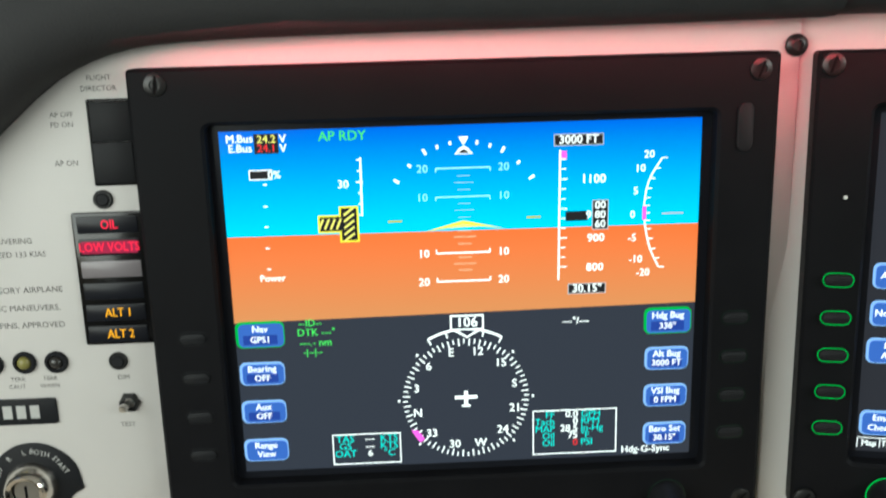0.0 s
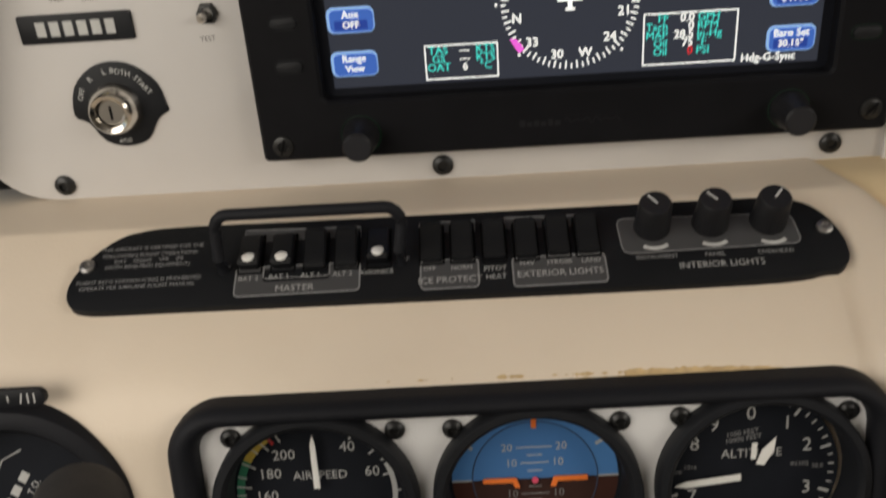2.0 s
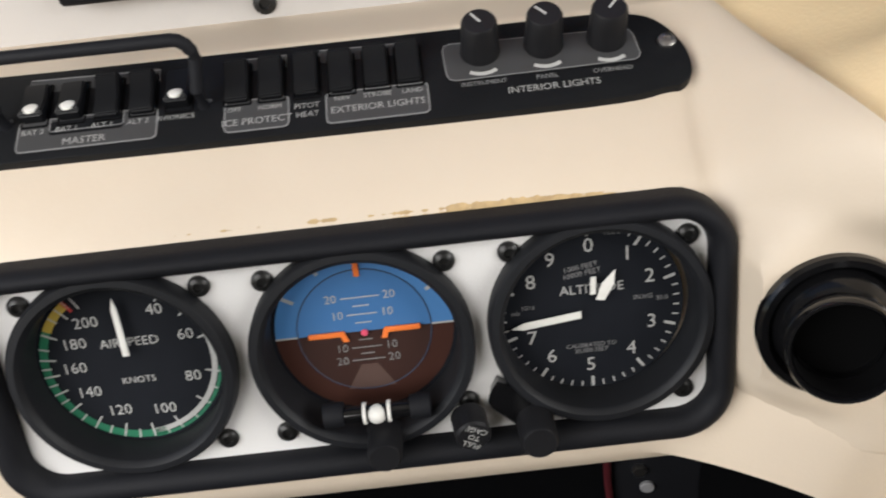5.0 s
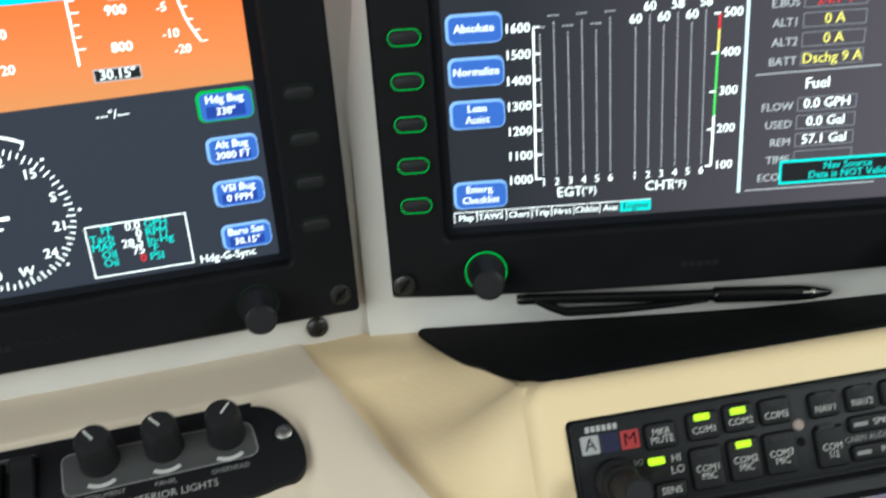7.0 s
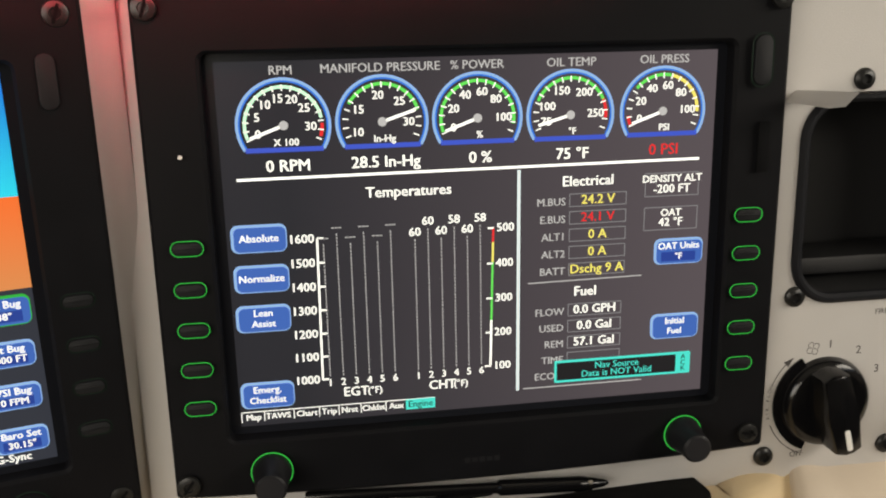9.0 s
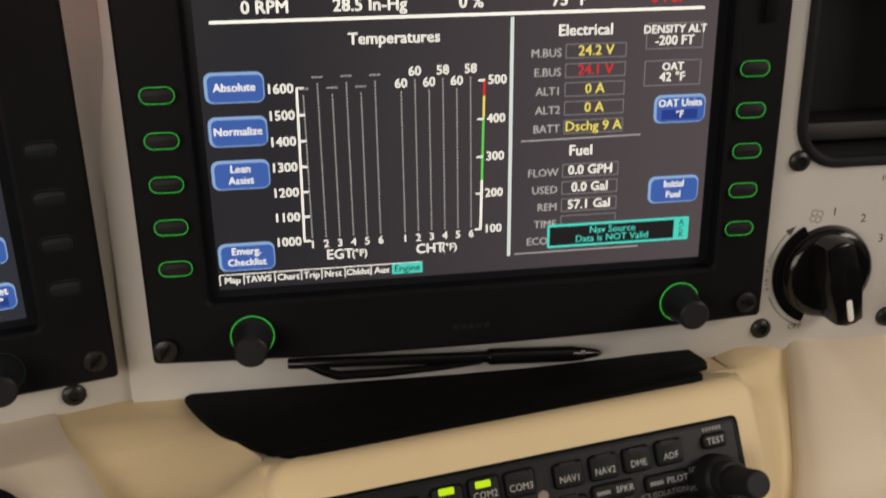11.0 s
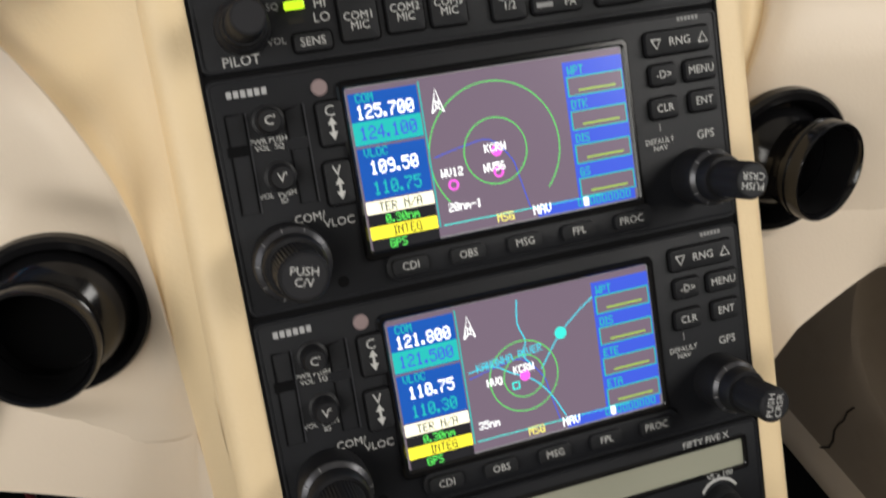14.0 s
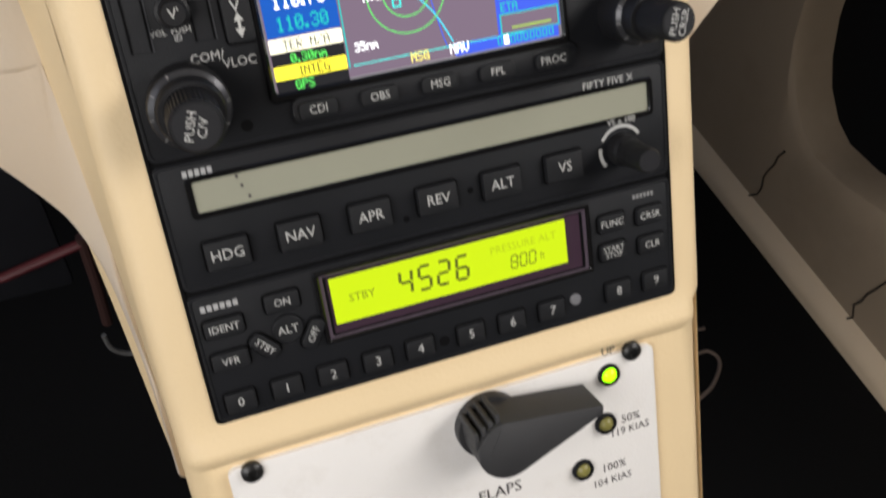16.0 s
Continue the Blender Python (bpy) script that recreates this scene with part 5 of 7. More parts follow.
def map_radio(dv, com, sby, nav, nsby, fields, second):
    t = radio_body("gps_radio", "black moving-map navigation radio with lit colour screen", 9.4, -58.2, dv)
    mark_row(t, -27.6, 4.6, 11.6, 2.0, 6, MARK)
    mark_row(t, 110.0, 7.1, 7.6, 1.3, 6)
    part("screen_bezel", frame_plate(91, 52.5, 2, 87, 47.5, 1.0, -0.2, 1.5, 0.6, (42.6, -22.2), (42.6, -22)), GLOSS, t)
    part("screen_edge", frame_plate(87.4, 48.0, 0.6, 86.2, 46.8, 0.4, 0.2, 0.42, 0.05, (42.6, -22)), mat("silver_screen_edge", (0.34, 0.34, 0.36), 0.35), t)
    sc = part("lit_screen", plate(86.6, 47.2, 0.5, -0.2, 0.3, 0, (42.6, -22)), G_MAP, t, "lit mauve map screen")
    A = lambda b, u, v, s, m, **k: part("lettering", dot_text(b, s, (u, v), 0.75, **k), m, sc, smooth=False)
    # frequency column
    x0, w = 10.1, 20.4
    for v, h, c in ((-7.6, 15.0, G_FREQ), (-11.6, 6.6, G_TEAL), (-23.4, 15.2, G_FREQ), (-33.2, 3.7, G_CREAM), (-36.9, 3.6, G_BOX), (-40.6, 3.7, G_YELLOW), (-44.2, 3.4, G_BOX)):
        shape(sc, "frequency_field", plate(w, h, 0.2, 0.3, 0.5 if h > 10 else 0.6, 0, (x0, v)), c)
    A("COM", x0 - 5.6, -1.6, 2.6, G_TEAL)
    A(com, x0, -5.6, 3.9, G_WHITE, squeeze=0.95)
    A(sby, x0, -11.6, 3.9, G_DEEP, squeeze=0.95)
    A("VLOC", x0 - 4.8, -17.2, 2.6, G_TEAL)
    A(nav, x0, -21.6, 3.9, G_WHITE, squeeze=0.95)
    A(nsby, x0, -27.6, 3.9, G_TEAL, squeeze=0.95)
    A("TER N/A", x0, -33.2, 2.7, G_BOX)
    A("0.30nm", x0, -36.9, 2.6, G_GREEN)
    A("INTEG", x0 + 1, -40.6, 2.7, G_BOX)
    A("GPS", x0 - 2.4, -44.2, 2.6, G_GREEN)
    shape(sc, "field_line", bar(20.9, -21, 0.4, 43, 0.62), G_TEAL)
    shape(sc, "field_line", bar(48, -42.2, 52, 0.35, 0.5), G_CYAN)
    # range rings and chart
    D = lambda u, v: (u, v + 68.7)
    cx, cy = (41.4, -23.0) if not second else D(40.0, -93.6)
    r1, r2 = (9.9, 20.6) if not second else (6.7, 11.3)
    nu, nv = (25.6, -5.7) if not second else D(24.5, -74.4)
    for r in (r1, r2):
        shape(sc, "range_ring", line_bm(arc_pts(cx, cy, r, 0, 360, 48) if r < 15 else arc_pts(cx, cy, r, -128, 132, 44), 0.38, 0.5), G_RANGE)
    shape(sc, "north_arrow", line_bm([(nu - 1.8, nv - 3.4), (nu, nv + 3.4), (nu + 1.8, nv - 3.4), (nu, nv - 1.8), (nu - 1.8, nv - 3.4)], 0.4, 0.5), G_WHITE)
    A("N", nu, nv - 0.8, 2.0, G_WHITE)
    shape(sc, "airport_mark", disc(1.7, 0.3, 0.55, 0.05, 16, (cx + 0.3, cy)), G_MAGENTA)
    A("KCRW", *((41.2, -21.9) if not second else D(40.1, -91.0)), 2.5, G_WHITE)
    for p in ([(22.3, -22), (32, -20), (40, -19.5), (46, -26), (47.5, -31), (49, -38), (50, -42)],):
        shape(sc, "river_line", line_bm([(q.x, q.y) for q in spline([Vector((a, b, 0)) for a, b in p], 4)], 0.35, 0.45), G_DEEP)
    if not second:
        A("WV56", 40.2, -27.6, 2.5, G_WHITE)
        A("WV12", 26.9, -27.0, 2.5, G_WHITE)
        for x, y in ((cx, cy - 6.4), (cx - 14.5, cy - 7.8)):
            shape(sc, "airport_mark", lathe([(1.0, 0.5), (1.0, 0.55), (1.7, 0.55), (1.7, 0.5)], 16, (x, y)), G_MAGENTA)
        A("20nm-1", 29.4, -37.3, 2.5, G_WHITE)
    else:
        for p in ([(41, -0.5), (40.2, -8), (42, -14), (40.5, -18), (43, -22)], [(22.3, -20), (30, -19.5), (36, -23), (43, -27), (48, -33), (52, -41)], [(46, -24), (53, -15), (60, -9), (66, -5)]):
            shape(sc, "river_line", line_bm([(q.x, q.y) for q in spline([Vector((a, b, 0)) for a, b in p], 4)], 0.45, 0.47), G_RIVER)
        shape(sc, "highway_shield", disc(2.0, 0.3, 0.6, 0.05, 12, D(53.9, -82.8)), G_CYAN)
        A("KANAWHA RIVER", *D(35.9, -86.7), 2.5, G_RIVER, turn=6)
        A("HVQ", *D(30.1, -93.2), 2.5, G_WHITE)
        shape(sc, "beacon_mark", box_line(37, -27.4, 2.6, 2.6, 0.5, 0.5), G_CYAN)
        A("35nm", *D(26.4, -106.1), 2.5, G_WHITE)
    # data fields
    shape(sc, "data_column", plate(19.8, 41.6, 0.2, 0.3, 0.42, 0, (76, -21.4)), G_DEEP)
    for i, b in enumerate(fields):
        y = -3.2 - i * 10.3
        A(b, 67.4, y, 2.6, G_TEAL, align="LEFT")
        shape(sc, "data_field", plate(18.6, 6.0, 0.2, 0.3, 0.5, 0, (76.2, y - 4.9)), G_TEAL)
        shape(sc, "data_field", plate(17.8, 5.2, 0.2, 0.3, 0.55, 0, (76.2, y - 4.9)), G_MAP)
        shape(sc, "dash", bar(76.6, y - 6.2, 12.5, 0.6, 0.62), glow("lit_moss", (140, 170, 70)))
    shape(sc, "page_bar", plate(33, 3.4, 0.2, 0.3, 0.5, 0, (68.6, -43.6)), G_DEEP)
    A("MSG", 41.5, -43.1, 2.7, G_PALEYEL)
    A("NAV", 53.5, -43.0, 2.9, G_WHITE)
    for i in range(9):
        shape(sc, "page_mark", box_line(66.2 + i * 2.05, -43.4, 1.5, 2.4, 0.3, 0.65) if i != 1 else plate(1.6, 2.6, 0.1, 0.5, 0.66, 0, (66.2 + i * 2.05, -43.4)), G_TEAL if i != 1 else G_WHITE)
    # left controls
    for u, v, h, arrow in ((-5.8, -7.2, 12.4, "C"), (-6.6, -24.1, 12.4, "V")):
        k = key(t, u, v, 7.6, h, (), 2.4)
        legend(k, arrow, -0.2, 3.4, 3.0, None, 1.7)
        shape(k, "arrow_mark", poly_bm([(0, -4.8), (1.3, -2.4), (0.35, -2.4), (0.35, -0.4), (1.3, -0.4), (0, 1.8), (-1.3, -0.4), (-0.35, -0.4), (-0.35, -2.4), (-1.3, -2.4)], 1.68), LEGEND)
    for (u, v), b in (((-23.2, -3.7), "C'"), ((-22.6, -19.5), "V'")):
        kn = part("volume_knob", lathe([(0, 7), (3.0, 7), (3.5, 6.3), (3.7, 0.8), (4.5, 0.4), (4.7, -0.2), (0, -0.2)][::-1], 28), KNOB, t, m=at_mm(u, v, 0))
        legend(kn, b, 0, 0, 2.5, LEGEND, 7.1)
    for b, (u, v), s in (("PWR PUSH\nVOL  SQ", (-24.0, -10.1), 1.5), ("VOL  PUSH\n     ID", (-24.2, -25.4), 1.5), ("COM/", (-16.6, -32.6), 2.4), ("VLOC", (-8.4, -35.2), 2.4), ("GPS", (112.2, -29.6), 2.6), ("DEFAULT\nNAV", (95.9, -30.4), 1.7)):
        legend(t, b, u, v, s, LEGEND)
    shape(t, "default_mark", bar(96.5, -25.1, 0.35, 2.4), LEGEND_DIM)
    for pts in ([(-34.7, -0.8), (-29.5, -0.8), (-30.0, -28.6), (-35.0, -28.5)], [(-18.4, -1.6), (-13.3, -0.5), (-13.5, -28.2), (-18.3, -28.0)]):
        shape(t, "card_slot", line_bm(pts + pts[:1], 0.6, 0.32), DARK)
        # flat pale stroke painted as the highlight on the slot's right edge
        shape(t, "slot_highlight", line_bm([(q[0] + 0.55, q[1]) for q in pts[1:3]], 0.3, 0.36), SLOT_HIGHLIGHT)
        (ua, va), (ub, vb) = pts[0], pts[2]
        shape(t, "card_latch", plate(6.2, 3.0, 0.3, -0.1, 0.4, 0.1, ((ua + ub) / 2 - 0.3, va - (va - vb) * 0.36)), DARK if ua < 0 and ua < -25 else RADIO)
    shape(t, "light_sensor", disc(2.4, -0.2, 0.7, 0.4, 20, (-7.5, 3.1)), mat("mauve_sensor", (0.24, 0.18, 0.18), 0.35))
    shape(t, "set_screw_hole", disc(1.7, -0.2, 0.12, 0.02, 16, (-10.3, -52.7)), DARK)
    knurled(t, -24.3, -43.3, 6.6, 32, (10.8, 11), (), ("PUSH", "C/V"), -12 if not second else 72, "tuning_knob", 40, 0, True)
    knurled(t, 107.0, -42.2, 5.4, 31, (8.8, 12), (), ("PUSH", "CRSR"), 168 if not second else 76, "tuning_knob", 40, 0, True)
    # right keys
    k = key(t, 105.3, 0.6, 22.5, 7.0, (), 2.4)
    legend(k, "RNG", 0.4, 0, 2.5, None, 1.68)
    for s, x in ((1, 8.4), (-1, -7.8)):
        shape(k, "arrow_mark", line_bm([(x - 1.6, -1.3 * s), (x + 1.6, -1.3 * s), (x, 1.6 * s), (x - 1.6, -1.3 * s)], 0.5, 1.68), LEGEND)
    for (u, v), w, b in (((99.1, -9.0), 9, "-D>"), ((112.2, -9.1), 11, "MENU"), ((98.3, -19.2), 9.6, "CLR"), ((112.2, -18.9), 9.6, "ENT")):
        key(t, u, v, w, 6.2, (b,), 2.4)
    part("key_ledge", plate(88, 8.0, 3.4, -0.2, 1.5, 0.6, (46.5, -51.6), 6), RADIO, t)
    for (u, v), b in (((9.7, -53.1), "CDI"), ((27.6, -52.5), "OBS"), ((45.8, -52.2), "MSG"), ((63.7, -52.0), "FPL"), ((81.6, -51.4), "PROC")):
        key(t, u, -51.6, 11.2, 5.0, (b,), 2.3, 0, 1.6, 1.4, None, None, 1.4)
    return t


map_radio(0, "125.700", "124.100", "109.50", "110.75", ("WPT", "DTK", "DIS", "GS"), False)
map_radio(-68.7, "121.800", "121.500", "110.75", "110.30", ("WPT", "DIS", "ETE", "ETA"), True)

# autopilot
ap = radio_body("autopilot_controller", "black autopilot control head with blank grey display strip", -127.4, -166.0)
(ax, ay), (bx, by) = (-29.9, -134.5), (110.1, -141.3)
part("display_recess", frame_plate(146, 12.4, 1.6, 142.6, 9.2, 1, -0.2, 0.9, 0.4, (42.4, -138.4)), GLOSS, ap)
part("display_strip", plate(142.4, 9.0, 0.6, -0.3, 0.1, 0, (42.4, -138.4)), LCDOFF, ap, "blank grey-green liquid crystal strip")
for i, (u, v) in enumerate(((-16.3, -134.7), (-15.4, -137.6), (-13.9, -141.1))):
    shape(ap, "dead_segment", bar(u, v, 0.8, 1.1, 0.2), INK)
mark_row(ap, -26.5, -131.2, 8.6, 1.9, 5, MARK)
legend(ap, "FIFTY FIVE X", 100.2, -131.2, 2.2, LEGEND)
for (u, v), b in (((-23.7, -156.0), "HDG"), ((-2.4, -155.4), "NAV"), ((19.1, -155.1), "APR"), ((40.3, -154.9), "REV"), ((61.4, -154.9), "ALT"), ((82.6, -154.4), "VS")):
    key(ap, u, v, 12.6, 8.8, (b,), 3.2, 0, 0.9, 2.2)
for u, v in ((30.0, -159.4), (51.3, -155.2)):
    shape(ap, "light_sensor", disc(1.0, -0.2, 0.2, 0.02, 12, (u, v)), DARK)
kx, ky = 103.4, -153.4
knurled(ap, kx, ky, 3.9, 18, (5.2, 5), (), (), 0, "vertical_speed_knob")
legend(ap, "VS x 100", kx + 0.2, ky + 9.2, 1.9, None, 1.0)
shape(ap, "dial_arc", line_bm(arc_pts(kx, ky, 7.4, -60, 60, 16), 1.0, 0.2), LEGEND)
shape(ap, "dial_arc", line_bm(arc_pts(kx, ky, 7.4, -130, -80, 10), 1.2, 0.2), LEGEND)

# transponder
xp = radio_body("transponder", "black transponder with glowing yellow-green code display", -166.6, -210.2)
mark_row(xp, -29.7, -171.7, 11.4, 1.9, 6, MARK)
mark_row(xp, 110.2, -171.0, 8.0, 1.4, 6)
(x0, y0), (x1, y1) = (7.3, -172.8), (80.6, -185.7)
part("display_window", frame_plate(91.6, 24, 1.0, 88.6, 21.4, 0.6, -0.2, 1.3, 0.4, (44.4, -181)), GLOSS, xp)
part("window_step", frame_plate(88.6, 21.4, 0.6, 86.4, 20.0, 0.5, -0.2, 0.75, 0.15, (44.4, -181)), mat("mauve_window_step", (0.075, 0.055, 0.075), 0.35), xp)
part("window_step", frame_plate(86.4, 20.0, 0.5, 84.6, 19.0, 0.4, -0.2, 0.4, 0.1, (44.4, -181)), DARK, xp)
part("display_glass", plate(86, 19.4, 0.4, -0.3, 0.05, 0, (44.4, -181)), mat("violet_black_glass", (0.045, 0.025, 0.04), 0.15, coat=0.5), xp)
ls = part("lit_screen", plate(78.4, 15.2, 0.3, 0, 0.3, 0, (42.2, -179.9)), G_LCDYEL, xp, "glowing yellow-green liquid crystal")
part("lettering", segment_text("4526", 7.8, (35.9, -179.6), 0.4, 0.8), G_SEG, ls, smooth=False)
legend(ls, "STBY", 12.3, -180.0, 2.6, G_SEGDIM, 0.4)
legend(ls, "PRESSURE ALT", 66.5, -176.8, 2.5, G_SEGFAINT, 0.4)
part("lettering", segment_text("800", 4.4, (66.0, -182.3), 0.4, 0.72), G_SEGDIM, ls, smooth=False)
legend(ls, "ft", 72.6, -182.6, 2.4, G_SEGDIM, 0.4, squeeze=0.8)
for (u, v), w, b in (((-29.8, -178.4), 11.6, ("IDENT",)), ((-30.2, -189.4), 11.0, ("VFR",)), ((97.8, -177.5), 9.4, ("FUNC",)), ((111.7, -178.0), 9.4, ("CRSR",)), ((97.7, -187.6), 9.4, ("START", "STOP")), ((112.0, -188.5), 9.4, ("CLR",)), ((-11.8, -175.0), 10.4, ("ON",))):
    key(xp, u, v, w, 6.0, b, 2.3 if len(b) == 1 else 1.9)
alt_key = part("button", disc(4.6, -0.3, 1.6, 0.5), KEYCAP, xp, m=at_mm(-11.8, -184.2))
legend(alt_key, "ALT", 0, 0, 2.5, None, 1.7)
key(xp, -19.6, -187.8, 10, 5, ("STBY",), 2.2, -48, 2)
key(xp, -4.6, -187.9, 10, 5, ("OFF",), 2.2, 58, 2)
for (u, v), b in (((-30.3, -203.7), "0"), ((-15.9, -203.4), "1"), ((-1.2, -203.2), "2"), ((13.4, -203.1), "3"), ((27.6, -202.9), "4"), ((45.0, -202.8), "5"), ((59.5, -202.8), "6"), ((73.9, -202.7), "7"), ((98.6, -202.4), "8"), ((112.8, -202.2), "9")):
    key(xp, u, v, 9.2, 6.6, (b,), 3.0, 0, 0.9)
shape(xp, "light_sensor", disc(2.0, -0.2, 0.7, 0.3, 18, (82.9, -201.7)), mat("grey_sensor", (0.17, 0.17, 0.18), 0.3))
shape(xp, "set_screw_hole", disc(1.8, -0.2, 0.12, 0.02, 16, (36.0, -203.4)), DARK)

# ---- left panel: switches, warning lamps, key ----
ZP = -4.0
rk = thing("rocker_switch", FP @ at_mm(0, 0, ZP), "tall black flight director rocker switch", "switch")
part("switch_frame", frame_plate(19.5, 37.5, 0.6, 17.5, 35.5, 0.4, -1, 1.2, 0.4, (-46.0, -3.4)), GLOSS, rk)
u, v = -46.0, -3.4
part("rocker", outline_plate([(u - 8.6, v - 17.6), (u + 8.6, v - 17.6), (u + 8.6, v + 0.2), (u - 8.6, v + 0.2)], -1, 2.6, 0.6), KEYCAP, rk)
part("rocker", outline_plate([(u - 8.6, v + 0.4), (u + 8.6, v + 0.4), (u + 8.6, v + 17.6), (u - 8.6, v + 17.6)], -1, 1.8, 0.6), KEYCAP, rk)
pl = thing("panel_placard", FP @ at_mm(0, 0, ZP), "dark lettering printed on the pale panel", "placard")
for b, (u, v), s, al in (("FLIGHT", (-49.4, 24.2), 2.2, "CENTER"), ("DIRECTOR", (-49.9, 19.7), 2.2, "CENTER"), ("AP OFF", (-61.7, 9.0), 2.2, "RIGHT"), ("FD ON", (-62.2, 4.7), 2.2, "RIGHT"), ("AP ON", (-62.0, -12.0), 2.3, "RIGHT"),
                         ("DIM", (-53.3, -111.5), 2.2, "CENTER"), ("TEST", (-53.7, -134.9), 2.2, "CENTER"), ("TAWS", (-115.4, -95.5), 2.0, "CENTER"),
                         ("TERR", (-115.3, -110.3), 2.0, "CENTER"), ("INOP", (-116.1, -113.9), 2.0, "CENTER"), ("TERR", (-101.1, -110.6), 2.0, "CENTER"), ("CAUT", (-101.9, -114.2), 2.0, "CENTER"), ("TERR", (-86.6, -110.6), 2.0, "CENTER"), ("WARN", (-87.1, -114.2), 2.0, "CENTER"),
                         ("NORMAL CATEGORY AIRPLANE", (-75.8, -68.4), 2.7, "RIGHT"), ("NO ACROBATIC MANEUVERS,", (-77.7, -76.8), 2.7, "RIGHT"), ("INCLUDING SPINS, APPROVED", (-76.6, -84.9), 2.7, "RIGHT"),
                         ("MANEUVERING", (-86.3, -45.9), 2.5, "RIGHT"), ("SPEED 133 KIAS", (-81.0, -52.0), 2.5, "RIGHT")):
    legend(pl, b, u, v, s, INK, 0.06, align=al)
for (u, v), nm, lab in (((-53.2, -28.2), "push_button", "small round black push button"), ((-54.8, -103.3), "push_button", "small round black dimmer button")):
    b = thing(nm, FP @ at_mm(u, v, ZP), lab, "button")
    part("collar", lathe([(4.2, -0.5), (4.2, 1.0), (3.8, 1.4), (3.1, 1.4), (3.0, 0.4)], 24), SCREW, b)
    part("cap", disc(3.0, -0.5, 2.0, 0.7), KEYCAP, b)
an = thing("warning_lamps", FP @ at_mm(0, 0, ZP), "black annunciator block with lit red and amber captions", "annunciator")
part("housing", plate(31, 61, 1, -1, 1.8, 0.5, (-52.2, -64.3)), GLOSS, an)
for i, (b, c) in enumerate((("OIL", G_ANNR), ("LOW VOLTS", G_ANNR), ("", None), ("", None), ("ALT 1", G_ANNA), ("ALT 2", G_ANNA))):
    v = -39.3 - i * 10.1
    w = part("lamp_window", plate(26.5, 7.6, 0.5, 1.0, 2.3, 0.3, (-52.2 - 0.1 * i, v)), GLASS_OFF if i != 2 else mat("smoked_lamp_lens", (0.20, 0.18, 0.19), 0.25), an)
    if i == 1:
        shape(w, "lit_bar", plate(24.5, 5.6, 0.4, 2.2, 2.36, 0, (-52.2, v)), G_ANNRB)
    if b:
        legend(w, b, -51.4 if i != 1 else -52.2, v, 4.0, c, 2.5, squeeze=0.82, bold=0.02)
tg = thing("toggle_switch", FP @ at_mm(-51.8, -123.8, ZP), "small steel toggle switch with black collar", "switch")
part("collar", lathe([(5.0, -0.5), (5.0, 1.0), (4.4, 2.2), (3.0, 2.4), (2.8, 0.5)], 6), SCREW, tg)
part("lever", shift(lathe([(1.4, 0), (1.6, 3), (2.1, 5.5), (1.9, 7), (0, 7.4)], 14), pose(0, 0, 0, 8, -14, 0)), STEEL, tg)
for (u, v), c, r in (((-126.4, -103.5), mat("pale_yellow_lens", (0.62, 0.58, 0.22), 0.25), 3.6), ((-111.8, -102.8), G_LEDY, 3.2), ((-97.0, -102.4), LEDOFF, 3.2), ((-82.7, -102.7), LEDDARK, 3.2)):
    l = thing("indicator_lamp", FP @ at_mm(u, v, ZP), "round terrain warning lamp in a black collar", "indicator lamp", "terrain lamps")
    part("collar", lathe([(5.2, -0.5), (5.2, 1.2), (4.6, 2.0), (3.6, 2.0), (3.4, 0.6)], 24), RUBBER, l)
    part("lens", lathe([(0, 3.4), (r * 0.5, 3.1), (r * 0.85, 2.2), (r, 0.8), (r, 0)][::-1], 20), c, l)
rg = thing("engraved_plate", FP @ at_mm(-110.7, -126.3, ZP), "black engraved plate with white marks", "name plate")
part("plate", plate(51, 12.6, 1.2, -0.5, 1.2, 0.3), RADIO, rg)
for i in range(6):
    shape(rg, "mark", bar(-15.5 + i * 6.2, 0, 4.2, 6.4, 1.25), LEGEND)
ky = thing("ignition_switch", FP @ at_mm(-99.5, -162.1, ZP), "chrome key ignition switch on a black shield plate", "ignition switch")
part("shield", outline_plate([(p.x, p.y) for p in spline([Vector((a, b, 0)) for a, b in ((22, -4), (19, 9), (10, 17.5), (0, 20), (-10, 17.5), (-19, 9), (-22, -4), (-16, -8), (-10, -17), (0, -20), (10, -17), (16, -8), (22, -4))], 3)][:-1], -0.5, 1.0, 0.2), RADIO, ky)
cyl = part("key_cylinder", lathe([(0, 4), (6.4, 4), (6.8, 9), (8.6, 10), (9.6, 9), (11.5, 4), (12.2, 2.2), (12.4, 0.8)][::-1], 36), CHROME, ky, m=at_mm(-2.2, -1.6))
part("key_plug", disc(6.2, 3.6, 7.2, 0.8), STEEL, cyl)
part("key_slot", plate(1.2, 6.5, 0.5, 6.9, 7.3, 0.0), DARK, cyl)
for b, a in (("OFF", -66), ("R", -36), ("L", -9), ("BOTH", 16), ("START", 55)):
    x, y = arc_pts(-1, -1, 16.6, a, a, 1)[0]
    legend(ky, b, x, y, 2.4, LEGEND, 1.1, turn=-a)
legend(ky, "ACC", -1, -17.2, 2.0, LEGEND, 1.1)
for (u, v), fr in (((-135.2, -200.3), FP), ((45.3, -200.4), FP), ((222.5, -199.8), FP), ((252.0, 29.6), FP), ((242.4, -148.9), FM), ((252.5, -67.6), FM), ((278.1, 33.1), FM), ((307.5, -148.0), FM)):
    s = thing("panel_screw", fr @ at_mm(u, v, -4), "black domed socket screw in the pale panel", "screw", "panel screws")
    screw(s, 0, 0, 5.0, 0, 2.6, "screw_head")

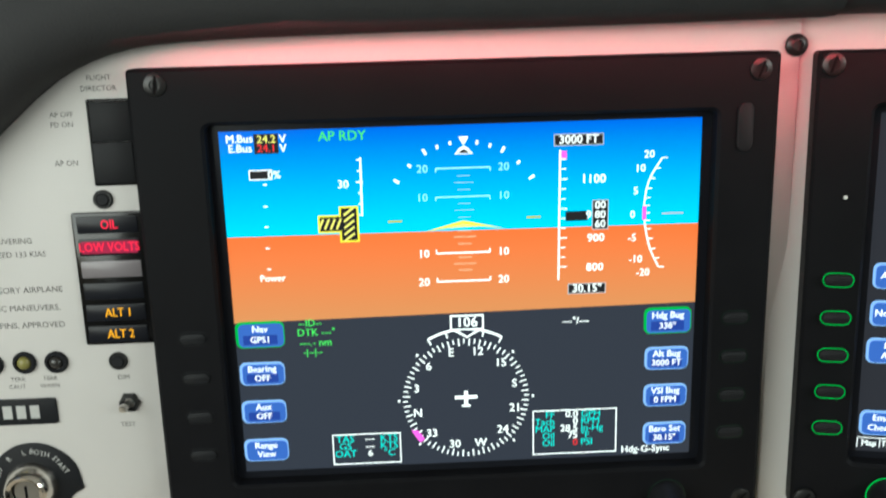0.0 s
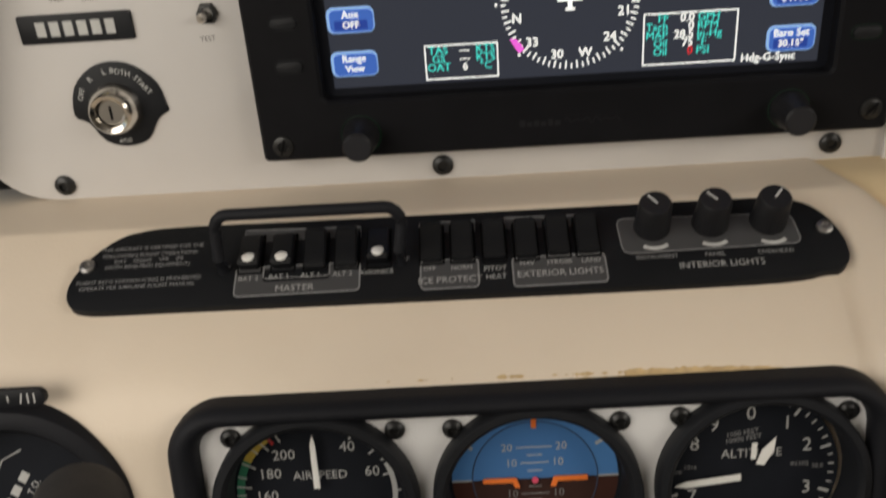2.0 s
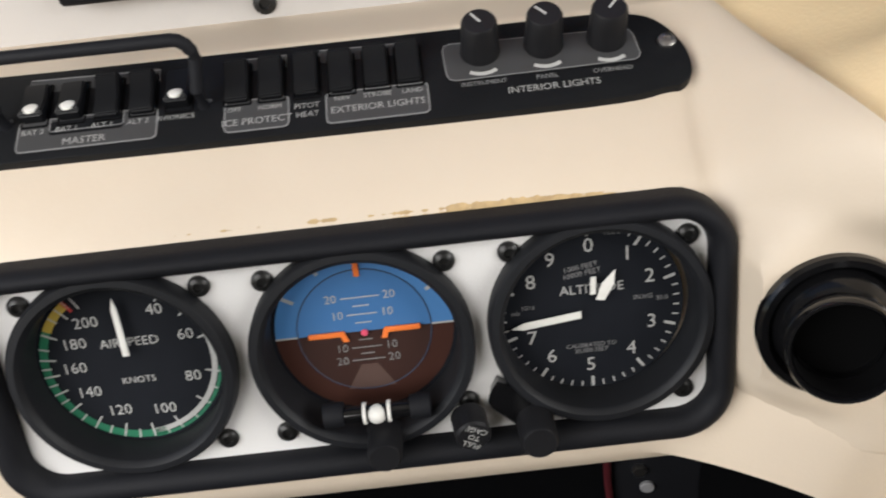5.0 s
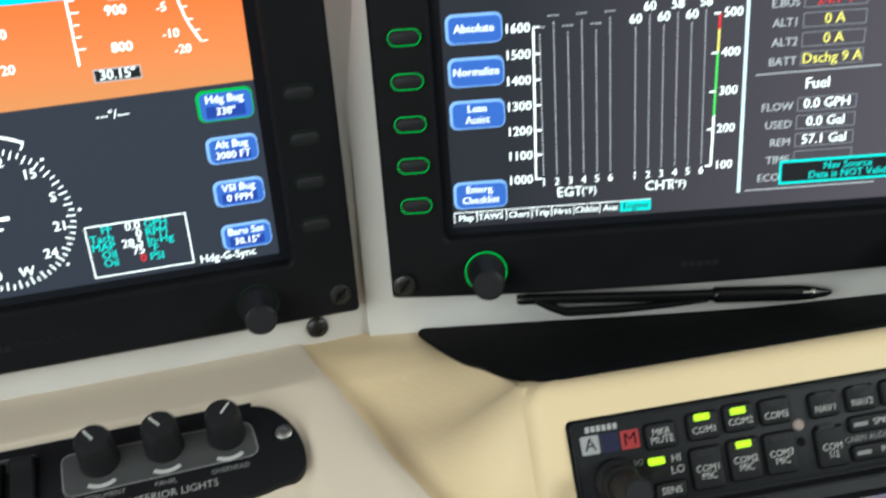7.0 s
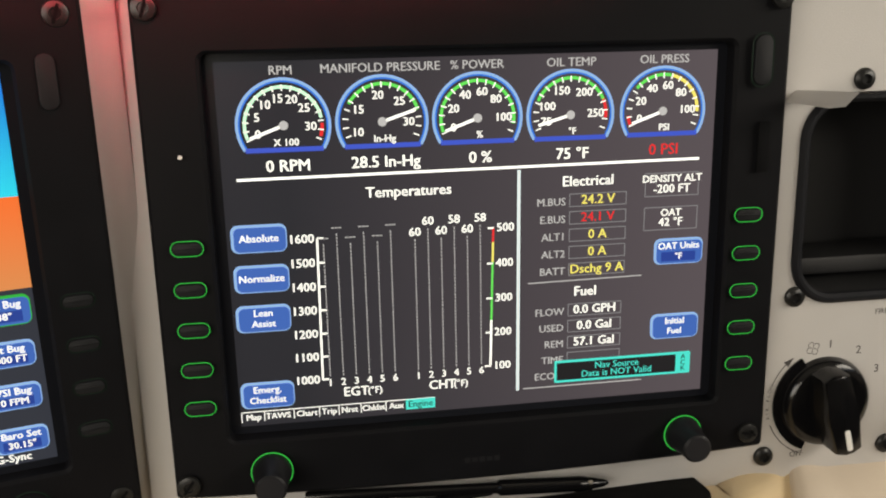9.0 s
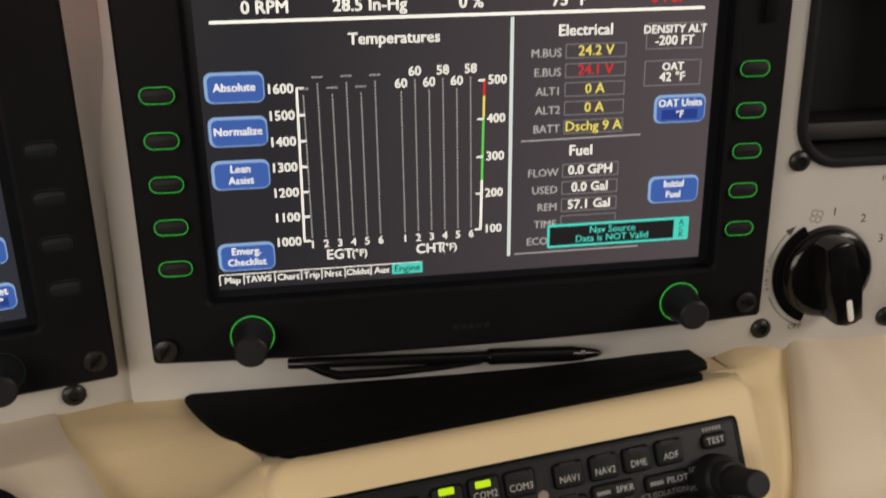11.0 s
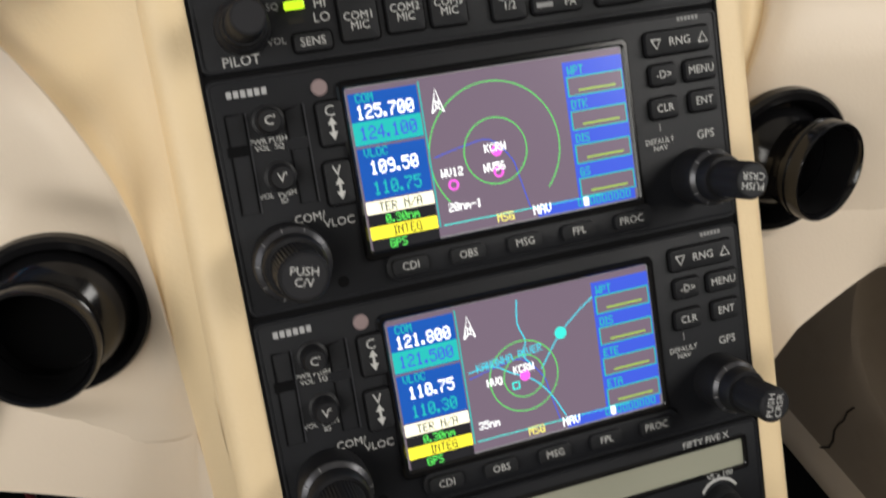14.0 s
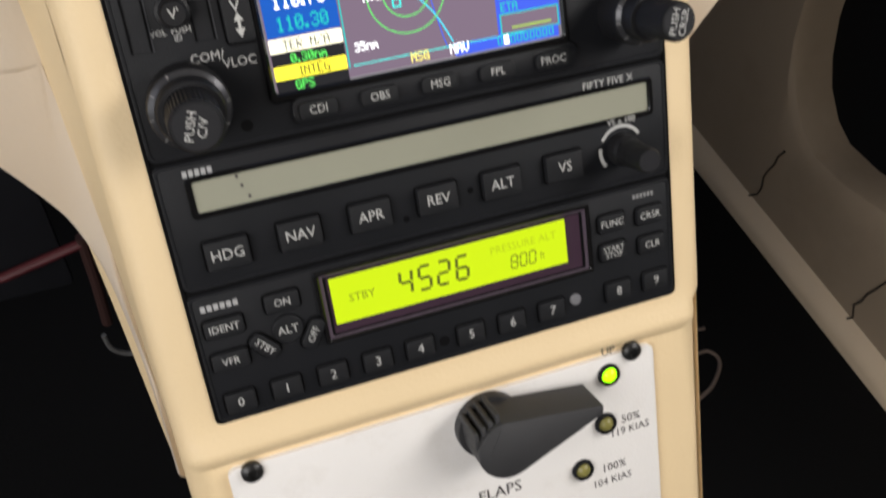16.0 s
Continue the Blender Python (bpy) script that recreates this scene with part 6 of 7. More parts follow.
# ---- switch strip on the padded roll ----
sw = thing("switch_panel", FW, "black switch strip with rockers, guard bar and dimmer knobs", "switch panel")
o = [(5.8, -24.7), (-0.8, -22.6), (-4.3, -16.8), (-3.9, -8.8), (1.0, 0.7), (8.6, 8.8), (18.1, 13.9), (37.4, 16.0), (83.0, 15.4), (137.0, 14.8), (194.4, 14.2), (281.9, 13.4), (290.2, 11.6), (297.8, 8.5), (304.1, 0.9), (307.6, -9.1), (307.3, -18.6), (303.0, -23.9), (297.0, -24.9), (267.8, -27.4), (136.5, -26.4), (42.8, -25.3), (16.8, -25.1)]
o = [(p.x, p.y) for p in spline([Vector((a, b, 0)) for a, b in o + o[:1]], 5)][:-1]
STRIP = mat("switch_strip_black", (0.0055, 0.006, 0.0072), 0.5, spec=0.18, var=0.2, scale=50, grain=0.25, grain_scale=2200)
part("face", outline_plate(o[::-1], -4, 2, 0.5), STRIP, sw)
for u, v in ((1.6, -2.5), (301.3, -3.9)):
    screw(sw, u, v, 3.4, 2, 1.6, "screw", mat("dull_steel", (0.30, 0.29, 0.28), 0.38, metal=1.0, var=0.15, scale=200))


ROCKER = mat("dark_rocker_plastic", (0.0058, 0.0062, 0.0074), 0.42, spec=0.2, var=0.15, scale=200)


def rocker_switch(u, v, lit=False):
    """A paddle rocker that pivots at its middle; lit ones show a white dot."""
    r = part("rocker", bmesh.new(), ROCKER, sw, m=at_mm(u, v, 2))
    bm = bmesh.new()
    prof = ((-8.4, 0), (-8.4, 2.6), (-6.8, 3.6), (0, 3.4), (7.4, 6.0), (9.2, 5.4), (9.2, 0)) if not lit else ((-7.4, 0), (-7.4, 4.6), (-6.2, 5.6), (0, 3.4), (7.4, 3.4), (9.2, 2.4), (9.2, 0))
    a = [bm.verts.new(mm(-4.3, p[0] + 0.5, p[1])) for p in prof]
    b = [bm.verts.new(mm(4.3, p[0] + 0.5, p[1])) for p in prof]
    for i in range(len(prof)):
        j = (i + 1) % len(prof)
        bm.faces.new((a[i], a[j], b[j], b[i]))
    bm.faces.new(a[::-1])
    bm.faces.new(b)
    bmesh.ops.recalc_face_normals(bm, faces=bm.faces)
    bmesh.ops.bevel(bm, geom=list(bm.edges), offset=0.0006, segments=2, affect="EDGES")
    bm.to_mesh(r.data)
    bm.free()
    smooth_by_angle(r.data)
    part("well", frame_plate(10.6, 20.0, 1, 8.9, 18.0, 0.6, -1, 0.4, 0.2, (0, 0.9)), DARK, r)
    if lit:
        dot = lathe([(0, 0.4), (2.0, 0.3), (2.6, 0.0), (2.6, -1.0)][::-1], 18)
        part("white_dot", shift(dot, pose(0, -0.0036, 0.0052, -20, 0, 0)), WHITEPL, r)


for (u, v), lit in (((69.9, -2.0), True), ((83.4, -2.3), True), ((96.7, -2.4), False), ((109.4, -2.4), False), ((122.5, -2.4), True), ((143.9, -2.6), False), ((156.4, -2.6), False), ((169.2, -2.9), False), ((182.0, -3.3), False), ((194.8, -2.7), False), ((206.7, -2.7), False)):
    rocker_switch(u, v, lit)
for a, b, c, d in ((64.6, -10.5, 114.7, -18.9), (139.5, -12.8, 162.3, -19.7), (176.2, -13.8, 212.7, -20.8)):
    u, v, w, h = (a + c) / 2, (b + d) / 2, c - a, 13.5
    shape(sw, "label_plate", plate(w, h, 2, 1.9, 2.2, 0.1, (u, v)), GREYPLATE)
    shape(sw, "label_outline", frame_plate(w + 0.8, h + 0.8, 2.2, w - 0.2, h - 0.2, 1.8, 2.0, 2.26, 0, (u, v)), LEGEND_DIM)
for a, b, c, d in ((66.2, 11.0, 114.7, 9.4), (139.1, 9.5, 161.8, 9.5), (174.3, 9.8, 210.1, 8.7)):
    shape(sw, "label_plate", plate(c - a, 6, 1.5, 1.9, 2.15, 0.1, ((a + c) / 2, (b + d) / 2 - 2)), GREYPLATE)
    shape(sw, "label_outline", line_bm([(a, b - 5), (a, b + 0.6), (c, d + 0.6), (c, d - 5)], 0.5, 2.25), LEGEND_DIM)
(a, b), (c, d) = (75.7, -9.5), (102.6, -16.0)
shape(sw, "label_notch", plate(c - a, 6.0, 1.2, 2.0, 2.27, 0, ((a + c) / 2, (b + d) / 2 + 0.5)), STRIP)
shape(sw, "label_outline", line_bm([(a, b + 2), (a, b - 3.4), (a + 1, b - 4.2), (c - 1, b - 4.2), (c, b - 3.4), (c, b + 2)], 0.4, 2.29), LEGEND_DIM)
LEGEND_STRIP = mat("worn_strip_legend", (0.33, 0.33, 0.32), 0.6, var=0.15, scale=400)
for b, (u, v), s, c in (("MASTER", (88.8, -18.9), 3.0, LEGEND), ("ICE PROTECT", (151.0, -19.3), 2.9, LEGEND), ("EXTERIOR LIGHTS", (194.6, -18.7), 2.9, LEGEND), ("INTERIOR LIGHTS", (257.8, -18.9), 2.9, LEGEND), ("PITOT", (169.1, -15.1), 2.3, LEGEND), ("HEAT", (169.3, -19.0), 2.3, LEGEND),
                        ("BAT 2", (69.7, -13.2), 2.2, LEGEND), ("BAT 1", (82.1, -13.1), 2.2, LEGEND), ("ALT 1", (94.9, -13.1), 2.2, LEGEND), ("ALT 2", (107.9, -13.4), 2.2, LEGEND), ("AVIONICS", (121.5, -13.5), 2.1, LEGEND), ("OFF", (59.5, -7.2), 2.0, LEGEND_DIM), ("OFF", (132.2, -8.0), 2.0, LEGEND_DIM),
                        ("OFF", (142.9, -13.4), 2.0, LEGEND), ("NORM", (155.8, -13.7), 2.0, LEGEND), ("NAV", (181.9, -13.5), 2.0, LEGEND), ("STROBE", (194.7, -13.5), 2.0, LEGEND), ("LAND", (207.3, -13.6), 2.0, LEGEND),
                        ("INSTRUMENT", (233.3, -13.9), 1.9, LEGEND_DIM), ("PANEL", (256.0, -14.1), 1.9, LEGEND_DIM), ("OVERHEAD", (279.6, -14.3), 1.9, LEGEND_DIM)):
    legend(sw, b, u, v, s, LEGEND_STRIP if c is LEGEND else LEGEND_DIM, 2.3)
for b, (u, v) in (("THIS AIRCRAFT IS CERTIFIED FOR THE", (27.4, 5.6)), ("FOLLOWING FLIGHT OPERATIONS:", (27.2, 2.2)), ("DAY    NIGHT    VFR    IFR", (27.0, -0.7)), ("(WITH REQUIRED EQUIPMENT)", (26.8, -3.5)), ("FLIGHT INTO KNOWN ICING IS PROHIBITED", (24.3, -10.7)), ("OPERATE PER AIRPLANE FLIGHT MANUAL", (24.1, -13.7))):
    legend(sw, b, u, v, 1.75, LEGEND_DIM, 2.06)
# guard bar over the master switches
(a, b), (c, d) = (59.2, -8.6), (131.5, -9.3)
gh = 26.0
gp = [(a, b, 0), (a, b, 8)] + [(a + 0.5 + 6 * (1 - math.cos(t)) , b + 6 + 2 * math.sin(t), gh - 8 + 8 * math.sin(t)) for t in (0.0, 0.4, 0.8, 1.2, 1.57)] + [(c + 2 - 6 * (1 - math.cos(t)), d + 6 + 2 * math.sin(t), gh - 8 + 8 * math.sin(t)) for t in (1.57, 1.2, 0.8, 0.4, 0.0)] + [(c, d, 8), (c, d, 0)]
part("guard_bar", tube([(p[0], p[1], p[2] + 2) for p in gp], 2.4, 12), RUBBER, sw)
# dimmers
o = [(220.3, -11.7), (290.9, -11.1), (289.6, 4.0), (219.5, 6.1)]
o = [Vector(q) for q in o]
o = [q for i in range(4) for q in (o[i] + (o[i - 1] - o[i]).normalized() * 3.0, o[i] + (o[i - 1] - o[i]).normalized() * 0.9 + (o[(i + 1) % 4] - o[i]).normalized() * 0.9, o[i] + (o[(i + 1) % 4] - o[i]).normalized() * 3.0)]
o = [(q.x, q.y) for q in o]
shape(sw, "dimmer_plate", outline_plate(o, 1.9, 2.4, 0.2), GREYPLATE)
shape(sw, "label_outline", line_bm(o + o[:1], 0.4, 2.5), LEGEND_DIM)
for (u, v), a in (((233.4, 1.1), 35), ((256.8, 1.2), 40), ((279.9, 0.7), -40)):
    k = part("dimmer_knob", lathe([(0, 15.5), (5.6, 15.5), (6.3, 14.4), (6.9, 1.5), (7.2, 0.3), (7.2, 0)][::-1], 64, (0, 0), 0.03, 32), KNOB, sw, m=at_mm(u, v, 2.4))
    shape(k, "pointer_line", shift(bar(0, 2.0, 0.9, 5.4, 15.65), pose(0, 0, 0, 0, 0, a)), LEGEND)
    shape(sw, "dimmer_arc", line_bm(arc_pts(u, v - 2.2, 8.8, 146, 212, 14), 1.6, 2.6), LEGEND)

# ---- three standby gauges ----
gp = thing("gauge_panel", FG, "pale plate with padded black rubber frame round three gauges", "gauge panel")
bm = bmesh.new()
loops = [[(p[0] + 107.5, p[1] - 31.2) for p in rr_points(258, 80, 10, 6)]] + [arc_pts(a, b, 37.0, 0, 360, 48)[:-1] for a, b in ((30.2, -29.2), (114.4, -29.6), (198.4, -28.6))]
eds = []
for lo in loops:
    vv = [bm.verts.new(mm(p[0], p[1], -1.0)) for p in lo]
    eds += [bm.edges.new((vv[i], vv[(i + 1) % len(vv)])) for i in range(len(vv))]
bmesh.ops.triangle_fill(bm, use_beauty=True, use_dissolve=False, edges=eds, normal=(0, 0, 1))
part("plate", bm, PANELMET, gp, smooth=False)
part("padded_frame", round_frame(270, 95.5, 21, 249, 76.5, 12, -8, 7.5, 6.5, (111, -33), (112, -31.5), 8), RUBBER, gp)
for u, v in ((0.0, 0.2), (62.2, 0.4), (60.2, -61.5), (82.1, -61.5), (83.8, -0.3), (146.1, -0.4), (168.3, 0.2), (229.6, -0.6), (227.9, -61.4), (149.5, -56.8)):
    screw(gp, u, v, 3.9, -1, 2.4, "gauge_screw")


CASE = mat("satin_black_case", (0.012, 0.0128, 0.0152), 0.5, spec=0.25, var=0.15, scale=120)


def gauge_case(name, label, u, v, deep=8.5, off=(0, 0)):
    g = thing(name, FG @ at_mm(u, v, 0), label, "cockpit gauge", "standby gauges")
    part("case", lathe([(34.0, 1.0 - deep), (34.2, 4.0), (34.6, 5.2), (36.2, 6.6), (38.6, 6.4), (39.6, 5.0), (39.8, -1.2)][::-1], 64), CASE, g)
    return g, part("dial", disc(34.2, -2.0, 1.5, 0.1, 64), GFACE, g, m=at_mm(off[0], off[1], -deep))


def dial_tick(d, a, r0, r1, w=0.8, m=None, c=(0, 0), z=1.65):
    shape(d, "dial_tick", line_bm([arc_pts(c[0], c[1], r0, a, a, 1)[0], arc_pts(c[0], c[1], r1, a, a, 1)[0]], w, z), m or LEGEND)


asi, d = gauge_case("airspeed_gauge", "black airspeed gauge with coloured arcs and white pointer", 30.2, -29.2, 10, (-0.8, -0.6))
for m_, a0, a1, r, w in ((LEGEND, 66, 176, 30.0, 2.0), (DGREEN, 168, 300, 30.8, 3.0), (DYELLOW, 300, 324, 30.8, 3.2), (DGREEN, 100, 176, 32.0, 1.3)):
    shape(d, "speed_arc", line_bm(arc_pts(0, 0, r, a0, a1, 30), w, 1.6), m_)
dial_tick(d, 325, 27.4, 32.6, 1.3, DRED)
for i, a in enumerate([31, 42, 52, 62, 75, 90, 104, 117, 130, 144, 157, 167, 177, 187, 197, 207, 217, 227, 236, 244, 251, 258, 265, 271, 278, 286, 297, 310, 318, 325, 331]):
    dial_tick(d, a, 32.4, 28.8 if i % 2 else 26.6, 0.7)
for b, a, r in (("40", 33, 23.6), ("60", 68, 23.4), ("80", 112, 22.6), ("100", 160, 22.2), ("120", 204, 21.4), ("140", 239, 20.8), ("160", 269, 20.6), ("180", 297, 20.6), ("200", 325, 21.2)):
    x, y = arc_pts(0, 0, r, a, a, 1)[0]
    legend(d, b, x, y, 4.2, LEGEND, 1.65)
legend(d, "AIRSPEED", 1.3, 8.0, 3.5, LEGEND, 1.65)
legend(d, "KNOTS", 1.2, -7.6, 2.6, LEGEND, 1.65)
part("pointer", outline_plate([(-1.1, 4.4), (1.3, 4.4), (1.1, 23), (0.2, 27.4), (-1.0, 23)], 3.6, 4.2, 0.1), WHITEPL, asi, m=at_mm(-0.8, -1.0, -9.5))

ai, d = gauge_case("attitude_gauge", "attitude gauge with blue sky, brown ground and orange wings", 114.4, -29.6, 14)
hz = -0.2


def half_disc(r, y0, up, z, n=40):
    a = math.degrees(math.acos(max(-1, min(1, y0 / r))))
    return poly_bm(arc_pts(0, 0, r, -a, a, n) if up else arc_pts(0, 0, r, a, 360 - a, n), z)


shape(d, "sky_half", half_disc(32.6, hz, True, 1.56), GBLUE)
shape(d, "ground_half", half_disc(32.6, hz, False, 1.56), GBROWN)
for up, c in ((True, mat("inner_sky_blue", (0.06, 0.19, 0.44), 0.45)), (False, mat("inner_ground_brown", (0.042, 0.018, 0.014), 0.45))):
    shape(d, "drum", half_disc(24.4, hz, up, 1.75), c)
# dark ring painted in for the mask's shadow round the drum
shape(d, "drum_shadow_line", lathe([(24.3, 1.7), (24.4, 1.9), (24.65, 1.9), (24.8, 1.6)], 48), mat("drum_shadow_grey", (0.045, 0.07, 0.12), 0.5))
for s in (-1, 1):
    shape(d, "horizon_line", bar(s * 28.6, hz, 8.2, 0.7, 1.7), LEGEND)
for y, w, b in ((13.6, 14, "20"), (10.2, 6, ""), (6.8, 11, "10"), (3.4, 6, ""), (-3.6, 5, ""), (-6.8, 11, "10"), (-9.4, 5, ""), (-12.0, 12, "20")):
    shape(d, "pitch_line", bar(0, y, w, 0.5, 1.9), LEGEND_DIM if y < 0 else LEGEND)
    if b:
        for s in (-1, 1):
            legend(d, b, s * (w / 2 + 3.6), y, 3.2, LEGEND_DIM if y < 0 else LEGEND, 1.9)
for a in (-60, -30, -20, -10, 10, 20, 30, 60):
    dial_tick(d, a, 32.2, 27.6 if abs(a) in (30, 60) else 29.6, 1.4 if abs(a) in (30, 60) else 0.8, z=1.8)
part("sky_pointer", plate(2.0, 9, 0.3, 2.4, 3.2, 0.2, (0.2, 26.6)), ORANGE, ai, m=at_mm(0, 0, -14.4))
for s in (-1, 1):
    part("miniature_wing", plate(13, 2.0, 0.4, 3.0, 3.8, 0.2, (s * 14.0, 0.0)), ORANGE, ai, m=at_mm(0, 0, -14.4))
    part("miniature_wing", outline_plate([(s * 7 - 1.0, -3.2), (s * 7 + 1.0, -3.2), (s * 8.4 + 1.2, 0.6), (s * 8.4 - 1.2, 0.6)], 3.0, 3.7, 0.1), ORANGE, ai, m=at_mm(0, 0, -14.4))
part("centre_dot", disc(1.3, 3.0, 3.8, 0.3, 14, (0, -0.4)), mat("pink_dot", (0.85, 0.10, 0.18), 0.5), ai, m=at_mm(0, 0, -14.4))
shape(d, "ground_shadow", poly_bm([(-3, -14), (3, -14), (9, -24), (-9, -24)], 1.8), mat("ground_fan", (0.10, 0.06, 0.05), 0.5))
part("ball_tube", shift(lathe([(0, -15), (2.6, -14), (3.0, -9), (3.2, 0), (3.0, 9), (2.6, 14), (0, 15)], 20), pose(0.002, -0.0236, 0.006, 0, 90, 0)), GLOSS, ai)
for s in (-1, 1):
    part("tube_clip", shift(lathe([(3.6, -0.6), (4.0, -0.6), (4.0, 0.6), (3.6, 0.6)], 20), pose(0.002 + s * 0.0044, -0.0236, 0.006, 0, 90, 0)), WHITEPL, ai)
    part("tube_end", shift(lathe([(0, -4), (4.4, -3.6), (4.8, 0), (4.4, 3.6), (0, 4)], 20), pose(0.002 + s * 0.0155, -0.0236, 0.005, 0, 90, 0)), RUBBER, ai)
part("slip_ball", shift(lathe([(0, -3.6)] + [(3.6 * math.sin(t * math.pi / 8), -3.6 * math.cos(t * math.pi / 8)) for t in range(1, 8)] + [(0, 3.6)], 18), pose(0.002, -0.0236, 0.0072)), WHITEPL, ai)
part("adjust_knob", lathe([(0, 16), (5.2, 16), (6.0, 14.6), (6.2, 2), (7, 0)][::-1], 48, (0, 0), 0.03, 24), KNOB, ai, m=at_mm(3.5, -35.5, 2))
ck = part("cage_knob", lathe([(0, 13), (5.6, 13), (6.4, 12), (6.6, 2), (3, 1.6), (3, 0)][::-1], 40), KNOB, ai, m=pose(0.034, -0.031, 0.002, 8, 6, 0))
legend(ck, "PULL", -1.2, -3.0, 2.2, LEGEND, 13.2, turn=150)
legend(ck, "TO", 0, 0, 2.2, LEGEND, 13.2, turn=150)
legend(ck, "CAGE", 1.2, 3.0, 2.2, LEGEND, 13.2, turn=150)

al, d = gauge_case("altimeter", "black altimeter with white numerals and two white pointers", 198.4, -28.6, 11, (-1.8, -0.8))
for i in range(50):
    a = i * 7.2
    dial_tick(d, a, 32.6, 28.4 if i % 5 == 0 else 30.4, 1.1 if i % 5 == 0 else 0.6)
for i in range(10):
    a = (1, 36, 66, 111, 142, 181, 218, 244, 300, 326)[i]
    x, y = arc_pts(0, 0.6, 24.0, a, a, 1)[0]
    legend(d, str(i), x, y, 5.4, LEGEND, 1.65)
legend(d, "ALTITUDE", 1.0, 7.8, 3.5, LEGEND, 1.65)
legend(d, "1000 FEET\n10000 FEET", -2.5, 15.4, 2.0, LEGEND_DIM, 1.65, turn=8)
legend(d, "100", -10, 29.0, 2.0, LEGEND_DIM, 1.65)
legend(d, "FEET", 9, 29.0, 2.0, LEGEND_DIM, 1.65)
legend(d, "CALIBRATED TO\n20,000 FEET", 0, -16.2, 1.7, LEGEND_DIM, 1.65)
for b, x, y in (("mb", -27, 1.0), ("1016", -22.4, 2.8), ("IN.HG", 19.4, 2.4), ("30.0", 26.2, 1.2)):
    legend(d, b, x, y, 1.8, LEGEND_DIM, 1.7)
part("long_pointer", outline_plate([(p[0], p[1]) for p in ((-3.6, 0.5), (-24.5, -1.9), (-28.9, -3.8), (-24.5, -4.6), (-3.6, -2.2))], 3.4, 4.0, 0.1), WHITEPL, al, m=at_mm(-1.8, -0.8, -10.5))
part("short_pointer", outline_plate([(2.0, 4.6), (5.0, 4.0), (8.6, 10.0), (9.2, 15.6), (4.2, 10.6)], 3.4, 4.0, 0.1), WHITEPL, al, m=at_mm(-1.8, -0.8, -10.5))
part("thin_pointer", outline_plate([(0.0, 6.6), (2.0, 6.6), (2.4, 13.4), (0.4, 13.4)], 3.2, 3.6, 0.1), WHITEPL, al, m=at_mm(-1.8, -0.8, -10.5))
part("setting_knob_arm", outline_plate([(p.x, p.y) for p in spline([Vector((a, b, 0)) for a, b in ((-38, -19), (-31, -24), (-25, -30), (-22, -38), (-29, -38), (-36, -32), (-41, -26), (-38, -19))], 3)][:-1], -1, 5.5, 1.2), GLOSS, al)
part("setting_knob", lathe([(0, 16), (5.6, 16), (6.4, 14.8), (6.6, 2), (7, 0)][::-1], 48, (0, 0), 0.03, 24), KNOB, al, m=at_mm(-26, -36, 4))

# ---- web below the roll, trim and console details ----
edge = [(180, -93, -8), (212, -93, -7), (238, -96, 2), (268.7, -105.8, 12), (277.0, -112.1, 14), (291.5, -138.6, 12), (296.5, -154.0, 10), (300.1, -174.8, 8), (301.7, -205.7, 6), (302.0, -242.3, 5), (300.4, -298.5, 4)]
tops = [(180, -80, -4), (217, -80, -2), (240, -78, -1), (264, -77, 7.5), (285, -78, 16), (300, -82, 21.5), (303, -96, 22), (303.5, -122, 20), (304, -155, 16), (306, -220, 6), (308, -310, -3)]


def web_rows(sink=()):
    rows = []
    low = [(a, b, c - (sink[i] if i < len(sink) else 0)) for i, (a, b, c) in enumerate(tops)]
    for a, b in zip(spline([Vector(p) for p in edge], 4), spline([Vector(p) for p in low], 4)):
        rows.append([G_(a.x + 3, a.y + 5, a.z - 18), G_(a.x + 0.5, a.y + 1, a.z - 6), G_(a.x, a.y, a.z - 2), G_(a.x + 0.6, a.y + 1.2, a.z + 1), G_(a.x * 0.6 + b.x * 0.4, a.y * 0.6 + b.y * 0.4, a.z * 0.6 + b.z * 0.4 + 1.4), G_(b.x, b.y + 5, b.z + 0.7), G_(b.x + 1.2, b.y + 10, b.z + 0.2), G_(b.x + 3.2, b.y + 17, b.z - 1.4)])
    return rows


part("web", loft(web_rows()), ROLL, cn)
part("web", loft([[flip(p) for p in row] for row in web_rows((0, 0, 1, 7, 12, 13, 8, 3))]), ROLL, cn)


# worn glue line above the gauge frame
WORN = mat("worn_brown_vinyl", (0.52, 0.37, 0.19), 0.8, var=0.4, scale=300, grain=0.9, grain_scale=900, stain=(0.24, 0.14, 0.06), stain_scale=200, stain_amount=0.7)
random.seed(4)
ws = thing("worn_edge", FG, "frayed brown glue line on the cream padding above the gauges", "wear mark")
rows_a, rows_b, rough = [], [], 0.4
for i in range(210):
    u = 42 + i * 0.79
    k = math.sin(min(1.0, i / 28, (209 - i) / 46) * math.pi / 2)
    rows_a.append((u, 13.6))
    rough = 0.6 * rough + 0.4 * random.random()
    rows_b.append((u, 15.4 + k * (0.1 + 1.9 * rough ** 1.5 + 0.5 * abs(math.sin(i * 0.1)))))
bm = bmesh.new()
va = [bm.verts.new(mm(p[0], p[1], -0.2 - 0.43 * p[1])) for p in rows_a]
vb = [bm.verts.new(mm(p[0], p[1], -0.5 - 0.43 * p[1])) for p in rows_b]
for i in range(209):
    bm.faces.new((va[i], va[i + 1], vb[i + 1], vb[i]))
part("frayed_strip", bm, WORN, ws)


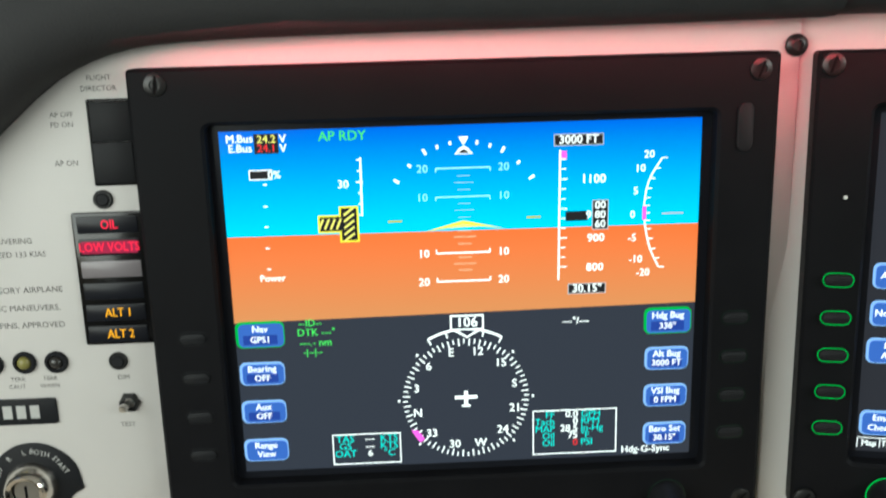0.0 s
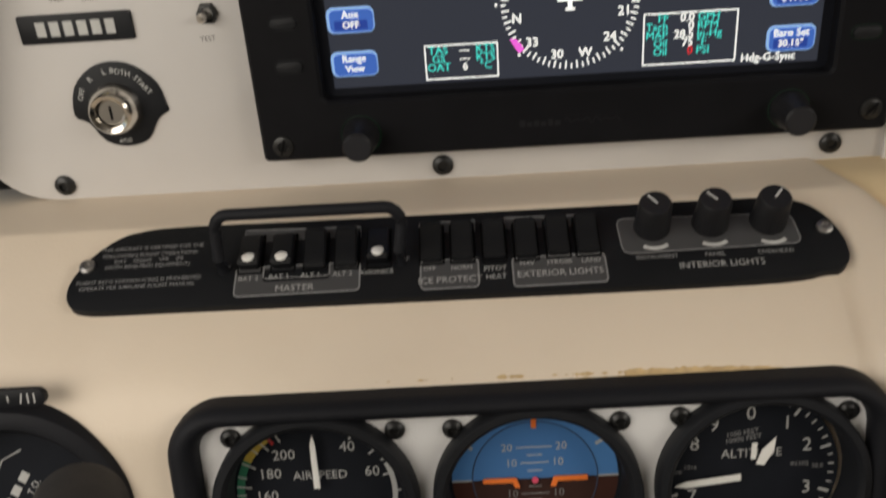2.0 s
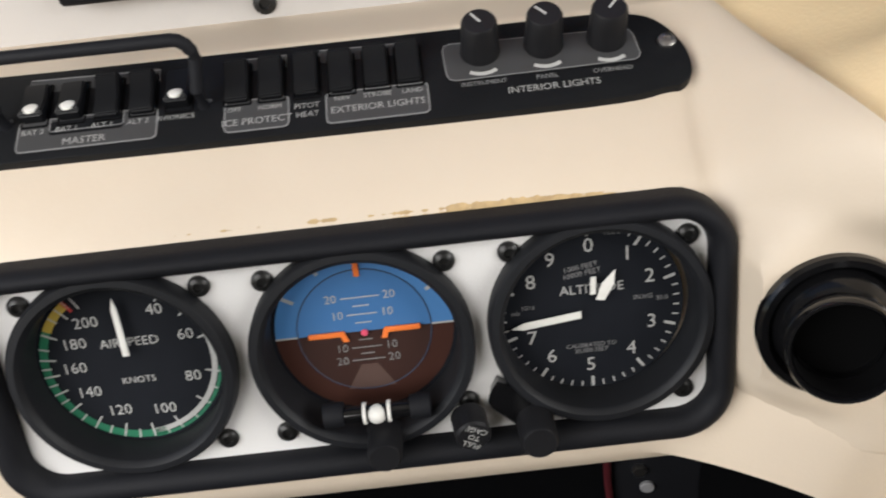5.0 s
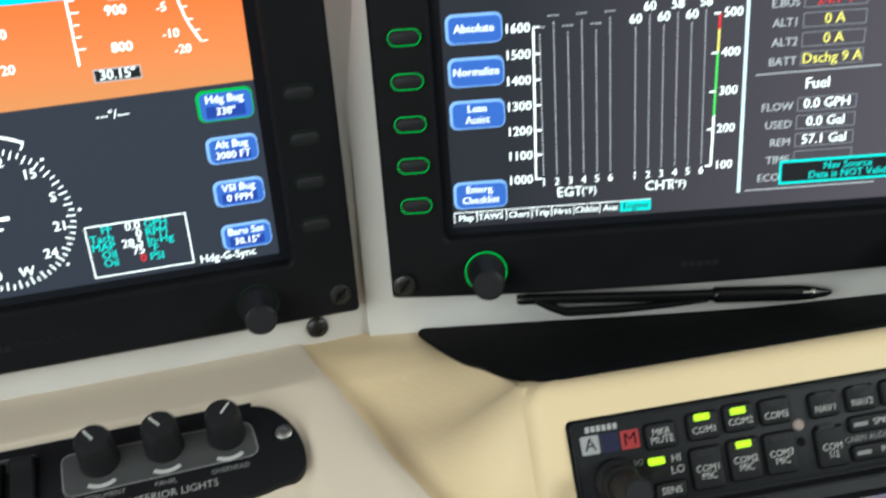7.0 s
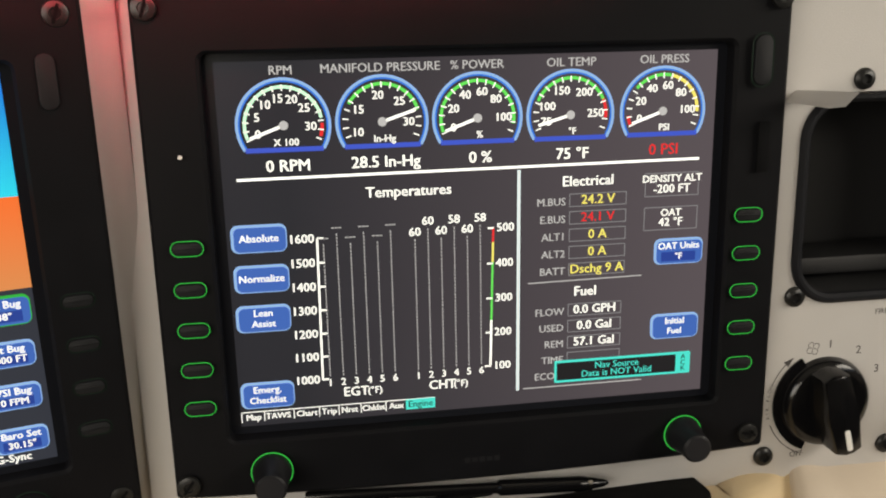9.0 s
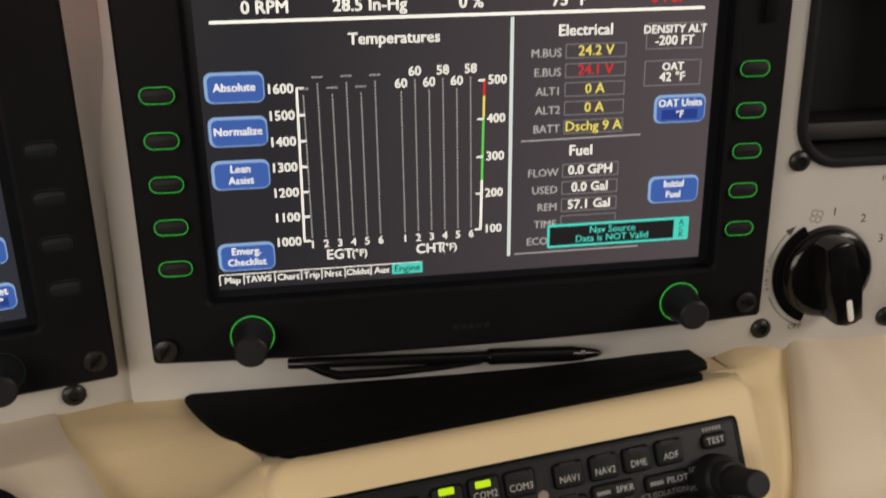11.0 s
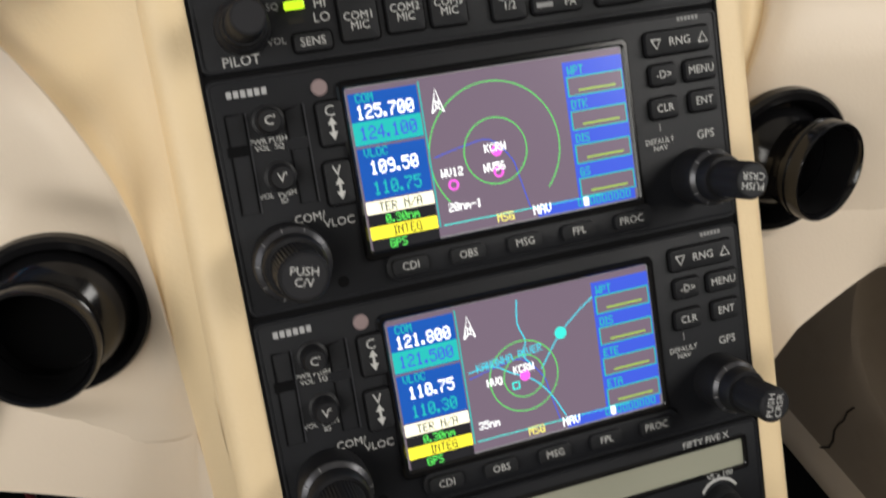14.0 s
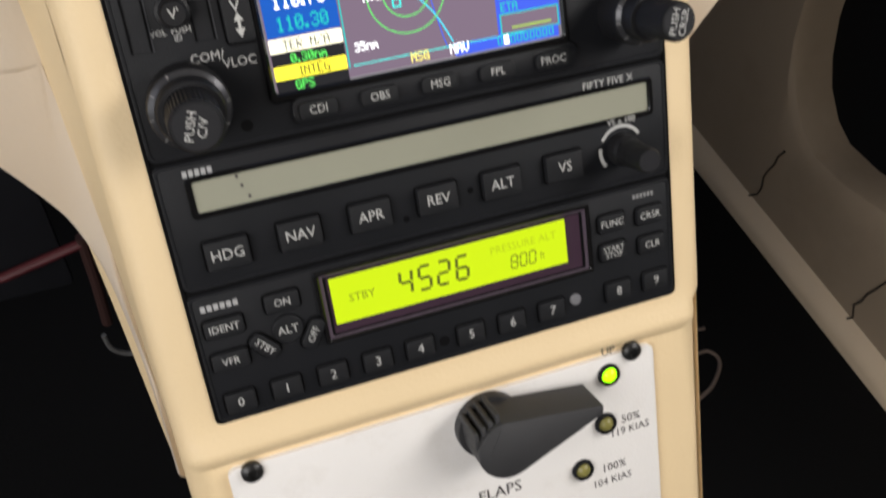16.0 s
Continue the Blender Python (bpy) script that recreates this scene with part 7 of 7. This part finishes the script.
# ---- swivelling air outlets ----
def air_vent(m, aim, label, sink=6.0):
    v = thing("air_vent", m, label, "air vent", "air outlets")
    part("rim", lathe([(22.5, -8), (23.5, -1), (25.5, 2.2), (28, 2.2), (29.2, 0.8), (29.4, -3)][::-1], 56), GLOSS, v)
    a = Vector(aim).normalized()
    turn = Vector((0, 0, 1)).rotation_difference(a).to_matrix().to_4x4()
    ball = part("ball", lathe([(24.0 * math.sin(t), 24.0 * math.cos(t)) for t in [0.72 + 0.12 * k for k in range(13)]][::-1], 48), GLOSS, v, m=at_mm(0, 0, -sink) @ turn)
    part("nozzle", lathe([(16.4, 17), (17.2, 20), (17.8, 21.2), (18.2, 23.2), (19.2, 24), (19.6, 25), (19.7, 27.2), (19.1, 27.8), (19.6, 28.4), (19.6, 32), (19.0, 33.2), (18.2, 33.2), (17.4, 32), (16.8, 12), (0, 9)], 48), GLOSS, ball)
    part("duct", lathe([(17.0, 30.5), (16.5, 12)], 40), DARK, ball)
    part("throat", disc(16.6, 9, 12, 0.2, 32), mat("unlit_duct", (0.003, 0.003, 0.0032), 0.9, spec=0.05), ball)
    return v


air_vent(FG @ Matrix.Translation(VENT) @ pose(0, 0, 0, 0, -6, 0) @ Matrix.Scale(0.885, 4), (-0.17, 0.12, 0.97), "glossy black swivelling air outlet set in cream padding")
air_vent(FGR @ at_mm(6, 0, 6), (0.27, 0.02, 0.96), "glossy black air outlet swivelled sideways in cream padding", 14.0)

# ---- tray mat and pen ----
mt = thing("tray_mat", Matrix(), "black rubber mat on the shelf above the radios", "mat")
mrows = []
for f in (-0.004, 0.006, 0.02, 0.04, 0.075, 0.125, 0.25, 0.375, 0.5, 0.625, 0.75, 0.875, 0.91, 0.928, 0.94, 0.945):
    k = max(0, min(7, int(f * 8)))
    line = [a.lerp(b, f * 8 - k) for a, b in zip(shelf[k], shelf[k + 1])]
    # rounded corners: the sheet is shorter near its two ends
    near = max(0.0, 1 - (f + 0.004) / 0.06, 1 - (0.945 - f) / 0.035)
    cut = 1 - math.sqrt(max(0.0, 1 - near ** 2))
    lift = Vector((0, 0, 0.0022 + 0.0035 * max(0.0, min(1.0, (f - 0.6) / 0.3))))
    j0, j1 = 3 + 0.8 * cut, 26 - 5 * cut * (1.4 if f < 0.5 else 0.6)
    seg = []
    for i in range(22):
        g = j0 + (j1 - j0) * i / 21
        a = int(g)
        q = line[a].lerp(line[a + 1], g - a) + lift * (1 - 0.4 * i / 21) - Vector((0, 0.0016 * (i / 21) ** 4, 0))
        seg.append(q + Vector((0.006 * (i / 21) ** 2 if f < 0.5 else -0.004 * (i / 21) ** 2, 0, 0)))
    mrows.append([seg[0] - Vector((0, 0, 0.003))] + seg + [seg[-1] - Vector((0, 0.001, 0.003))])
mrows = [[p - Vector((0.0008, 0, 0.003)) for p in mrows[0]]] + mrows + [[p - Vector((-0.0008, 0, 0.003)) for p in mrows[-1]]]
part("mat_sheet", loft(mrows), MATBLACK, mt)
pn = thing("pen", Matrix(), "black ballpoint pen with silver tip lying on the mat", "pen")
pa, pb = Vector((310.2, 1.6, -190.6)), Vector((449.8, -19.6, -198.0))
ax = (pb - pa)
part("barrel", tube([pa + ax * k for k in (0, 0.01, 0.4, 0.62, 0.63, 0.9)], [2.0, 2.4, 2.5, 2.6, 3.7, 3.6], 16), GLOSS, pn)
part("tip", tube([pa + ax * k for k in (0.9, 0.93, 0.985, 1.0)], [3.6, 3.1, 1.8, 0.7], 16), GLOSS, pn)
part("ring", tube([pa + ax * k for k in (0.925, 0.94)], 3.25, 16), CHROME, pn)
part("clip", tube([pa + ax * k + Vector((0, -2, s)) for k, s in ((0.05, 0), (0.1, -3.0), (0.15, -5.6), (0.3, -5.0), (0.48, -3.2), (0.6, -1.6))], [1.0, 1.9, 2.2, 2.0, 1.5, 0.8], 10), GLOSS, pn)

# ---- flap selector below the transponder ----
WHITEPANEL = mat("worn_white_panel_paint", (0.74, 0.72, 0.70), 0.42, var=0.05, scale=30, grain=0.2, grain_scale=1200, stain=(0.45, 0.40, 0.34), stain_scale=60, stain_amount=0.25)
LEVER = mat("dark_grey_lever", (0.030, 0.030, 0.032), 0.55, var=0.15, scale=80, grain=0.3, grain_scale=2000)
fp = thing("flap_selector", FS @ at_mm(0, 0, -2), "white flap selector plate with dark grey lever and lamps", "flap selector")
part("plate", plate(151, 118, 3, -3, 2.2, 0.4, (35.5, -286)), WHITEPANEL, fp)
for u, v in ((-32.5, -229.4), (102.2, -227.3)):
    screw(fp, u, v, 3.6, 2.2, 2.2)
for b, (u, v), s in (("UP", (93.3, -224.9), 3.0), ("50%", (100.3, -254.3), 3.2), ("119 KIAS", (99.7, -259.0), 2.9), ("100%", (92.3, -272.8), 3.2), ("104 KIAS", (91.2, -278.5), 2.9), ("FLAPS", (47.7, -267.6), 4.4)):
    legend(fp, b, u, v, s, INK, 2.25, bold=0.02)
for (u, v), c in (((92.8, -233.9), glow("lit_led_green", (150, 250, 10), 1.5)), ((90.1, -253.3), LEDOFF), ((79.7, -269.7), LEDOFF)):
    part("lamp_collar", lathe([(2.9, 2.6), (3.2, 3.8), (3.9, 3.8), (4.2, 2.2)][::-1], 28, (u, v)), RUBBER, fp)
    part("lamp_lens", lathe([(0, 4.8), (1.6, 4.5), (2.6, 3.6), (3.0, 2.2)][::-1], 24, (u, v)), c, fp)
lv = part("lever", outline_plate(arc_pts(48, -238, 10.4, 350, 120, 16)[::1] and [(81.2, -236.0), (81.4, -232.8), (45.7, -227.9)] + [(p[0], p[1]) for p in arc_pts(47.2, -238.4, 10.6, 352, 156, 18)], 5, 20.5, 0.7), LEVER, fp)
part("lever_hub", lathe([(0, 6), (11.6, 6), (11.9, 5), (11.9, 2.2)][::-1], 40, (46.5, -238)), LEVER, fp)
for i in range(4):
    part("grip_rib", plate(1.6, 7, 0.6, 5, 19, 0.5, (37.8 + i * 2.6 - 0.6, -229.5 + 0.4 * i - abs(i - 3) * 1.2)), LEVER, lv)

# ---- fan and air flow selectors ----
DARKER = mat("recess_black", (0.008, 0.008, 0.009), 0.6)
fk = thing("fan_selector", FM @ at_mm(272, -122, -4), "round black fan selector with white pointer", "rotary knob")
part("arc_shutter", outline_plate(arc_pts(0, 0, 26.5, -158, -30, 26) + arc_pts(0, 0, 20, -30, -158, 20), -0.5, 1.2, 0.2), GLOSS, fk)
kn = part("knob", lathe([(0, 6.5), (17, 6.5), (19.5, 6), (21.5, 4.4), (22.6, 1.4), (22.8, 0)][::-1], 56), GLOSS, fk)
gr = outline_plate([(6.4, 19), (2, 20.5), (-2, 20.5), (-6.4, 19), (-8.5, 0), (-6.6, -19.4), (-2, -21.4), (2, -21.4), (6.6, -19.4), (8.5, 0)], 4, 19, 2.2)
shift(gr, pose(0, 0, 0, 0, 0, 14))
part("grip", gr, GLOSS, kn)
part("pointer", shift(plate(2.8, 11, 1.2, 18.6, 19.3, 0.2, (0, -13.2)), pose(0, 0, 0, 0, 0, 14)), WHITEPL, kn)
sp = thing("panel_placard", FM @ at_mm(0, 0, -4), "dark fan and air flow lettering on the pale panel", "placard")
for b, u, v, s, a in (("1", 273.5, -93, 4.0, 0), ("2", 288.5, -97, 4.0, 0), ("3", 299, -107.5, 4.0, 0), ("OFF", 260, -149.5, 2.8, 4), ("FIRE EXTINGUISHER", 312, -77.5, 2.6, 2)):
    legend(sp, b, u, v, s, INK, 0.06, turn=a, bold=0.01)
for i, b in enumerate("AIR FLOW"):
    a = -104 + i * 4.6
    x, y = arc_pts(272, -122, 29.0, a, a, 1)[0]
    legend(sp, b, x, y, 1.9, INK, 0.06, turn=-a)
shape(sp, "arrow_line", line_bm(arc_pts(272, -122, 29.0, -158, -112, 14), 0.5, 0.06), INK)
shape(sp, "arrow_line", line_bm(arc_pts(272, -122, 29.0, -70, -46, 10), 0.5, 0.06), INK)
(x, y), (x2, y2) = arc_pts(272, -122, 29, -46, -46, 1)[0], arc_pts(272, -122, 29, -36, -36, 1)[0]
shape(sp, "arrow_head", poly_bm([(x - 1.3, y + 1.3), (x + 1.3, y - 1.3), (x2, y2)], 0.06), INK)
for i in range(4):
    shape(sp, "fan_blade", shift(line_bm(arc_pts(1.9, 0.4, 1.5, -100, 170, 10), 0.35, 0.06), at_mm(264.5, -94.5, 0) @ pose(0, 0, 0, 0, 0, 90 * i + 20)), INK)
fk2 = thing("fan_selector", FM @ at_mm(338, -120, -4), "round black temperature selector knob", "rotary knob")
kn = part("knob", lathe([(0, 6.5), (17, 6.5), (19.5, 6), (21.5, 4.4), (22.6, 1.4), (22.8, 0)][::-1], 56), GLOSS, fk2)
part("grip", shift(outline_plate([(6.4, 19), (-6.4, 19), (-8.5, 0), (-6.6, -19.4), (6.6, -19.4), (8.5, 0)], 4, 19, 2.0), pose(0, 0, 0, 0, 0, -38)), GLOSS, kn)
gb = thing("glove_recess", FM @ at_mm(297, -22, -4), "dark rounded recess with a black rim", "recess")
part("rim", frame_plate(95, 99, 21, 86, 90, 17, -2, 3.0, 1.6, n=8), RUBBER, gb)
part("liner", frame_plate(90, 94, 18, 86, 90, 17, -60, -1, 0.1, n=8), DARKER, gb)
part("back", plate(92, 96, 18, -63, -58), DARKER, gb)
part("ledge", plate(80, 9, 2, -50, -22, 1.5, (0, -38)), DARKER, gb)

# ---- round instrument behind the yoke ----
ld = thing("round_gauge", FG @ at_mm(-85, -26, 0), "round black trim gauge with white scale in a thick rubber ring", "cockpit gauge")
part("ring", lathe([(31, -12), (31.5, -5), (33, -0.6), (36, 2.6), (39.5, 3.0), (42.4, 1.6), (43.6, -1), (43.8, -12)][::-1], 64), RUBBER, ld)
dl = part("dial", disc(34.5, -14, -11.5, 0.1, 48), GFACE, ld)
for i, (u, v) in enumerate(((-19.5, -17.0), (-15.7, -10.5), (-11.4, -4.0), (-7.4, 1.9), (-3.2, 7.9))):
    shape(dl, "scale_block", shift(bar(0, 0, 3.4, 5.0, -11.3), at_mm(u, v, 0, -33)), LEGEND)
legend(dl, "T.O.", 0.2, 3.2, 3.0, LEGEND, -11.3, turn=58)
shape(dl, "scale_line", line_bm([(-27, -15), (-10.4, 15.8), (-2, 20)], 0.5, -11.3), LEGEND)
part("pointer_flag", outline_plate([(14.7, 1.9), (26.9, -16.7), (31.5, -8.0), (31.0, 3.0)], -11.4, -9.6, 0.3), KNOBTOP, ld)
lb = thing("engraved_plate", FG @ at_mm(-93, 22, 1), "small black engraved plate on the padding", "name plate")
part("plate", plate(54, 6.8, 3.2, -2, 1, 0.2), RADIO, lb)
for u, h, a in ((13, 2.6, 0), (18, 4, -14), (20.6, 4, 0), (23, 4, 0)):
    shape(lb, "mark", shift(bar(0, 0, 0.6, h, 1.06), at_mm(u, 0, 0) @ pose(0, 0, 0, 0, 0, a)), LEGEND)

# ---- yoke grip end ----
MAUVE = mat("mauve_anodised_cap", (0.20, 0.155, 0.162), 0.45, metal=0.35, var=0.08, scale=60, grain=0.2, grain_scale=1500, coat=0.15)
yk = thing("control_yoke", frame_of((0.0102, -0.2818, -0.1742), (0.88, 0.44, -0.18), (0.46, -0.735, 0.415)), "control yoke grip with a mauve metal cap and switch", "control yoke")
cap = part("cap", lathe([(0, 0), (14.6, 0), (15.2, -0.5), (15.3, -3), (0, -3)][::-1], 56), MAUVE, yk)
legend(cap, "PTT", 2.4, 9.8, 2.7, LEGEND, 0.1, bold=0.04, turn=2)
part("screw", lathe([(0, 0.3), (1.6, 0.3), (2.3, 0.1), (2.4, -0.4)][::-1], 24, (11.0, 5.2)), STEEL, cap)
for a in (20, 110):
    shape(cap, "screw_slot", shift(bar(0, 0, 1.9, 0.5, 0.36), at_mm(11.0, 5.2, 0) @ pose(0, 0, 0, 0, 0, a)), DARK)
part("talk_button", lathe([(0, 2.4), (3.2, 2.2), (4.4, 1.4), (4.8, -0.2), (4.8, -1)][::-1], 36, (-3.4, -0.4)), RUBBER, yk)
part("grip", lathe([(15.2, -2.6), (15.8, -3.4), (15.9, -8), (15.8, -16), (15, -30), (14, -70), (14, -110), (0, -112)][::-1], 48), RUBBER, yk)
part("collar", lathe([(15.3, -2.9), (16.1, -3.6), (16.2, -8.4), (15.6, -9.2)][::-1], 56), STEEL, yk)
part("trim_switch", plate(3.2, 7.0, 1.0, -14, -10.0, 0.7, (2.0, 18.6)), WHITEPL, yk)

# ---- footwells ----
KICK = mat("beige_kick_panel", (0.34, 0.265, 0.19), 0.6, var=0.08, scale=14, grain=0.3, grain_scale=600, stain=(0.20, 0.15, 0.10), stain_scale=10, stain_amount=0.4)
kp = thing("wall_kick_panel", Matrix(), "beige moulded kick panel with cracks in the footwell", "kick panel", kind="structure")
rows = []
for y, zt in ((-0.60, -0.63), (-0.30, -0.628), (-0.15, -0.625), (-0.089, -0.623), (-0.04, -0.636), (-0.005, -0.638), (0.015, -0.630), (0.035, -0.612), (0.048, -0.59), (0.058, -0.56), (0.064, -0.52), (0.068, -0.46), (0.07, -0.40)):
    rows.append([Vector((0.780, y, -0.746)), Vector((0.7795, y, -0.738)), Vector((0.7815, y, -0.731)), Vector((0.787, y, -0.726)), Vector((0.7915, y, -0.722)), Vector((0.791, y, (zt - 0.70) / 2)), Vector((0.792, y, zt - 0.012)), Vector((0.796, y, zt - 0.003)), Vector((0.806, y, zt)), Vector((0.83, y, zt))])
rows += [[Vector((p.x, 0.42, p.z)) for p in rows[-1]]]
part("panel_skin", loft([r[4:] for r in rows]), KICK, kp)
# light caught by the bead's upward face is put into its paler colour
part("bead", loft([r[:5] for r in rows]), mat("tan_bead_painted_lit", (0.66, 0.53, 0.38), 0.55, var=0.08, scale=30, grain=0.3, grain_scale=600), kp, "tan bead along the foot, painted paler where its top catches light")
CRACK = mat("dark_crack", (0.03, 0.022, 0.016), 0.9)


def crack(ya, za, yb, zb, seed):
    random.seed(seed)
    pts = [(ya + (yb - ya) * k / 7 + random.uniform(-0.004, 0.004), za + (zb - za) * k / 7) for k in range(8)]
    return tube([(789.6, 1000 * a, 1000 * b) for a, b in pts], 0.9, 5)


part("crack", crack(0.02, -0.655, 0.03, -0.722, 3), CRACK, kp)
part("crack", crack(-0.12, -0.66, -0.105, -0.728, 5), CRACK, kp)
wall_mesh("wall_side_recess", (0.83, -0.6, -0.745), (0.85, 0.42, -0.2), CARPET, "black lined side of the footwell", "wall")
cm = thing("floor_scuff", Matrix.Translation((0.668, -0.093, -0.7445)), "pale curled scuff mark on the black carpet", "scuff mark")
part("scuff", tube([(q.x, q.y, 0) for q in spline([Vector((a, b, 0)) for a, b in ((-20, -30), (-2, -22), (14, -6), (10, 6), (-8, 6), (-12, 16), (4, 26), (20, 26))], 5)], 1.6, 6), mat("pale_scuff", (0.16, 0.12, 0.10), 0.9), cm)
PEDRED = mat("red_primer_tube", (0.075, 0.009, 0.013), 0.5, var=0.2, scale=60)
pd = thing("rudder_linkage", Matrix(), "dark red control tubes in the dim footwell", "control linkage")
part("tube", tube([(150, 12, -560), (200, 2, -566), (212, 0, -566), (262, 0, -552)], 3.0, 10), PEDRED, pd)
part("post", tube([(258, 0, -548), (257, 0, -590), (255, 0, -628)], 3.4, 10), mat("dull_red_bracket", (0.035, 0.014, 0.012), 0.6, var=0.2, scale=60), pd)
cb = thing("cable", Matrix(), "thin grey cable loop in the footwell", "cable")
part("cable", tube([(q.x, q.y, q.z) for q in spline([Vector(p) for p in ((250, 0, -640), (252, 0, -656), (262, 0, -666), (280, 0, -668), (300, 10, -660))], 5)], 1.6, 8), mat("grey_cable", (0.12, 0.12, 0.12), 0.5), cb)
pt = thing("pedal_bracket", Matrix(), "dark pedal bracket with red upright and bright bolt in the footwell", "pedal bracket")
part("upright", tube([(189, 0, -468), (190, 0, -500), (195, 0, -560)], 2.4, 10), PEDRED, pt)
part("plate", shift(plate(52, 120, 4, -4, 0, 0.8), pose(0.219, 0.004, -0.53, 90, 0, 0)), RUBBER, pt)
part("bolt", shift(lathe([(0, 3.0), (4.0, 3.0), (4.6, 2.2), (4.6, 0)][::-1], 6), pose(0.209, 0.004, -0.498, 90, 0, 0)), STEEL, pt)
part("button", shift(disc(4.4, 0, 2.4, 0.6, 24), pose(0.214, 0.004, -0.513, 90, 0, 0)), mat("grey_button", (0.3, 0.3, 0.31), 0.5), pt)
